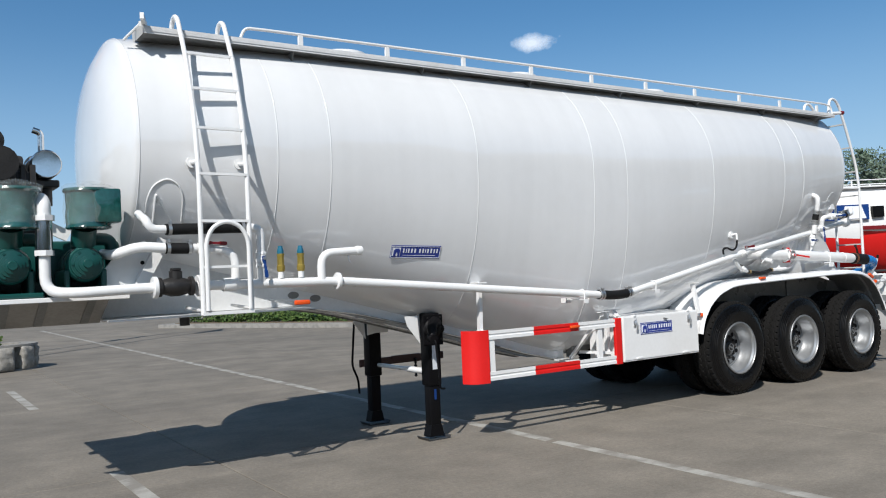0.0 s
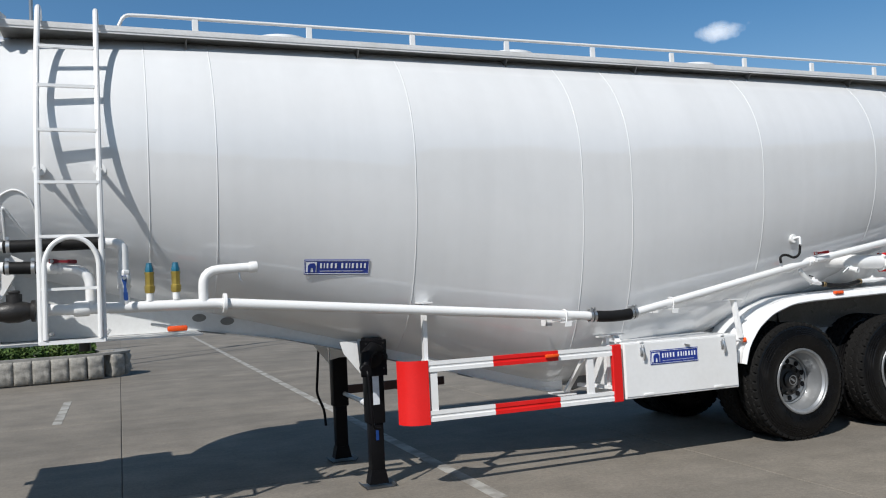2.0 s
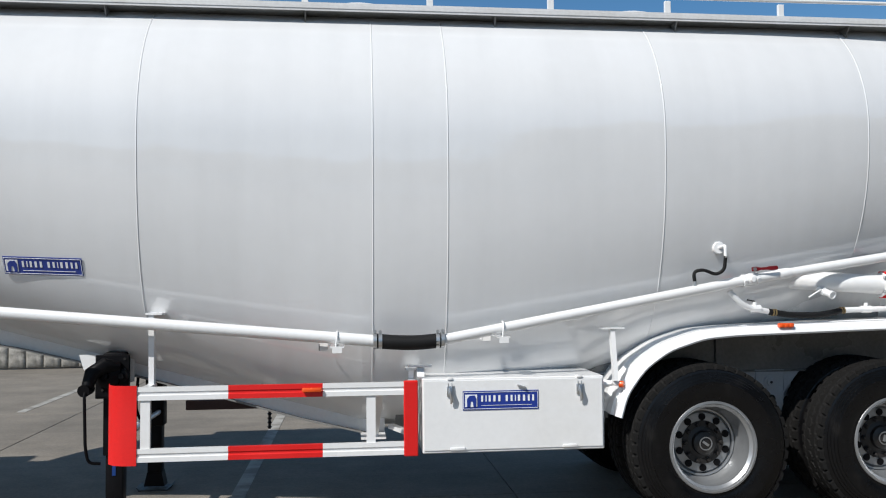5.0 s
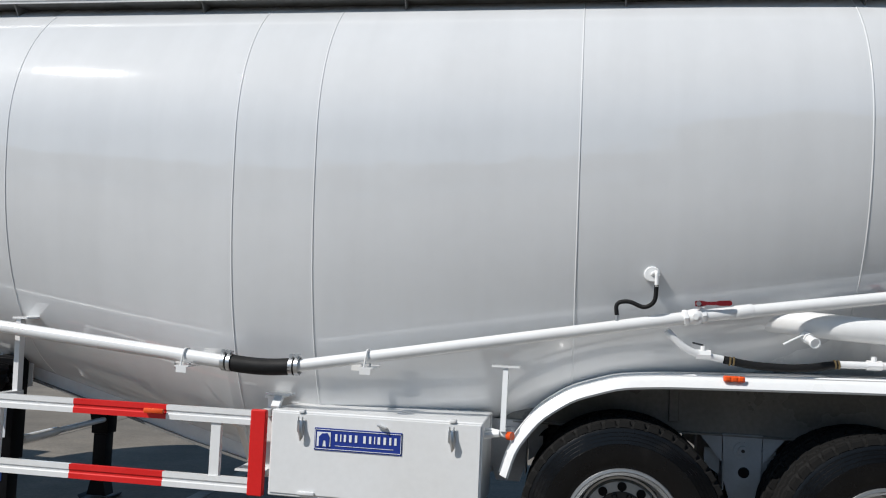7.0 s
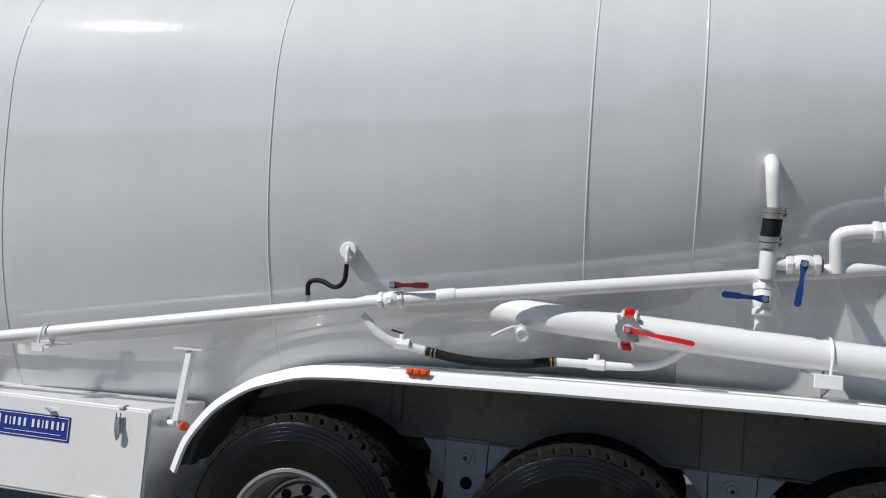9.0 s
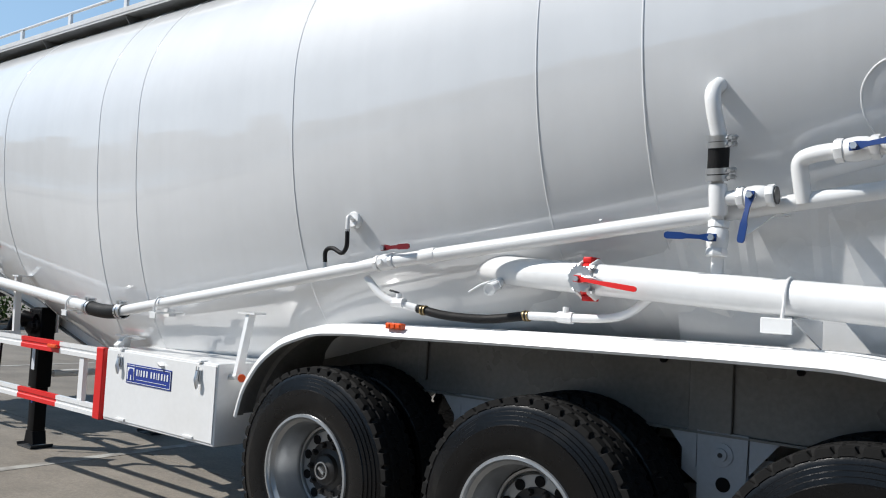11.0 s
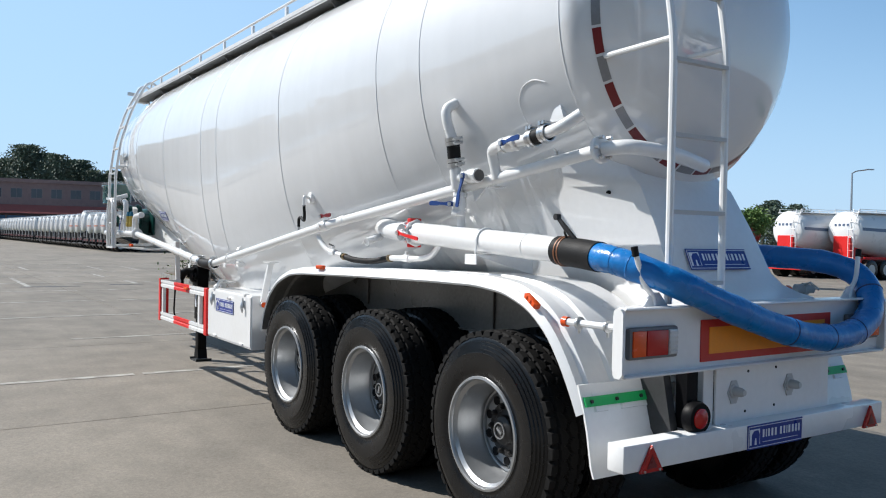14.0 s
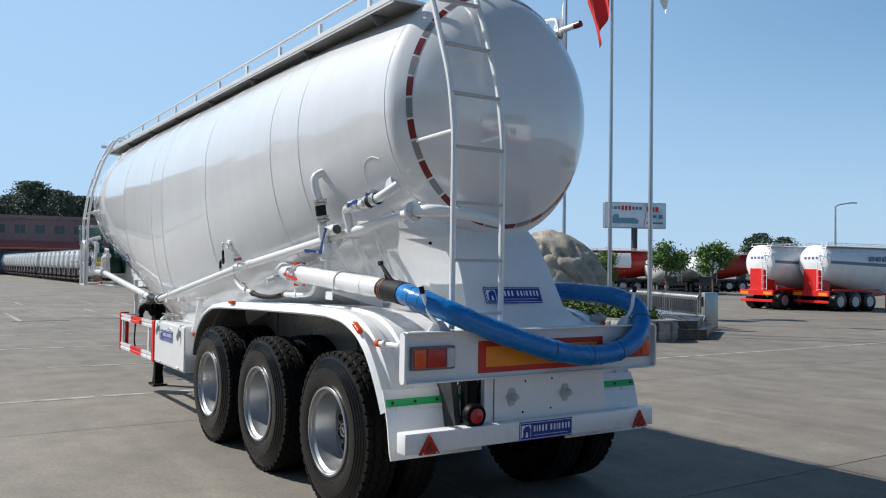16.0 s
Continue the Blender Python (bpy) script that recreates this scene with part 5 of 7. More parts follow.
turnz = -math.degrees(math.atan2(xb - xa, 0.52))
bar_sign(trailer, "name_plate", pose(-4.815, -skin_y(-4.82, 1.77) - 0.014, 1.775, 0, 0, turnz) @ pose(0, 0, 0, tilt, 0, 0) @ pose(0, 0, 0, 0, 2.4, 0), 0.52, 0.128)


# ---- rear end ----
XB = 3.75
bm = bmesh.new()
out = [(-1.15, 1.28), (-1.12, 1.315), (1.05, 1.315), (1.08, 1.28), (1.08, 1.03), (1.05, 0.995), (-1.12, 0.995), (-1.15, 1.03)]
prism(bm, out, XB - 0.03, XB - 0.012, "x")
beam = part("rear_beam", bm, WHITE, trailer, "white rear lamp beam with flanged edges")
for z0, z1 in ((1.305, 1.318), (0.992, 1.005)):
    bm = bmesh.new()
    box(bm, XB - 0.02, XB + 0.035, -1.13, 1.06, z0, z1, 0.004, 1)
    part("beam_flange", bm, WHITE, beam)
for s in (-1, 1):
    bm = bmesh.new()
    prism(bm, [(XB - 0.025, 1.30), (XB - 0.012, 1.315), (XB + 0.018, 1.315), (XB + 0.035, 1.295), (XB + 0.035, 1.015), (XB + 0.018, 0.995), (XB - 0.012, 0.995), (XB - 0.025, 1.01)], *((-1.152, -1.135) if s < 0 else (1.065, 1.082)))
    part("beam_cheek", bm, WHITE, beam)
    yc = -0.925 if s < 0 else 0.862
    bm = bmesh.new()
    box(bm, XB - 0.012, XB + 0.022, yc - 0.165, yc + 0.165, 1.075, 1.225, 0.012)
    lamp = part("tail_lamp", bm, mat("lamp frame grey", (0.15, 0.15, 0.155), 0.5, 0, 0.08, 9, 60) if s < 0 else lamp.data.materials[0], beam, "dark grey framed tail lamp cluster")
    for a, b, m_, lb in ((-0.15, -0.065, AMBER, "amber lens"), (-0.058, 0.085, REDLENS, "red lens"), (0.092, 0.15, CLEARL, "clear ribbed lens")):
        bm = bmesh.new()
        ya, yb = sorted((yc - s * a, yc - s * b))
        box(bm, XB + 0.02, XB + 0.032, ya, yb, 1.09, 1.21, 0.004)
        if m_ is CLEARL:
            for k in range(5):
                box(bm, XB + 0.03, XB + 0.036, ya + 0.004, yb - 0.004, 1.096 + 0.023 * k, 1.108 + 0.023 * k)
        part("lens", bm, m_, lamp, lb)
    # bumper end triangle
    yt = -0.98 if s < 0 else 0.875
    bm = bmesh.new()
    prism(bm, [(yt - 0.075, 0.56), (yt + 0.075, 0.56), (yt, 0.685)], XB + 0.058, XB + 0.072, "x")
    tri = part("triangle_reflector", bm, REDLENS, trailer, "red triangular reflector")
    bm = bmesh.new()
    prism(bm, [(yt - 0.035, 0.578), (yt + 0.035, 0.578), (yt, 0.638)], XB + 0.0722, XB + 0.0745, "x")
    part("inner_triangle", bm, TAPER, tri)
    for q in (-0.05, 0.05):
        bm = bmesh.new()
        cyl(bm, (XB + 0.07, yt + q, 0.568), (XB + 0.078, yt + q, 0.568), 0.006, n=8)
        part("screw", bm, STEEL, tri)
bm = bmesh.new()
box(bm, XB - 0.012, XB - 0.006, -0.56, 0.56, 1.03, 1.24)
board = part("marker_board", bm, REDBRD, beam, "red and orange rear marker board", 0)
bm = bmesh.new()
box(bm, XB - 0.0065, XB - 0.003, -0.50, 0.50, 1.068, 1.202)
part("board_field", bm, ORANGE, board, "orange reflective field", 0)
bm = bmesh.new()
box(bm, XB - 0.05, XB + 0.055, -1.15, 1.025, 0.565, 0.695, 0.008)
part("bumper", bm, WHITE, trailer, "white square rear bumper beam")
bar_sign(trailer, "name_plate", pose(XB + 0.06, -0.26, 0.565, 0, 0, 90), 0.47, 0.125)
bm = bmesh.new()
box(bm, XB - 0.05, XB - 0.035, -0.40, 0.60, 0.66, 1.0, 0.003, 1)
box(bm, XB - 0.09, XB - 0.05, -0.48, -0.40, 0.66, 1.0, 0.003, 1)
panel = part("rear_panel", bm, WHITE, trailer, "white rear panel with two couplings")
for y in (-0.26, 0.22):
    bm = bmesh.new()
    lathe(bm, (XB - 0.035, y, 0.855), (1, 0, 0), [(0, 0.038), (0.012, 0.038), (0.014, 0.026), (0.05, 0.024), (0.07, 0.015)], 16)
    prism(bm, [(y - 0.02, 0.91), (y + 0.02, 0.91), (y + 0.05, 0.85), (y + 0.02, 0.79), (y - 0.02, 0.79), (y - 0.05, 0.85)], XB - 0.035, XB - 0.029, "x")
    part("coupling", bm, GREYP, panel, "grey steel coupling")
for y, z in ((-0.14, 0.95), (0.10, 0.955), (-0.16, 0.74), (0.09, 0.75)):
    bm = bmesh.new()
    cyl(bm, (XB - 0.0355, y, z), (XB - 0.0335, y, z), 0.008, n=10)
    part("bolt_hole", bm, BLACK, panel)
bm = bmesh.new()
lathe(bm, (XB - 0.02, -0.60, 0.76), (1, 0, 0), [(0, 0.08), (0.03, 0.085), (0.055, 0.075), (0.055, 0.05), (0.045, 0.05)], 24)
box(bm, XB - 0.09, XB - 0.02, -0.64, -0.56, 0.70, 1.0)
fog = part("rear_lamp", bm, BLACK, trailer, "round black rear lamp with a red lens")
bm = bmesh.new()
lathe(bm, (XB + 0.02, -0.60, 0.76), (1, 0, 0), [(0, 0.052), (0.02, 0.05), (0.03, 0.03), (0.032, 0.0)], 24)
part("lens", bm, REDLENS, fog, "red lens")
for y in (-0.70, 0.62):
    bm = bmesh.new()
    prism(bm, [(3.30, 1.0), (3.62, 1.0), (3.70, 0.62), (3.60, 0.62)], y, y + 0.05)
    part("bumper_hanger", bm, DARK if y < 0 else WHITE, trailer)

# pedestal that carries the tank at the rear
bm = bmesh.new()
lv = []
for z, xb, hn, hf in ((2.30, 2.95, 0.40, 0.40), (2.02, 3.08, 0.40, 0.40), (1.94, 3.18, 0.40, 0.40), (1.70, 3.32, 0.42, 0.42), (1.45, 3.43, 0.435, 0.46), (1.38, 3.49, 0.46, 0.50), (1.34, 3.55, 0.49, 0.56), (1.315, 3.60, 0.51, 0.63), (1.22, 3.66, 0.53, 0.66), (1.0, 3.67, 0.54, 0.67)):
    fw = float(np.interp(z, [1.277, 2.20], [0.365, 0.664]))
    lv.append([Vector((1.75, -fw, z)), Vector((2.74, -fw, z)), Vector((xb - 0.01, -hn, z)), Vector((xb, -hn + 0.02, z)), Vector((xb, hf - 0.02, z)), Vector((xb - 0.01, hf, z)), Vector((2.74, fw, z)), Vector((1.75, fw, z))])
rings(bm, lv)
ped = part("tank_pedestal", bm, WHITE, trailer, "white flared steel pedestal under the tank end", 30)
bm = bmesh.new()
cyl(bm, (3.004, -0.484, 1.9), (2.995, -0.458, 1.9), 0.016, n=12)
part("bolt_hole", bm, BLACK, ped)
bm = bmesh.new()
box(bm, 3.60, 3.722, -1.0, 1.0, 1.295, 1.31)
part("rear_deck", bm, WHITE, trailer)
slope = math.degrees(math.atan2(0.11, 0.25))
bar_sign(trailer, "name_plate", pose(3.436, -0.27, 1.475, 0, 0, 90) @ pose(0, 0, 0, -slope, 0, 0), 0.52, 0.125)
bm = bmesh.new()
lathe(bm, (3.36, 0.80, 1.345), (0.5, 1, 0), [(0, 0.030), (0.05, 0.030), (0.05, 0.038), (0.08, 0.038), (0.08, 0.026), (0.12, 0.026)], 14)
tube(bm, [(3.40, 0.84, 1.37), (3.46, 0.80, 1.39), (3.52, 0.80, 1.35)], 0.008, 8)
part("deck_coupling", bm, GREYP, trailer, "small grey hose coupling lying on the rear deck")

# ---- yard: slabs, joints, bay lines ----
CONC = mat("worn concrete", (0.208, 0.184, 0.152), 0.82, 0, 0.22, 0.45, 26, 0.35, second=(0.138, 0.124, 0.105), mix=(0.38, 0.68), rough_vary=0.08)
n_, l_ = CONC.node_tree.nodes, CONC.node_tree.links
oi_ = n_.new("ShaderNodeObjectInfo")
rv_ = n_.new("ShaderNodeMapRange")
rv_.inputs[3].default_value, rv_.inputs[4].default_value = 0.92, 1.08
l_.new(oi_.outputs["Random"], rv_.inputs[0])
hs_ = [k for k in n_ if k.type == "HUE_SAT"][0]
mu_ = n_.new("ShaderNodeMath")
mu_.operation = "MULTIPLY"
l_.new(hs_.inputs["Value"].links[0].from_socket, mu_.inputs[0])
l_.new(rv_.outputs[0], mu_.inputs[1])
l_.new(mu_.outputs[0], hs_.inputs["Value"])
# world-wide texture space, tyre-worn streaks and fine grit
geo_ = n_.new("ShaderNodeNewGeometry")
for k in [k for k in n_ if k.type == "TEX_NOISE"]:
    l_.new(geo_.outputs["Position"], k.inputs["Vector"])
mp_ = n_.new("ShaderNodeMapping")
mp_.inputs["Rotation"].default_value, mp_.inputs["Scale"].default_value = (0, 0, radians(28)), (0.10, 1.5, 1.0)
l_.new(geo_.outputs["Position"], mp_.inputs["Vector"])
st_ = n_.new("ShaderNodeTexNoise")
st_.inputs["Scale"].default_value, st_.inputs["Detail"].default_value, st_.inputs["Distortion"].default_value = 1.1, 6, 1.2
l_.new(mp_.outputs[0], st_.inputs["Vector"])
gr_ = n_.new("ShaderNodeTexNoise")
gr_.inputs["Scale"].default_value, gr_.inputs["Detail"].default_value = 75, 2
l_.new(geo_.outputs["Position"], gr_.inputs["Vector"])
bl_ = n_.new("ShaderNodeTexNoise")
bl_.inputs["Scale"].default_value, bl_.inputs["Detail"].default_value, bl_.inputs["Roughness"].default_value = 1.7, 8, 0.65
l_.new(geo_.outputs["Position"], bl_.inputs["Vector"])
for tex, lo, hi in ((st_, 0.90, 1.08), (gr_, 0.88, 1.12), (bl_, 0.78, 1.12)):
    mr = n_.new("ShaderNodeMapRange")
    mr.inputs[1].default_value, mr.inputs[2].default_value = 0.32, 0.68
    mr.inputs[3].default_value, mr.inputs[4].default_value = lo, hi
    l_.new(tex.outputs[0], mr.inputs[0])
    m2 = n_.new("ShaderNodeMath")
    m2.operation = "MULTIPLY"
    l_.new(hs_.inputs["Value"].links[0].from_socket, m2.inputs[0])
    l_.new(mr.outputs[0], m2.inputs[1])
    l_.new(m2.outputs[0], hs_.inputs["Value"])
JOINT = mat("dark joint filler", (0.10, 0.092, 0.08), 0.9, 0, 0.2, 4, 60, 0.3)
LINE = mat("worn white road paint", (0.36, 0.35, 0.32), 0.75, 0, 0.12, 3.2, 40, 0.2, second=(0.20, 0.186, 0.165), mix=(0.42, 0.58))

bm = bmesh.new()
box(bm, -1500, 1500, -1500, 1500, -0.6, -0.018)
ground = tagged(part("ground", bm, [CONC], None, "worn grey concrete yard reaching far off", 0), kind="structure")
bm = bmesh.new()
box(bm, -56.2, 33.8, -22.5, 57.5, -0.017, -0.012)
part("joint_filler", bm, JOINT, ground, "dark joints between the slabs", 0)
sx, sy = 5.0, 5.0
bm = bmesh.new()
g = 0.005
top, lip = [(-sx / 2 + g, -sy / 2 + g), (sx / 2 - g, -sy / 2 + g), (sx / 2 - g, sy / 2 - g), (-sx / 2 + g, sy / 2 - g)], 0.006
rings(bm, [[(x, y, -0.013) for x, y in top], [(x, y, -0.004) for x, y in top], [(x * (1 - lip / 2.5), y * (1 - lip / 2.5), 0) for x, y in top]])
slab0 = part("slab", bm, CONC, ground, "", 0)
slab0.matrix_basis = pose(-6.2 + 2.5, -2.5, 0)
for i in range(-10, 8):
    for j in range(-4, 12):
        if (i, j) != (0, 0):
            piece("slab", slab0, ground, pose(-6.2 + 2.5 + sx * i, -2.5 + sy * j, 0))
for k in range(-9, 1):
    x = -3.45 + 3.58 * k
    for y0, y1 in ((-1.7, 0.25), (5.2, 7.9)) if k == -1 else ((-3.1, 0.2), (0.5, 3.5), (4.8, 8.0)) if k < 0 else ((-9.0, -4.6), (-4.45, -1.6), (-1.5, 30.0)):
        bm = bmesh.new()
        ys = np.linspace(y0, y1, 8)
        w = 0.06
        rings(bm, [[(x - w, y, 0.0005), (x + w, y, 0.0005), (x + w, y, 0.004), (x - w, y, 0.004)] for y in ys])
        tagged(part("bay_line", bm, LINE, ground, "worn white painted bay line", 0))

# short dashes and tarred cracks farther up the yard
for x0, x1, y in ((-33.3, -30.2, 3.25), (-33.2, -29.4, 4.65), (-26.7, -24.4, 2.2), (-22.2, -20.4, 2.4), (-33.1, -30.1, 0.45), (-24.2, -19.7, -0.75)):
    bm = bmesh.new()
    box(bm, x0, x1, y - 0.07, y + 0.07, 0.0005, 0.004)
    part("bay_line", bm, LINE, ground, "worn white painted bay line", 0)
for x, y0, y1 in ((-20.04, 1.5, 2.5), (-19.6, -1.0, 0.6)):
    bm = bmesh.new()
    box(bm, x - 0.10, x + 0.10, y0, y1, 0.0005, 0.005)
    part("tar_patch", bm, DARK, ground, "black tar over a cracked joint", 0)

# ---- stone planter with hedge, rock and flagpoles ----
STONE = mat("rough granite", (0.33, 0.315, 0.285), 0.85, 0, 0.28, 9, 45, 0.9, second=(0.20, 0.19, 0.17), mix=(0.42, 0.6))
COPING = mat("weathered coping", (0.27, 0.26, 0.24), 0.8, 0, 0.15, 5, 40, 0.3, second=(0.18, 0.175, 0.165))
ROCKM = mat("sculpted rock", (0.40, 0.36, 0.30), 0.85, 0, 0.3, 2.2, 18, 0.9, second=(0.24, 0.215, 0.18), mix=(0.42, 0.62))
SOIL = mat("dry soil", (0.12, 0.09, 0.06), 0.95, 0, 0.3, 6, 40, 0.6)
LEAF = mat("hedge leaves", (0.045, 0.085, 0.022), 0.55, 0, 0.3, 5, 60, 0, second=(0.075, 0.11, 0.03), island=0.35)
# leaf colour paled and greyed to paint in distance haze
LEAFHAZE = mat("dark tree leaves", (0.115, 0.15, 0.115), 0.6, 0, 0.3, 0.8, 30, 0, second=(0.095, 0.135, 0.09), island=0.35)
LEAFY = mat("young tree leaves", (0.10, 0.17, 0.05), 0.55, 0, 0.3, 4, 60, 0, second=(0.14, 0.21, 0.065), island=0.35)
for leaf_paint in (LEAF, LEAFHAZE, LEAFY):
    leaf_paint.node_tree.nodes["Principled BSDF"].inputs["Specular IOR Level"].default_value = 0.12
BARK = mat("grey bark", (0.14, 0.11, 0.085), 0.9, 0, 0.3, 12, 60, 0.8)
rnd = random.Random(7)


def leaves(bm, where, n, size):
    """n small folded leaves at places given by where()."""
    for _ in range(n):
        c = Vector(where())
        u = Vector((rnd.gauss(0, 1), rnd.gauss(0, 1), rnd.gauss(0, 1))).normalized()
        v = u.orthogonal().normalized()
        s = size * rnd.uniform(0.6, 1.3)
        a, b, d, e = c - u * s, c + v * s * 0.45 + u * s * 0.1, c + u * s, c - v * s * 0.45 + u * s * 0.1
        vs = [bm.verts.new(p) for p in (a, b, d, e)]
        bm.faces.new(vs)


corner = [(-6.75, 11.72), (-6.22, 11.98), (-6.10, 12.5), (-6.45, 12.95), (-7.3, 13.15), (-9.5, 13.3), (-12.0, 15.6), (-16.0, 17.0), (-17.0, 14.4), (-16.0, 12.0), (-12.0, 11.35), (-8.8, 11.45), (-7.4, 11.6)]
edge = [Vector((p.x, p.y, 0)) for p in fillet([(x, y, 0) for x, y in corner + corner[:2]], 0.5, 4)][1:-1]
mid = Vector((-11.0, 13.0, 0))
planter = thing("stone_planter", "raised oval planter of rough granite blocks on the yard", "planter")
bm = bmesh.new()
inner = [mid + (p - mid) * 0.93 for p in edge]
prism(bm, [(p.x, p.y) for p in inner], 0.0, 0.48, "z")
part("soil_bed", bm, SOIL, planter, "", 0)
# walk the edge and set blocks
pts, acc = [edge[0]], 0.0
for a, b in zip(edge, edge[1:] + edge[:1]):
    L = (b - a).length
    d = 0.0
    while acc + (L - d) >= 0.34:
        d += 0.34 - acc
        acc = 0.0
        pts.append(a.lerp(b, d / L))
    acc += L - d
bm = bmesh.new()
box(bm, -0.168, 0.168, -0.15, 0.10, 0.03, 0.50, 0.012, 1)
bmesh.ops.subdivide_edges(bm, edges=[e for e in bm.edges if e.calc_length() > 0.15], cuts=6, use_grid_fill=True)
for v in bm.verts:
    if v.co.y < -0.1:
        edge_ = min(1, (0.168 - abs(v.co.x)) / 0.05) * min(1, (0.24 - abs(v.co.z - 0.265)) / 0.05)
        v.co.y -= max(0, edge_) * (0.032 + 0.04 * noise.noise(v.co * 7.0) + 0.018 * noise.noise(v.co * 19.0))
block0 = part("stone_block", bm, STONE, planter, "rock-faced granite block", 75)
first = True
for a, b in zip(pts, pts[1:]):
    c, d = (a + b) / 2, b - a
    turn = math.degrees(math.atan2(d.y, d.x))
    out = Vector((d.y, -d.x, 0))
    if out.dot(c - mid) < 0:
        turn += 180
    m = pose(c.x, c.y, 0, 0, 0, turn)
    if first:
        block0.matrix_basis = m
        first = False
    else:
        piece("stone_block", block0, planter, m)
bm = bmesh.new()
o1 = [p + (p - mid).normalized() * 0.16 for p in edge]
o2 = [p - (p - mid).normalized() * 0.16 for p in edge]
rings(bm, [[Vector((p.x, p.y, z)) for p in o] for o, z in ((o1, 0.50), (o1, 0.55), (o2, 0.55), (o2, 0.50))], cap=False, wrap=True)
part("coping", bm, COPING, planter, "weathered stone coping", 0)
bm = bmesh.new()
rings(bm, [[Vector((p.x, p.y, z)) for p in o] for o, z in ((o1, 0.0), (o1, 0.03), (o2, 0.03), (o2, 0.0))], cap=False, wrap=True)
part("footing", bm, COPING, planter, "", 0)
hedge = thing("hedge", "low clipped dark green hedge in the planter", "hedge", at=(-11.6, 12.6, 0.48))
hedge["kind"] = "stuff"
bm = bmesh.new()


def in_hedge():
    x = rnd.uniform(-4.0, 2.4)
    z = rnd.uniform(0.0, 0.34) ** 0.9
    return (x, rnd.uniform(-0.55, 0.55) + 0.10 * math.sin(x * 2), z + 0.05 * math.sin(x * 5) + 0.03 * rnd.random())


leaves(bm, in_hedge, 7000, 0.05)
part("foliage", bm, LEAF, hedge, "", 0)
hedge2 = thing("hedge", "low dark green hedge at the planter end", "hedge", at=(-7.6, 12.7, 0.48))
hedge2["kind"] = "stuff"
bm = bmesh.new()
leaves(bm, lambda: (rnd.uniform(-1.6, 0.9), rnd.uniform(-0.7, 0.2), rnd.uniform(0, 0.26)), 2600, 0.05)
part("foliage", bm, LEAF, hedge2, "", 0)

# dark stepped plinth of the flagpoles at the planter's end
DGRAN = mat("dark polished granite", (0.030, 0.026, 0.024), 0.28, 0, 0.25, 5, 80, 0.05, second=(0.045, 0.040, 0.037))
plinth = thing("flagpole_plinth", "dark polished granite plinth of two steps beside the planter", "plinth")
for grow_, z0, z1 in ((0.0, 0.0, 0.27), (0.42, 0.27, 0.47)):
    ring_ = [(-6.42, 12.95), (-6.1, 13.9), (-8.0, 16.6), (-11.4, 15.6), (-9.7, 13.55), (-7.4, 13.42)]
    cx_, cy_ = -8.4, 14.6
    inset = []
    for x, y in ring_:
        d = Vector((x - cx_, y - cy_, 0))
        d = d * (1 - grow_ / d.length)
        inset.append((cx_ + d.x, cy_ + d.y))
    bm = bmesh.new()
    prism(bm, inset, z0, z1 - 0.05, "z")
    step_ = part("step", bm, DGRAN, plinth, "", 0)
    bm = bmesh.new()
    prism(bm, [(cx_ + (x - cx_) * 1.012, cy_ + (y - cy_) * 1.012) for x, y in inset], z1 - 0.05, z1, "z")
    part("tread_slab", bm, DGRAN, step_, "", 0)
plants = thing("hedge", "low clipped green hedge on the granite plinth", "hedge", at=(-9.3, 14.2, 0.47))
plants["kind"] = "stuff"
bm = bmesh.new()
leaves(bm, lambda: (rnd.uniform(-0.8, 0.9), rnd.uniform(-0.35, 0.35), rnd.uniform(0, 0.30)), 2600, 0.05)
part("foliage", bm, LEAF, plants, "", 0)

bm = bmesh.new()
bmesh.ops.create_icosphere(bm, subdivisions=5, radius=1.0)
for v in bm.verts:
    p = v.co.copy()
    bend = 0.5 * noise.noise(p * 1.6)
    crease = max(0, 1 - 5.0 * abs(noise.noise(Vector((p.x * 3.6 + bend, p.y * 3.6 + bend, p.z * 0.8)))))
    fine_ = max(0, 1 - 4.0 * abs(noise.noise(Vector((p.x * 8 + bend * 2, p.y * 8, p.z * 1.5 + 5)))))
    k = 1.06 + 0.10 * noise.noise(p * 1.3) - 0.22 * crease - 0.07 * fine_ + 0.02 * noise.noise(p * 15)
    lean = max(0, 1 - (p.x + 1) * 0.42)
    v.co = Vector((p.x * 1.8 * k, p.y * 1.2 * k, max(p.z, -0.25) * (1.35 + 1.65 * lean) * (0.75 + 0.25 * k)))
rock = part("rock_sculpture", bm, ROCKM, None, "tall brown fluted landscape rock standing in the planter", 70)
rock.matrix_basis = pose(-11.95, 14.1, 0.65, 0, 0, 50)
tagged(rock, category="rock")

POLE = mat("brushed steel pole", (0.42, 0.43, 0.44), 0.35, 0.8, 0.08, 3, 60)
FLAGR = mat("red flag cloth", (0.55, 0.02, 0.02), 0.8, 0, 0.1, 4, 80, 0.2)
FLAGW = mat("white flag cloth", (0.75, 0.76, 0.78), 0.8, 0, 0.06, 4, 80, 0.2)


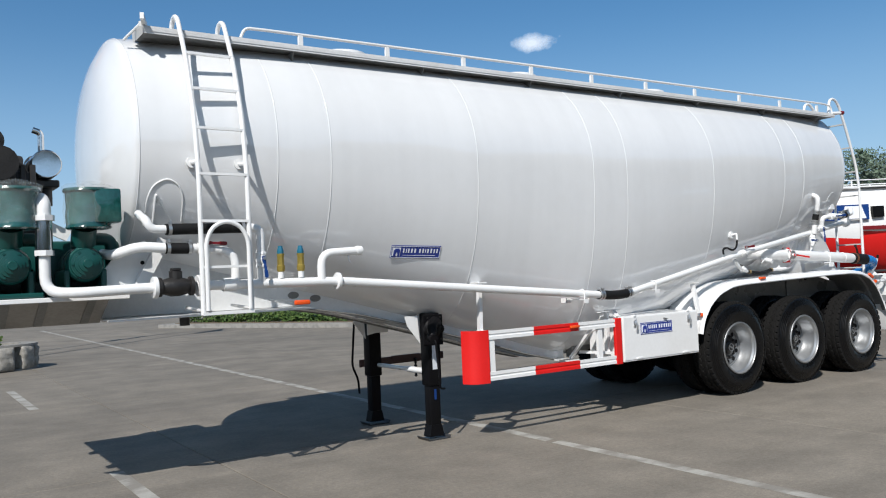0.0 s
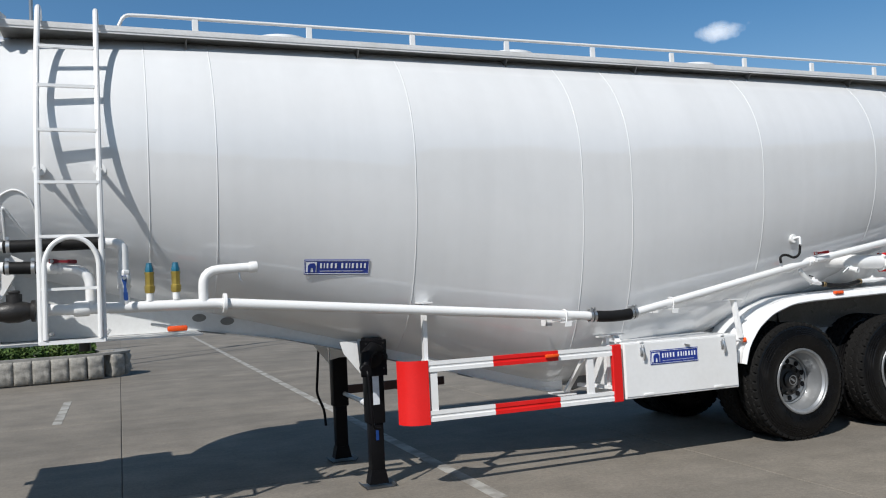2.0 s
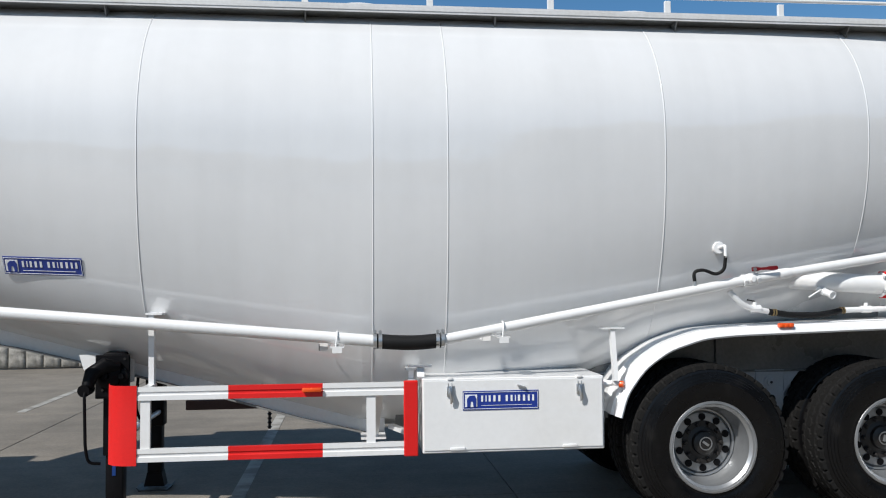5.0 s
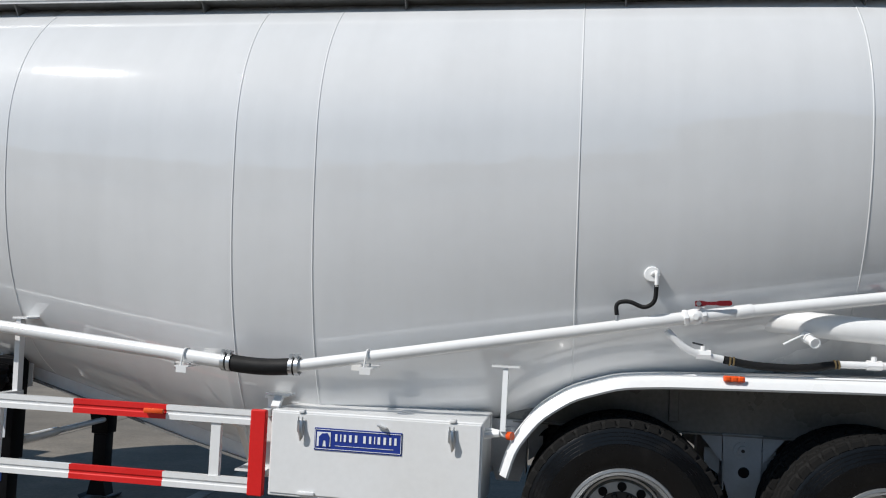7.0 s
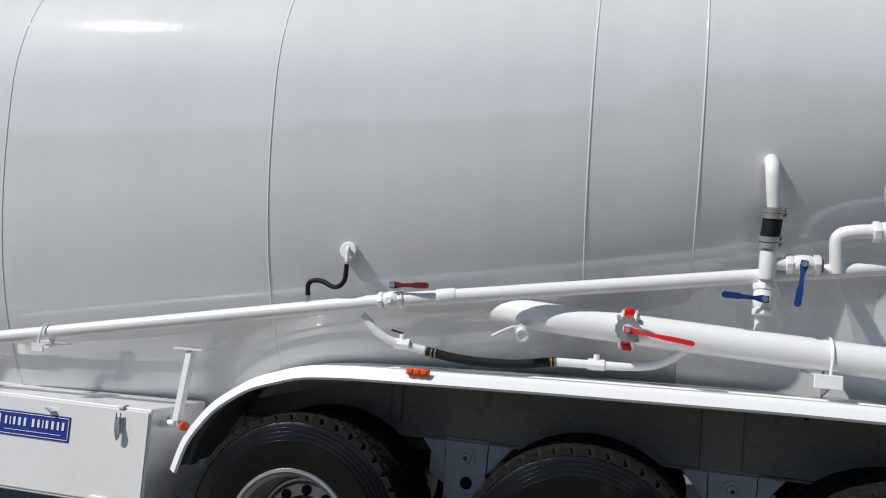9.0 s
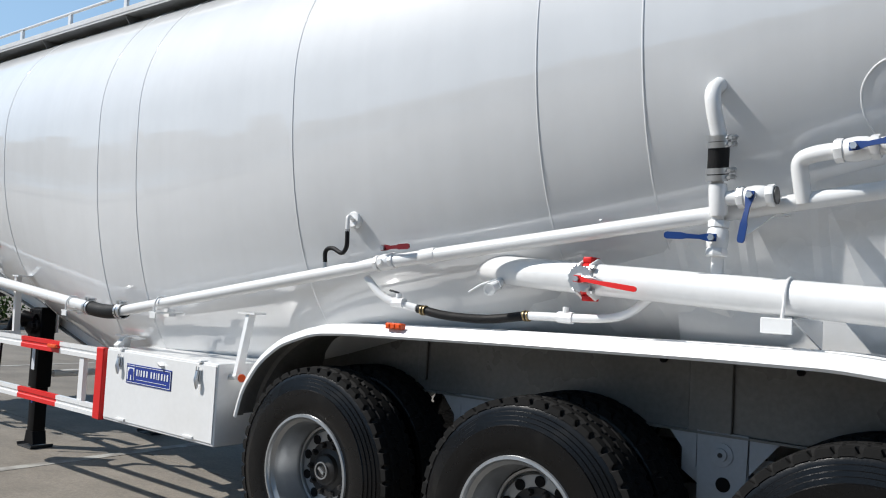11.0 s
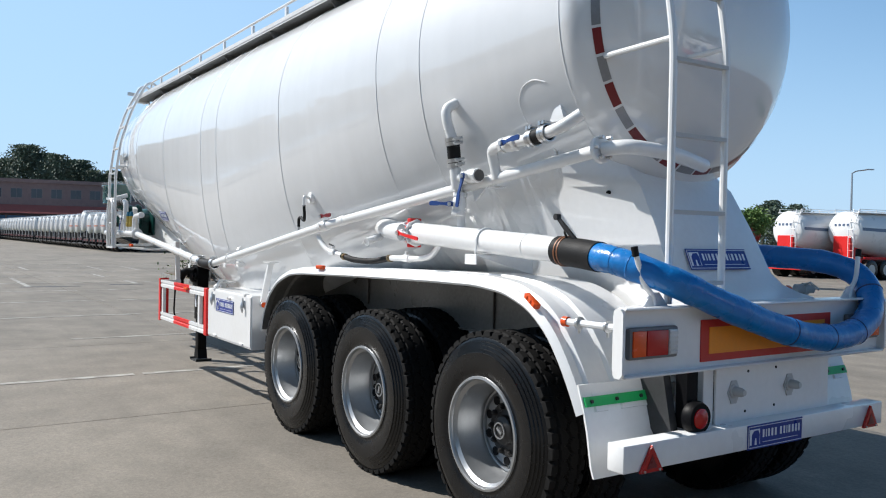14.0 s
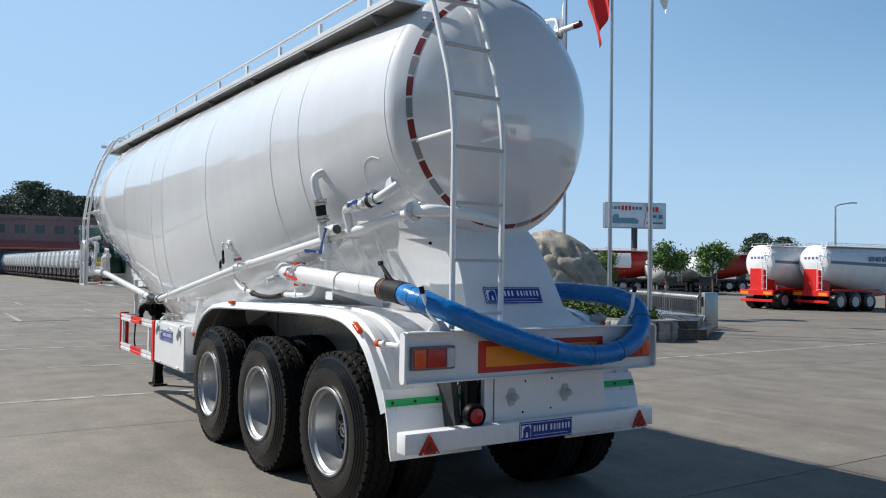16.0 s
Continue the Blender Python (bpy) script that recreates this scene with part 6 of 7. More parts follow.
def flagpole(at, cloth, seed, name_c, drop=0.0):
    p = thing("flagpole", f"tall steel flagpole with a limp {name_c} flag, standing beside the planter", "flagpole", "flagpoles in the planter", at)
    bm = bmesh.new()
    lathe(bm, (0, 0, 0), (0, 0, 1), [(0, 0.16), (0.04, 0.16), (0.05, 0.07), (5, 0.055), (11.2, 0.035), (11.25, 0.06), (11.35, 0.06), (11.4, 0.0)], 16)
    part("pole", bm, POLE, p)
    r = random.Random(seed)
    bm = bmesh.new()
    cols = []
    for i in range(12):
        u = i / 11
        row = []
        for j in range(16):
            w = j / 15
            fall = 1.3 * u + w * 1.5
            x = 0.05 + 0.75 * u * (1 - 0.45 * w) + 0.05 * math.sin(9 * u + 3 * w)
            y = 0.10 * math.sin(11 * u + seed + 2 * w)
            row.append(Vector((x, y, 11.1 - drop - fall * 0.95)))
        cols.append(row)
    rings(bm, [c + [q + Vector((0, 0.006, 0)) for q in c[::-1]] for c in cols])
    part("flag", bm, cloth, p, f"hanging {name_c} flag")
    return p


flagpole((-7.9, 13.7, 0.47), FLAGW, 2, "white", 0.0)
flagpole((-9.57, 13.80, 0.47), FLAGR, 5, "red", 0.4).matrix_basis = pose(-9.57, 13.80, 0.47, 0, 0, 200)
flagpole((-14.2, 16.1, 0.40), FLAGW, 8, "white", 0.0).matrix_basis = pose(-14.2, 16.1, 0.40, 0, 0, 190)

# folding steel gate behind the planter
gate = thing("folding_gate", "retracted stainless steel folding gate on the yard", "gate", at=(-8.55, 17.0, 0), turn=153)
bm = bmesh.new()
box(bm, -0.22, 0.06, -0.22, 0.22, 0.05, 1.16, 0.04, 2)
box(bm, -0.30, 0.14, -0.30, 0.30, 0.0, 0.06, 0.01, 1)
part("drive_head", bm, POLE, gate, "brushed steel drive head")
GATED = mat("grey steel tube", (0.20, 0.20, 0.21), 0.35, 0.8, 0.1, 3, 60)
bm = bmesh.new()
prism(bm, [(0.225, 0.45), (0.30, 0.25), (0.42, 0.03), (0.40, 0.03), (0.28, 0.25), (0.205, 0.45)], -0.25, 0.2, "x")
part("foot_shield", bm, CHROME, gate, "polished flared steel foot", 0)
bm = bmesh.new()
box(bm, -0.14, 0.0, 0.222, 0.23, 0.72, 1.02)
part("panel", bm, BLACK, gate, "", 0)
bm = bmesh.new()
tube(bm, [(0, -0.22, 0.45), (0, -0.22, 0.95), (0, -0.10, 1.10), (0, 0.10, 1.10), (0, 0.22, 0.95), (0, 0.22, 0.45)], 0.026, 8, 0.10, 3)
arch0 = part("gate_arch", bm, GATED, gate)
arch0.matrix_basis = pose(0.42, 0, 0)
bm = bmesh.new()
tube(bm, [(0, 0.22, 0.46), (0, 0.28, 0.28), (0, 0.40, 0.03)], 0.03, sq=(0.07, 0.015))
tube(bm, [(0, -0.22, 0.46), (0, -0.28, 0.28), (0, -0.40, 0.03)], 0.03, sq=(0.07, 0.015))
legs0 = part("gate_foot", bm, CHROME, gate, "polished flared gate foot", 0)
legs0.matrix_basis = pose(0.42, 0, 0)
for k in range(1, 56):
    piece("gate_arch", arch0, gate, pose(0.42 + 0.16 * k, 0, 0))
    piece("gate_foot", legs0, gate, pose(0.42 + 0.16 * k, 0, 0))
for z in (0.50, 0.92):
    bm = bmesh.new()
    for s in (-0.22, 0.22):
        tube(bm, [(0.3, s, z), (9.2, s, z)], 0.012, 6)
    part("cross_bar", bm, GATED, gate)


# ---- trees ----
def tree(name, label, at, height, crown_r, leaf, n, seed, group="", trunk_r=0.06):
    r = random.Random(seed)
    t = thing(name, label, "tree", group, at)
    bm = bmesh.new()
    th = height * 0.58
    rings(bm, [[Vector((math.cos(a) * rr + 0.04 * math.sin(z * 2 + seed), math.sin(a) * rr, z)) for a in np.linspace(0, 2 * math.pi, 8, endpoint=False)] for z, rr in ((0, trunk_r * 1.4), (0.2, trunk_r), (th, trunk_r * 0.75), (height * 0.75, trunk_r * 0.35))])
    tips = []
    for k in range(9):
        a = k * 2.4 + r.random()
        z0 = th * r.uniform(0.8, 1.25)
        q = Vector((math.cos(a) * crown_r * r.uniform(0.5, 0.9), math.sin(a) * crown_r * r.uniform(0.5, 0.9), min(height * 0.95, z0 + height * r.uniform(0.12, 0.4))))
        tube(bm, [(0, 0, z0), (q.x * 0.5, q.y * 0.5, (z0 + q.z) / 2 - 0.03), q], 0.02, 6, rs=[trunk_r * 0.4, trunk_r * 0.28, trunk_r * 0.1])
        tips += [q, q * 0.7 + Vector((0, 0, z0 * 0.3))]
    tips.append(Vector((0, 0, height * 0.93)))
    part("trunk", bm, BARK, t)
    bm = bmesh.new()

    def spot():
        q = r.choice(tips)
        k = crown_r * 0.17
        return q + Vector((r.gauss(0, k * 1.15), r.gauss(0, k * 1.15), r.gauss(0, k * 0.9)))
    global rnd
    keep, rnd = rnd, r
    leaves(bm, spot, n, max(0.035, height * 0.019))
    rnd = keep
    part("crown", bm, leaf, t, "", 0)
    return t

# ---- compressor set on the trailer's front deck ----
comp = thing("compressor_set", "teal compressor pair with black diesel engine on a trailer deck", "compressor", at=(0, 0, 0.035))
bm = bmesh.new()
box(bm, -8.2, -7.15, -0.98, 0.98, 1.525, 1.56, 0.004, 1)
deck = part("front_deck", bm, WHITE, trailer, "white steel deck carrying the compressor")
bm = bmesh.new()
prism(bm, [(-0.97, 1.525), (-0.60, 1.34), (-0.58, 1.34), (-0.95, 1.525)], -8.2, -7.30, "x")
part("deck_skirt", bm, DECKS, deck, "", 0)
for x in (-8.0, -7.75, -7.42):
    bm = bmesh.new()
    prism(bm, [(-0.985, 1.525), (-0.63, 1.345), (-0.60, 1.345), (-0.955, 1.525)], x - 0.03, x + 0.03, "x")
    part("deck_rib", bm, UNDER, deck, "", 0)
bm = bmesh.new()
prism(bm, [(-7.32, 1.56), (-7.32, 1.72), (-7.18, 1.90), (-6.98, 1.98), (-6.90, 1.85), (-6.80, 1.56)], -0.80, -0.77)
prism(bm, [(-7.12, 1.56), (-7.02, 1.56), (-6.80, 1.96), (-6.88, 2.0)], -0.86, -0.80)
cheek = part("front_gusset", bm, WHITE, trailer, "white gusset plates under the tank front")
bm = bmesh.new()
cyl(bm, (-7.02, -0.862, 1.80), (-7.02, -0.858, 1.80), 0.016)
part("bolt_hole", bm, BLACK, cheek)


def pump(x):
    bm = bmesh.new()
    lathe(bm, (x, -0.93, 1.80), (0, 1, 0), [(0, 0.12), (0.02, 0.135), (0.10, 0.135), (0.11, 0.12), (0.18, 0.12), (0.19, 0.135), (0.27, 0.135), (0.28, 0.12), (0.48, 0.12)], 26)
    box(bm, x - 0.21, x + 0.21, -0.95, -0.40, 1.56, 1.60, 0.01, 1)
    for q in (-0.13, 0.13):
        box(bm, x + q - 0.02, x + q + 0.02, -0.92, -0.50, 1.58, 1.76, 0.008, 1)
    box(bm, x - 0.05, x + 0.05, -0.92, -0.60, 1.92, 2.0, 0.02, 1)
    p = part("pump_body", bm, TEAL, comp, "teal cast compressor body")
    bm = bmesh.new()
    lathe(bm, (x, -0.93, 1.80), (0, -1, 0), [(0, 0.11), (0.025, 0.11), (0.03, 0.085), (0.05, 0.085), (0.055, 0.06), (0.075, 0.06), (0.08, 0.035), (0.10, 0.03), (0.10, 0.0)], 28)
    part("end_cover", bm, TEAL, p)
    bm = bmesh.new()
    cyl(bm, (x, -0.85, 1.96), (x, -0.92, 2.08), 0.09, n=18)
    tube(bm, [(x + 0.1, -0.68, 2.0), (x + 0.24, -0.68, 2.0), (x + 0.24, -0.68, 1.68)], 0.05, 12, 0.12)
    part("intake_neck", bm, TEAL, p)
    bm = bmesh.new()
    lathe(bm, (x + 0.03, -0.93, 2.06), (0, 0, 1), [(0, 0.15), (0.012, 0.165), (0.03, 0.157), (0.10, 0.162), (0.17, 0.156), (0.27, 0.160), (0.285, 0.178), (0.305, 0.170), (0.315, 0.0)], 30)
    if x > -7.6:
        box(bm, x + 0.04, x + 0.235, -1.10, -0.82, 2.10, 2.36, 0.02, 2)
    drum = part("air_filter", bm, TEALF, p, "teal air filter drum wrapped in clear film")
    bm = bmesh.new()
    fl = []
    for z, r in ((2.10, 0.166), (2.20, 0.176), (2.30, 0.170), (2.385, 0.188), (2.405, 0.150), (2.40, 0.03)):
        fl.append([Vector((x + 0.03 + math.cos(q) * (r + 0.006 * math.sin(7 * q + 9 * z)), -0.93 + math.sin(q) * (r + 0.006 * math.sin(5 * q - 11 * z)), z + 0.008 * math.sin(3 * q))) for q in np.linspace(0, 2 * math.pi, 40, endpoint=False)])
    rings(bm, fl, cap=False)
    part("film_wrap", bm, FILM, drum, "crinkled clear plastic film")
    for k in range(6):
        bm = bmesh.new()
        a = k / 6 * 2 * math.pi
        c = Vector((x + 0.098 * math.cos(a), -0.954, 1.80 + 0.098 * math.sin(a)))
        cyl(bm, c, c + Vector((0, -0.012, 0)), 0.011, n=6)
        part("bolt", bm, TEAL, p)
    return p


for x in (-7.95, -7.45):
    pump(x)
bm = bmesh.new()
box(bm, -8.20, -7.10, -0.48, -0.30, 1.56, 2.0, 0.03, 2)
part("gear_case", bm, TEAL, comp)
bm = bmesh.new()
cyl(bm, (-7.74, -1.0, 1.90), (-7.74, -1.0, 2.13), 0.058, n=24)
part("chrome_sleeve", bm, CHROME, comp, "polished steel pipe sleeve")
for z, r in ((1.885, 0.066), (2.14, 0.075)):
    bm = bmesh.new()
    lathe(bm, (-7.74, -1.0, z - 0.02), (0, 0, 1), [(0, r), (0.04, r)], 8)
    part("pipe_nut", bm, WHITE, comp)
bm = bmesh.new()
tube(bm, [(-7.74, -1.0, 2.14), (-7.74, -1.0, 2.24), (-7.74, -0.90, 2.29), (-7.74, -0.70, 2.28)], 0.052, 14, 0.07)
part("outlet_elbow", bm, WHITE, comp)
bm = bmesh.new()
box(bm, -8.18, -7.62, -0.20, 0.55, 1.56, 2.35, 0.04, 2)
box(bm, -8.12, -7.72, -0.12, 0.45, 2.35, 2.60, 0.06, 2)
for k in range(5):
    box(bm, -8.12 + 0.10 * k, -8.05 + 0.10 * k, -0.16, 0.1, 2.5, 2.72, 0.03, 2)
cyl(bm, (-8.05, -0.25, 2.62), (-8.05, 0.15, 2.62), 0.15, n=20)
cyl(bm, (-7.96, -0.55, 2.60), (-7.96, 0.0, 2.66), 0.13, n=18)
lathe(bm, (-8.02, -0.50, 2.78), (0, 1, 0), [(0, 0.05), (0.02, 0.10), (0.14, 0.10), (0.16, 0.07), (0.4, 0.07)], 18)
box(bm, -7.98, -7.70, -0.46, -0.12, 2.36, 2.55, 0.03, 2)
for q in range(4):
    box(bm, -7.96 + 0.07 * q, -7.92 + 0.07 * q, -0.49, -0.45, 2.38, 2.60, 0.006, 1)
tube(bm, [(-7.95, -0.5, 2.56), (-7.84, -0.5, 2.62), (-7.78, -0.44, 2.56), (-7.76, -0.4, 2.40)], 0.022, 8, 0.05)
part("engine_block", bm, IRON, comp, "black diesel engine block")
bm = bmesh.new()
lathe(bm, (-7.62, -0.42, 2.62), (0, 1, 0), [(0, 0.0), (0.001, 0.095), (0.0, 0.105), (0.015, 0.115), (0.40, 0.115), (0.42, 0.09)], 28)
part("muffler", bm, CHROME, comp, "silver exhaust muffler drum")
bm = bmesh.new()
tube(bm, [(-7.63, -0.22, 2.72), (-7.63, -0.22, 2.90), (-7.69, -0.22, 2.92)], 0.026, 12, 0.03)
part("exhaust_pipe", bm, CHROME, comp, "bent exhaust pipe")
bm = bmesh.new()
box(bm, -7.70, -7.52, -0.36, -0.1, 2.44, 2.50, 0.01, 1)
cyl(bm, (-7.61, -0.25, 2.30), (-7.61, -0.25, 2.46), 0.05)
part("muffler_bracket", bm, IRON, comp)
bm = bmesh.new()
tube(bm, [(-8.0, -0.26, 2.32), (-7.45, -0.26, 2.05)], 0.03, sq=(0.05, 0.09))
part("belt_guard", bm, WHITE, comp)


# ---- other tankers parked in the yard ----
def far_tanker(name, label, group, belly, stripe, leg, length=9.0, split=1.95):
    """A simpler bulk tanker, its rear end at x = 0 and its body along +x."""
    t = thing(name, label, "trailer", group)
    tab = [(0.25, 1.0, 3.55, 2.55, 1.55), (length * 0.5, 1.2, 3.55, 2.40, 0.75), (length * 0.56, 1.2, 3.55, 2.40, 0.75), (length, 1.0, 3.55, 2.55, 1.55)]
    nn = 40

    def sec(x, g=0.0):
        w, top, zc, bot = lerp_table(tab, x)
        o = []
        for i in range(nn):
            a = 2 * math.pi * i / nn
            c, s = math.cos(a), math.sin(a)
            o.append(Vector((x, (w + g) * c, zc + ((top - zc) if s > 0 else (zc - bot)) * s + (g * s))))
        return o
    bm = bmesh.new()
    xs = np.linspace(0.25, length, 15)
    m0, m1 = Vector((0.25, 0, 2.55)), Vector((length, 0, 2.55))
    loops = [[m0 + (p - m0) * r + Vector((-d, 0, 0)) for p in sec(0.25)] for r, d in ((0.02, 0.26), (0.5, 0.22), (0.85, 0.13), (0.97, 0.05))]
    loops += [sec(x) for x in xs]
    loops += [[m1 + (p - m1) * r + Vector((d, 0, 0)) for p in sec(length)] for r, d in ((0.97, 0.05), (0.85, 0.13), (0.5, 0.22), (0.02, 0.26))]
    vl = rings(bm, loops)
    for f in bm.faces:
        f.material_index = 1 if f.calc_center_median().z < split else 0
    part("tank", bm, [WHITE, belly], t, "white tank", 60)
    if stripe:
        bm = bmesh.new()
        rings(bm, [[p for p in sec(x, 0.006)][nn // 2 - 1:nn // 2 + 1] for x in xs], closed=False, cap=False)
        rings(bm, [[p for p in sec(x, 0.006)][0:2] for x in xs], closed=False, cap=False)
        part("stripe", bm, stripe, t, "", 0)
    bm = bmesh.new()
    box(bm, 0.0, length - 0.6, -0.5, 0.5, 0.85, 1.10, 0.01, 1)
    part("chassis", bm, leg, t)
    bm = bmesh.new()
    box(bm, -0.02 if leg is RED else 0.3, 0.85, -0.50, 0.50, 1.05, 2.25, 0.02, 1)
    part("pedestal", bm, leg, t)
    bm = bmesh.new()
    box(bm, -0.10, 0.02, -1.15, 1.15, 0.78, 1.08, 0.01, 1)
    part("rear_beam", bm, leg, t)
    bm = bmesh.new()
    box(bm, -0.08, 0.0, -1.1, 1.1, 0.42, 0.56, 0.01, 1)
    part("bumper", bm, leg, t)
    for s in (-1, 1):
        bm = bmesh.new()
        box(bm, -0.115, -0.10, s * 0.8 - 0.28, s * 0.8 + 0.28, 0.82, 0.98, 0.004, 1)
        part("tail_lamp", bm, ORANGE if leg is RED else TAPER, t, "orange tail lamp" if leg is RED else "dark red tail lamp")
        bm = bmesh.new()
        box(bm, 0.2, 4.0, s * 1.15 - 0.04, s * 1.15 + 0.04, 1.12, 1.18, 0.01, 1)
        part("mudguard", bm, leg, t)
        for k in range(3):
            bm = bmesh.new()
            y0 = s * 1.15
            lathe(bm, (0.85 + 1.2 * k, y0, 0.52), (0, -s, 0), [(0.0, 0.28), (0.0, 0.46), (0.03, 0.52), (0.55, 0.52), (0.58, 0.3)], 24)
            w = part("wheel", bm, RUBBER, t)
            bm = bmesh.new()
            lathe(bm, (0.85 + 1.2 * k, y0 + s * 0.004, 0.52), (0, -s, 0), [(0, 0.28), (0.02, 0.25), (0.10, 0.2), (0.10, 0.0)], 20)
            part("rim", bm, RIMS, w)
        bm = bmesh.new()
        box(bm, length - 2.7, length - 2.55, s * 0.7 - 0.07, s * 0.7 + 0.07, 0.0, 1.3, 0.01, 1)
        part("landing_leg", bm, leg if leg is not RED else RED, t)
    for z in (1.15, 1.5, 1.85, 2.2, 2.6, 3.0, 3.4):
        bm = bmesh.new()
        xx = -0.12 if z < 2.7 else -0.12 + (z - 2.6) * 0.4
        tube(bm, [(xx, -0.75, z), (xx, -0.45, z)], 0.018, 6)
        part("ladder_rung", bm, leg if z < 2.1 else WHITE, t)
    for y in (-0.75, -0.45):
        bm = bmesh.new()
        tube(bm, [(-0.12, y, 1.08), (-0.12, y, 2.6), (0.2, y, 3.4), (0.3, y, 3.65)], 0.02, 6)
        part("ladder_rail", bm, WHITE, t)
    bm = bmesh.new()
    box(bm, 0.3, length - 0.1, -0.75, 0.75, 3.46, 3.50, 0.005, 1)
    part("walkway", bm, WHITE, t)
    for s in (-1, 1):
        bm = bmesh.new()
        tube(bm, [(0.35, s * 0.72, 3.66), (length - 0.2, s * 0.72, 3.66)], 0.016, 6)
        part("hand_rail", bm, WHITE, t)
        for k in range(8):
            bm = bmesh.new()
            xx = 0.4 + (length - 0.7) * k / 7
            box(bm, xx - 0.02, xx + 0.02, s * 0.72 - 0.01, s * 0.72 + 0.01, 3.5, 3.65)
            part("rail_post", bm, WHITE, t, "", 0)
    return t


BLUEGREY = mat("blue grey stripe", (0.10, 0.14, 0.22), 0.4)
ORNG = mat("orange stripe", (0.65, 0.13, 0.03), 0.4)
CREAM = mat("pale tank paint", (0.66, 0.68, 0.62), 0.4, 0, 0.05)

red_leg = far_tanker("red_white_tanker", "white bulk tanker on a bright red chassis parked in the yard", "red and white tankers", WHITE, BLUEGREY, RED, 10.0)
red_leg.matrix_basis = pose(-15.47, 33.17, 0, 0, 0, 84)
red_leg.scale = (0.9, 0.9, 0.9)
r2 = copy_thing(red_leg, pose(-17.54, 31.83, 0, 0, 0, 84))
for k in range(4):
    bm = bmesh.new()
    y = 0.40 - 0.24 * k
    x = float(np.interp(math.hypot(y, 0.30), [0, 0.5, 0.85], [-0.01, 0.03, 0.12]))
    box(bm, x - 0.022, x + 0.05, y - 0.06, y + 0.06, 2.78, 2.90)
    bar_ = part("lettering_bar", bm, BLUEGREY, red_leg, "", 0)
    twin = new("lettering_bar", bar_.data)
    twin.parent = r2
for k in range(7):
    bm = bmesh.new()
    box(bm, 3.2 + 0.55 * k, 3.55 + 0.55 * k, -1.19, -1.12, 2.72, 2.98)
    bar_ = part("lettering_bar", bm, BLUEGREY, red_leg, "", 0)
    twin = new("lettering_bar", bar_.data)
    twin.parent = r2

red_belly = far_tanker("red_belly_tanker", "white bulk tanker with a red belly parked in the yard", "", RED, None, DARK, 9.5, 2.16)
red_belly.matrix_basis = pose(12.0, 7.5, 0, 0, 0, -34)
red_belly.scale = (1.03, 1.03, 1.03)
red_far = far_tanker("red_tanker", "dark red bulk tanker with a large white side panel", "red tankers far off", mat("dark red tank paint", (0.30, 0.012, 0.010), 0.4), None, DARK, 9.5, 3.7)
bm = bmesh.new()
for side_ in (-1, 1):
    arc = [(1.0, 2.05), (1.10, 2.5), (1.06, 2.9), (0.86, 3.28)] if side_ > 0 else [(-1.0, 2.05), (-1.10, 2.5), (-1.06, 2.9), (-0.86, 3.28)]
    rings(bm, [[Vector((x, y * k, z)) for y, z in arc] for x, k in ((2.6, 1.10), (4.6, 1.145), (6.2, 1.145), (8.2, 1.08))], closed=False, cap=False)
part("side_panel", bm, WHITE, red_far, "white painted side panel", 40)
red_far.matrix_basis = pose(-41.7, 51.5, 0, 0, 0, -123.2)
red_far.scale = (1.03, 1.03, 1.03)
copy_thing(red_far, pose(-42.5, 64.8, 0, 0, 0, -123.2))
# blue panel and lettering on the near one
side = red_belly
bm = bmesh.new()
box(bm, 1.6, 3.1, -1.205, -1.10, 2.55, 2.96)
part("blue_panel", bm, BLUEV, side, "", 0)
bm = bmesh.new()
prism(bm, [(2.35, 2.58), (3.02, 2.58), (2.90, 2.92), (2.45, 2.92)], -1.213, -1.206)
part("emblem", bm, SIGNW, side, "", 0)
for k in range(5):
    bm = bmesh.new()
    box(bm, 3.2 + 0.42 * k, 3.5 + 0.42 * k, -1.225, -1.10, 2.60, 2.90)
    part("lettering_bar", bm, BLACK, side, "", 0)
bm = bmesh.new()
box(bm, 2.9, 4.9, -1.225, -1.10, 2.27, 2.37)
part("lettering_bar", bm, TAPER, side, "", 0)

# dark frame parts also stand for the shadow under the row
white_far = far_tanker("white_tanker", "white bulk tanker parked in a long row", "row of white tankers", CREAM, None, DARK, 9.0)
row_size = Matrix.Diagonal((0.92, 0.92, 0.92, 1))
white_far.matrix_basis = pose(-71.9, 9.6, 0, 0, 0, 90) @ row_size
for k in range(-4, 24):
    if k == 0:
        continue
    row_one = copy_thing(white_far, pose(-71.9 - 2.72 * k - (1.5 if k > 9 else 0), 9.6 - 0.03 * k, 0, 0, 0, 90) @ row_size)
    if k < 3:
        bm = bmesh.new()
        rings(bm, [[Vector((float(np.interp(abs(y), [0, 0.5, 0.85, 0.97], [-0.01, 0.03, 0.12, 0.20])) - q, y, z)) for q, z in ((0.012, 2.30), (0.012, 2.38), (-0.02, 2.38), (-0.02, 2.30))] for y in np.linspace(-0.93, 0.93, 9)])
        part("dish_stripe", bm, ORNG, row_one, "", 0)
for p in (pose(-36.9, 47.8, 0, 0, 0, 146), pose(-35.4, 50.2, 0, 0, 0, 148)):
    copy_thing(white_far, p)

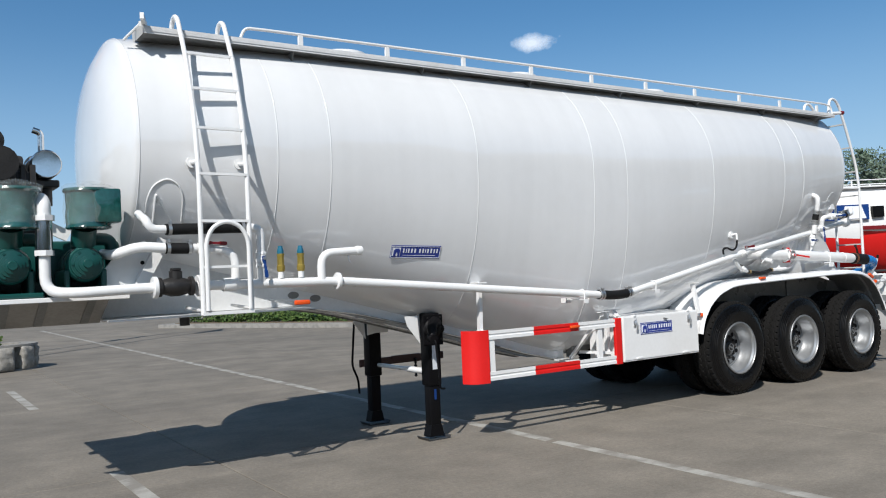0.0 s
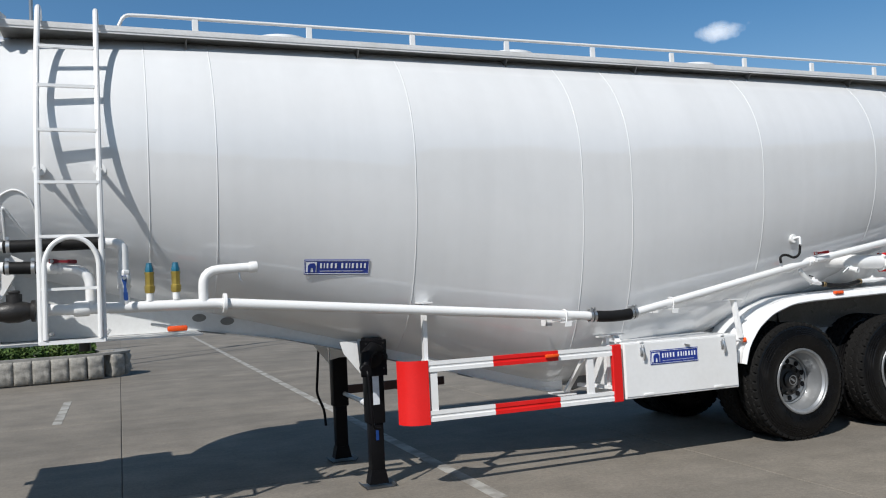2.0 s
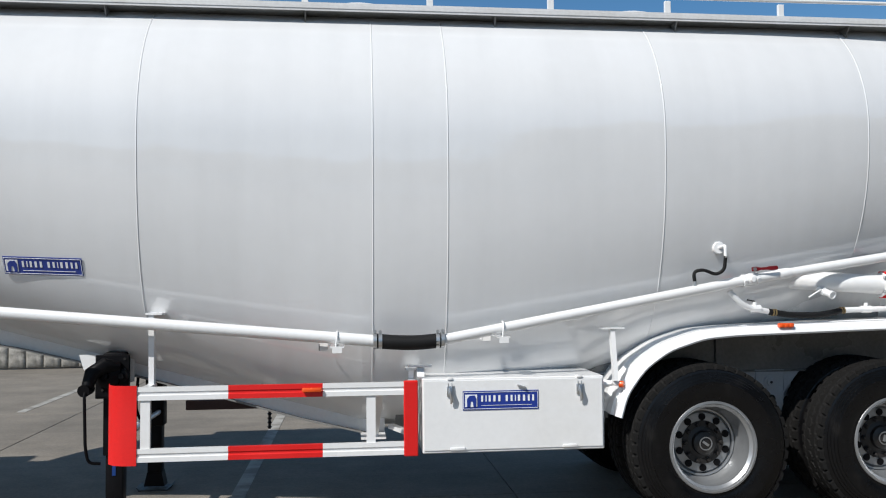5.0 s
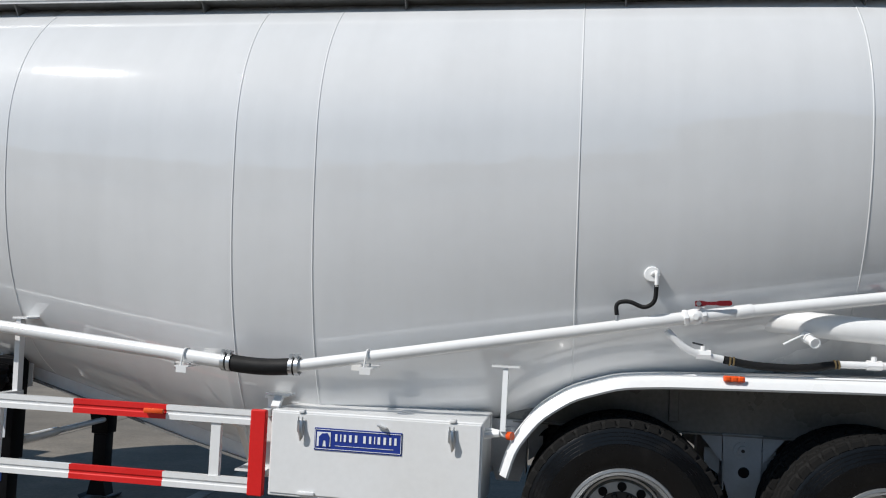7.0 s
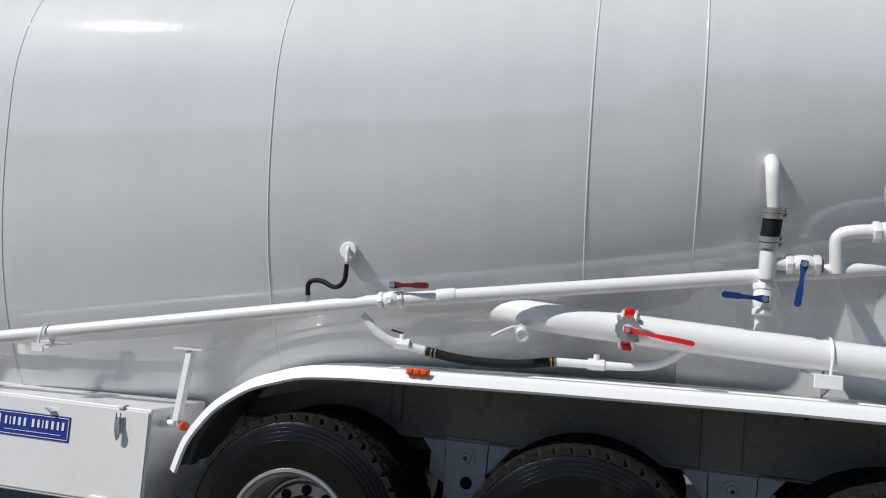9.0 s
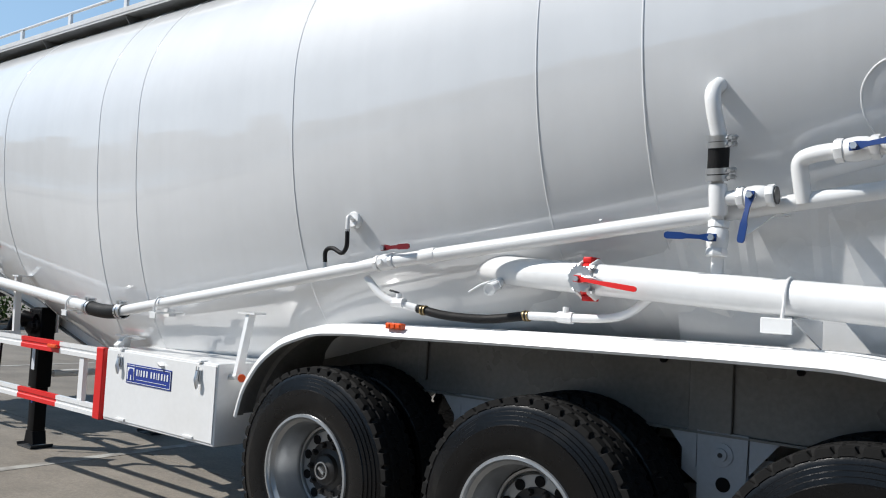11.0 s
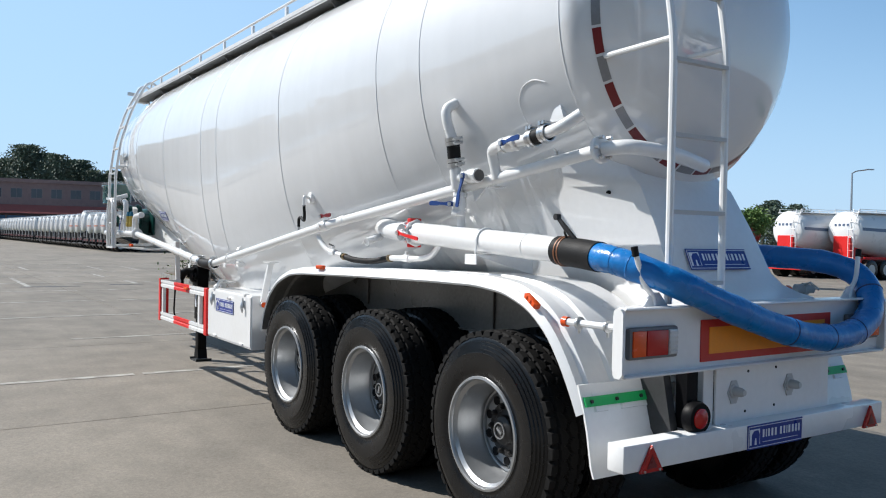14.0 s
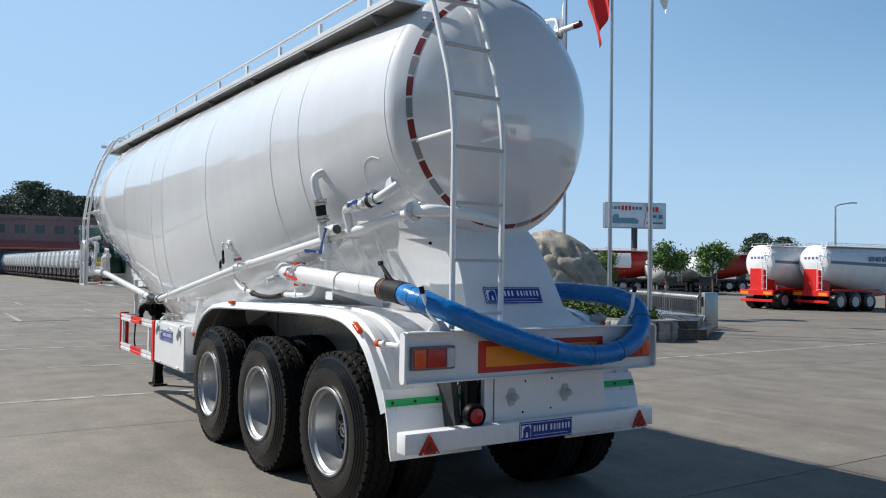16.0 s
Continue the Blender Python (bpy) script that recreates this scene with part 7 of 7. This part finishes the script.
# ---- trees and distance ----
for i, (x, y, h, r) in enumerate(((-13.14, 20.31, 2.85, 0.74), (-12.84, 22.59, 2.9, 0.72), (-15.98, 19.62, 2.5, 0.70))):
    tree("young_tree", "young broadleaf tree with a thin trunk and loose crown", (x, y, 0), h, r, LEAFY, 4200, 20 + i, "young trees", 0.05)
bush = thing("bush", "dark green clipped bush on a kerbed island", "bush", at=(-20.6, 5.3, 0.0))
bm = bmesh.new()
leaves(bm, lambda: (rnd.gauss(0, 0.6), rnd.gauss(0, 0.6), abs(rnd.gauss(0.55, 0.3))), 4200, 0.06)
part("foliage", bm, LEAF, bush, "", 0)
island = thing("kerbed_island", "kerbed planting island with dry grass", "island")
bm = bmesh.new()
ring = [(-24.5, 4.2), (-20.0, 3.9), (-18.8, 4.5), (-18.9, 6.4), (-21, 7.4), (-25, 7.0)]
prism(bm, ring, 0.0, 0.12, "z")
part("kerb", bm, COPING, island, "", 0)
bm = bmesh.new()
prism(bm, [(x * 0.97 - 0.65, y * 0.94 + 0.33) for x, y in ring], 0.10, 0.14, "z")
part("soil_bed", bm, SOIL, island, "", 0)
island2 = thing("kerbed_island", "long kerbed planting strip with low green shrubs", "island")
strip_ring = [(0.0, 25.2), (4.4, 15.6), (14.0, 18.0), (10.0, 30.0)]
bm = bmesh.new()
prism(bm, strip_ring, 0.0, 0.14, "z")
part("kerb", bm, COPING, island2, "", 0)
bm = bmesh.new()
prism(bm, [(0.6, 25.0), (4.7, 16.1), (13.3, 18.5), (9.6, 29.0)], 0.13, 0.16, "z")
part("soil_bed", bm, SOIL, island2, "", 0)
shrubs = thing("shrub_bed", "low yellow-green ground shrubs in the kerbed strip", "shrubs")
shrubs["kind"] = "stuff"
bm = bmesh.new()


def in_strip():
    a, b = rnd.random(), rnd.random() ** 1.6
    p = Vector((0.6, 25.0, 0)).lerp(Vector((4.7, 16.1, 0)), a).lerp(Vector((11.5, 23.5, 0)), b)
    return (p.x + 0.2, p.y + 0.2, 0.15 + rnd.random() * 0.55 * (0.6 + 0.4 * math.sin(a * 40)))


leaves(bm, in_strip, 9000, 0.09)
part("foliage", bm, LEAF, shrubs, "", 0)


def woods(name, label, x0, y0, x1, y1, depth, h0, h1, n, size, mat_):
    w = thing(name, label, "woods")
    w["kind"] = "stuff"
    bm = bmesh.new()
    r = random.Random(hash_of(x0, y0))
    d = Vector((x1 - x0, y1 - y0, 0))
    nrm = Vector((-d.y, d.x, 0)).normalized()
    count = max(8, int(d.length / (h1 * 0.12)))
    tops = [((i + r.random()) / count, r.random(), r.uniform(h0, h1), r.uniform(0.22, 0.36)) for i in range(count)]
    global rnd
    keep, rnd = rnd, r

    def spot():
        u, v, h, k = r.choice(tops)
        c = Vector((x0, y0, 0)) + d * u + nrm * depth * v
        z = h * (1 - abs(r.gauss(0, 0.33)))
        wd = k * h * (0.35 + 0.65 * math.sin(math.pi * min(1, max(0.05, z / h)) ** 0.8))
        return c + Vector((r.gauss(0, wd * 0.5), r.gauss(0, wd * 0.5), max(0.3, z)))
    leaves(bm, spot, n, size)
    rnd = keep
    part("foliage", bm, mat_, w, "", 0)
    bm = bmesh.new()
    for u, v, h, k in tops:
        c = Vector((x0, y0, 0)) + d * u + nrm * depth * v
        cyl(bm, c, c + Vector((0, 0, h * 0.8)), 0.18, 0.06, 6)
    part("trunks", bm, BARK, w, "", 0)


def hash_of(a, b):
    return int(abs(a) * 131 + abs(b) * 17)


woods("far_woods", "dark tall trees behind the brick building", -176, -60, -164, 82, 12, 12.5, 18.6, 330000, 0.27, LEAFHAZE)
woods("far_woods", "distant green trees behind parked tankers", -41.9, 65.8, -40.18, 68.43, 5, 4.0, 5.9, 16000, 0.16, LEAFHAZE)
woods("far_woods", "trees behind the red-bellied tanker", 26, 17, 44, 5, 6, 5.4, 7.1, 46000, 0.115, LEAFHAZE)

woods("far_woods", "tree line across the yard", -70, -62, 60, -70, 8, 7.0, 10.5, 26000, 0.6, LEAFHAZE)
woods("far_woods", "tree line beyond the yard corner", -112, -22, -66, -66, 8, 11.0, 16.5, 16000, 0.7, LEAFHAZE)
# out of view, added so the rear shell reflects something dark
woods("yard_woods", "unseen trees added to darken the tank's reflection", 10, -36, 42, -16, 6, 9.0, 13.0, 14000, 0.6, LEAFHAZE)

# ---- brick building ----
# brick greyed and lightened, the haze of distance in its colour
BRICK = mat("red brown brick", (0.205, 0.145, 0.14), 0.85, 0, 0.15, 2, 30, 0.3, second=(0.17, 0.12, 0.118))
ROOFR = mat("red canopy sheet", (0.42, 0.12, 0.10), 0.6, 0, 0.1, 2, 30)
GLASSB = mat("blue window glass", (0.03, 0.10, 0.22), 0.08, 0.2, 0.15, 0.5, 10)
GLASSD = mat("dark window glass", (0.035, 0.045, 0.06), 0.12, 0.1, 0.2, 0.5, 10)
FRAMEW = mat("window frame", (0.16, 0.14, 0.145), 0.5)
house = thing("brick_building", "two-storey red-brown brick building with a red canopy", "building", at=(-143, -31, 0), turn=84)
bm = bmesh.new()
house.scale = (1.27, 1.27, 1.27)
box(bm, 0, 62, 0, 9, 0, 7.0)
part("wall", bm, BRICK, house, "", 0)
bm = bmesh.new()
box(bm, -0.3, 62.3, -0.35, 9.3, 7.0, 7.45)
part("roof", bm, BRICK, house, "", 0)
bm = bmesh.new()
prism(bm, [(-2.2, 3.35), (0.0, 4.25), (0.0, 4.05), (-2.2, 3.15)], 0, 62, "x")
part("canopy", bm, ROOFR, house, "red sheet canopy", 0)
for k in range(27):
    x = 1.6 + 2.25 * k
    bm = bmesh.new()
    box(bm, x, x + 1.3, -0.03, 0.25, 5.1, 6.3)
    w = part("window", bm, FRAMEW, house, "", 0)
    for a in (0.06, 0.68):
        bm = bmesh.new()
        box(bm, x + a, x + a + 0.56, -0.045, -0.031, 5.16, 6.24)
        part("pane", bm, GLASSD, w, "", 0)
    bm = bmesh.new()
    box(bm, x - 0.4, x + 1.7, -0.04, 0.2, 0.4, 2.9)
    part("shop_window", bm, GLASSB, house, "blue shop glass", 0)

# ---- billboard and street lamp ----
bill = thing("billboard", "pale billboard with a printed picture on a single post", "billboard", at=(-48.56, 55.65, 0), turn=244.753)
bm = bmesh.new()
cyl(bm, (0, 0, 0), (0, 0, 6.2), 0.30, n=16)
part("post", bm, DARK, bill)
bm = bmesh.new()
box(bm, -3.1, 3.1, -0.35, 0.35, 6.0, 8.5, 0.05, 1)
part("panel", bm, POLE, bill)
bm = bmesh.new()
box(bm, -3.0, 3.0, 0.352, 0.37, 6.1, 8.4)
part("poster", bm, mat("pale poster", (0.62, 0.72, 0.78), 0.5, 0, 0.1, 0.6, 12, second=(0.35, 0.50, 0.55)), bill, "", 0)
for k in range(9):
    bm = bmesh.new()
    x = 2.55 - 0.36 * k
    box(bm, x - 0.26, x, 0.371, 0.38, 7.72 if 2 < k < 6 else 7.80, 8.18 if 2 < k < 6 else 8.10)
    part("lettering_bar", bm, RED if 2 < k < 6 else BLUEGREY, bill, "", 0)
for k in range(3):
    bm = bmesh.new()
    box(bm, -1.45 - 0.42 * k, -1.13 - 0.42 * k, 0.371, 0.38, 7.62, 8.10)
    part("lettering_bar", bm, RED, bill, "", 0)
for x0, x1, z0, z1 in ((-2.1, -1.2, 7.05, 7.30), (-2.7, -2.3, 6.95, 7.35), (-2.75, -1.1, 6.45, 6.62)):
    bm = bmesh.new()
    box(bm, x0, x1, 0.371, 0.38, z0, z1)
    part("lettering_bar", bm, BLUEGREY, bill, "", 0)
bm = bmesh.new()
prism(bm, [(2.45, 6.45), (2.45, 6.95), (2.2, 7.3), (1.75, 7.35), (1.7, 7.0), (0.1, 7.0), (-0.3, 6.75), (-0.2, 6.45)], 0.371, 0.38)
part("printed_lorry", bm, mat("printed teal", (0.12, 0.26, 0.33), 0.5, 0, 0.25, 3, 20), bill, "", 0)
bm = bmesh.new()
prism(bm, [(-0.85, 6.12), (-0.79, 6.12), (-1.09, 8.38), (-1.15, 8.38)], 0.371, 0.38)
part("printed_line", bm, RED, bill, "", 0)
lampp = thing("street_lamp", "tall single-arm grey street lamp", "street lamp", at=(-32.08, 62.55, 0), turn=56.7532)
bm = bmesh.new()
lathe(bm, (0, 0, 0), (0, 0, 1), [(0, 0.12), (7.6, 0.07)], 10)
tube(bm, [(0, 0, 7.55), (0.3, 0, 7.75), (1.3, 0, 7.9)], 0.05, 8, 0.2)
part("pole", bm, POLE, lampp)
bm = bmesh.new()
box(bm, 1.1, 1.8, -0.12, 0.12, 7.86, 7.96, 0.03, 2)
part("lamp_head", bm, POLE, lampp)

# a small fair-weather cloud: a far thin sheet of the sky's backdrop, torn into wisps
CLOUD = bpy.data.materials.new("cloud wisps")
CLOUD.use_nodes = True
cn, ck = CLOUD.node_tree.nodes, CLOUD.node_tree.links
cb = cn["Principled BSDF"]
cb.inputs["Base Color"].default_value, cb.inputs["Roughness"].default_value = (0.8, 0.82, 0.85, 1), 1.0
cb.inputs["Specular IOR Level"].default_value = 0.0
co = cn.new("ShaderNodeTexCoord")
cz = cn.new("ShaderNodeTexNoise")
cz.inputs["Scale"].default_value, cz.inputs["Detail"].default_value = 0.035, 7
ck.new(co.outputs["Object"], cz.inputs["Vector"])
cm = cn.new("ShaderNodeMapping")
cm.inputs["Scale"].default_value = (1 / 46, 1.0, 1 / 21)
ck.new(co.outputs["Object"], cm.inputs["Vector"])
cg = cn.new("ShaderNodeTexGradient")
cg.gradient_type = "SPHERICAL"
ck.new(cm.outputs[0], cg.inputs["Vector"])
ca = cn.new("ShaderNodeMath")
ca.operation = "ADD"
ck.new(cz.outputs[0], ca.inputs[0])
ck.new(cg.outputs["Fac"], ca.inputs[1])
cr = cn.new("ShaderNodeMapRange")
cr.inputs[1].default_value, cr.inputs[2].default_value, cr.inputs[4].default_value = 0.72, 1.35, 0.5
ck.new(ca.outputs[0], cr.inputs[0])
ck.new(cr.outputs[0], cb.inputs["Alpha"])
bm = bmesh.new()
box(bm, -50, 50, -0.05, 0.05, -24, 24)
cl = tagged(part("backdrop", bm, CLOUD, None, "small thin white fair-weather cloud", 0), kind="structure")
cl.matrix_basis = pose(883, 1019, 377, 0, 0, -34)

# no part lies deeper than the second level under its thing
for ob in list(scene.objects):
    while ob.parent and ob.parent.parent and ob.parent.parent.parent:
        up_ = ob.parent
        ob.matrix_basis = up_.matrix_basis @ ob.matrix_basis
        ob.parent = up_.parent
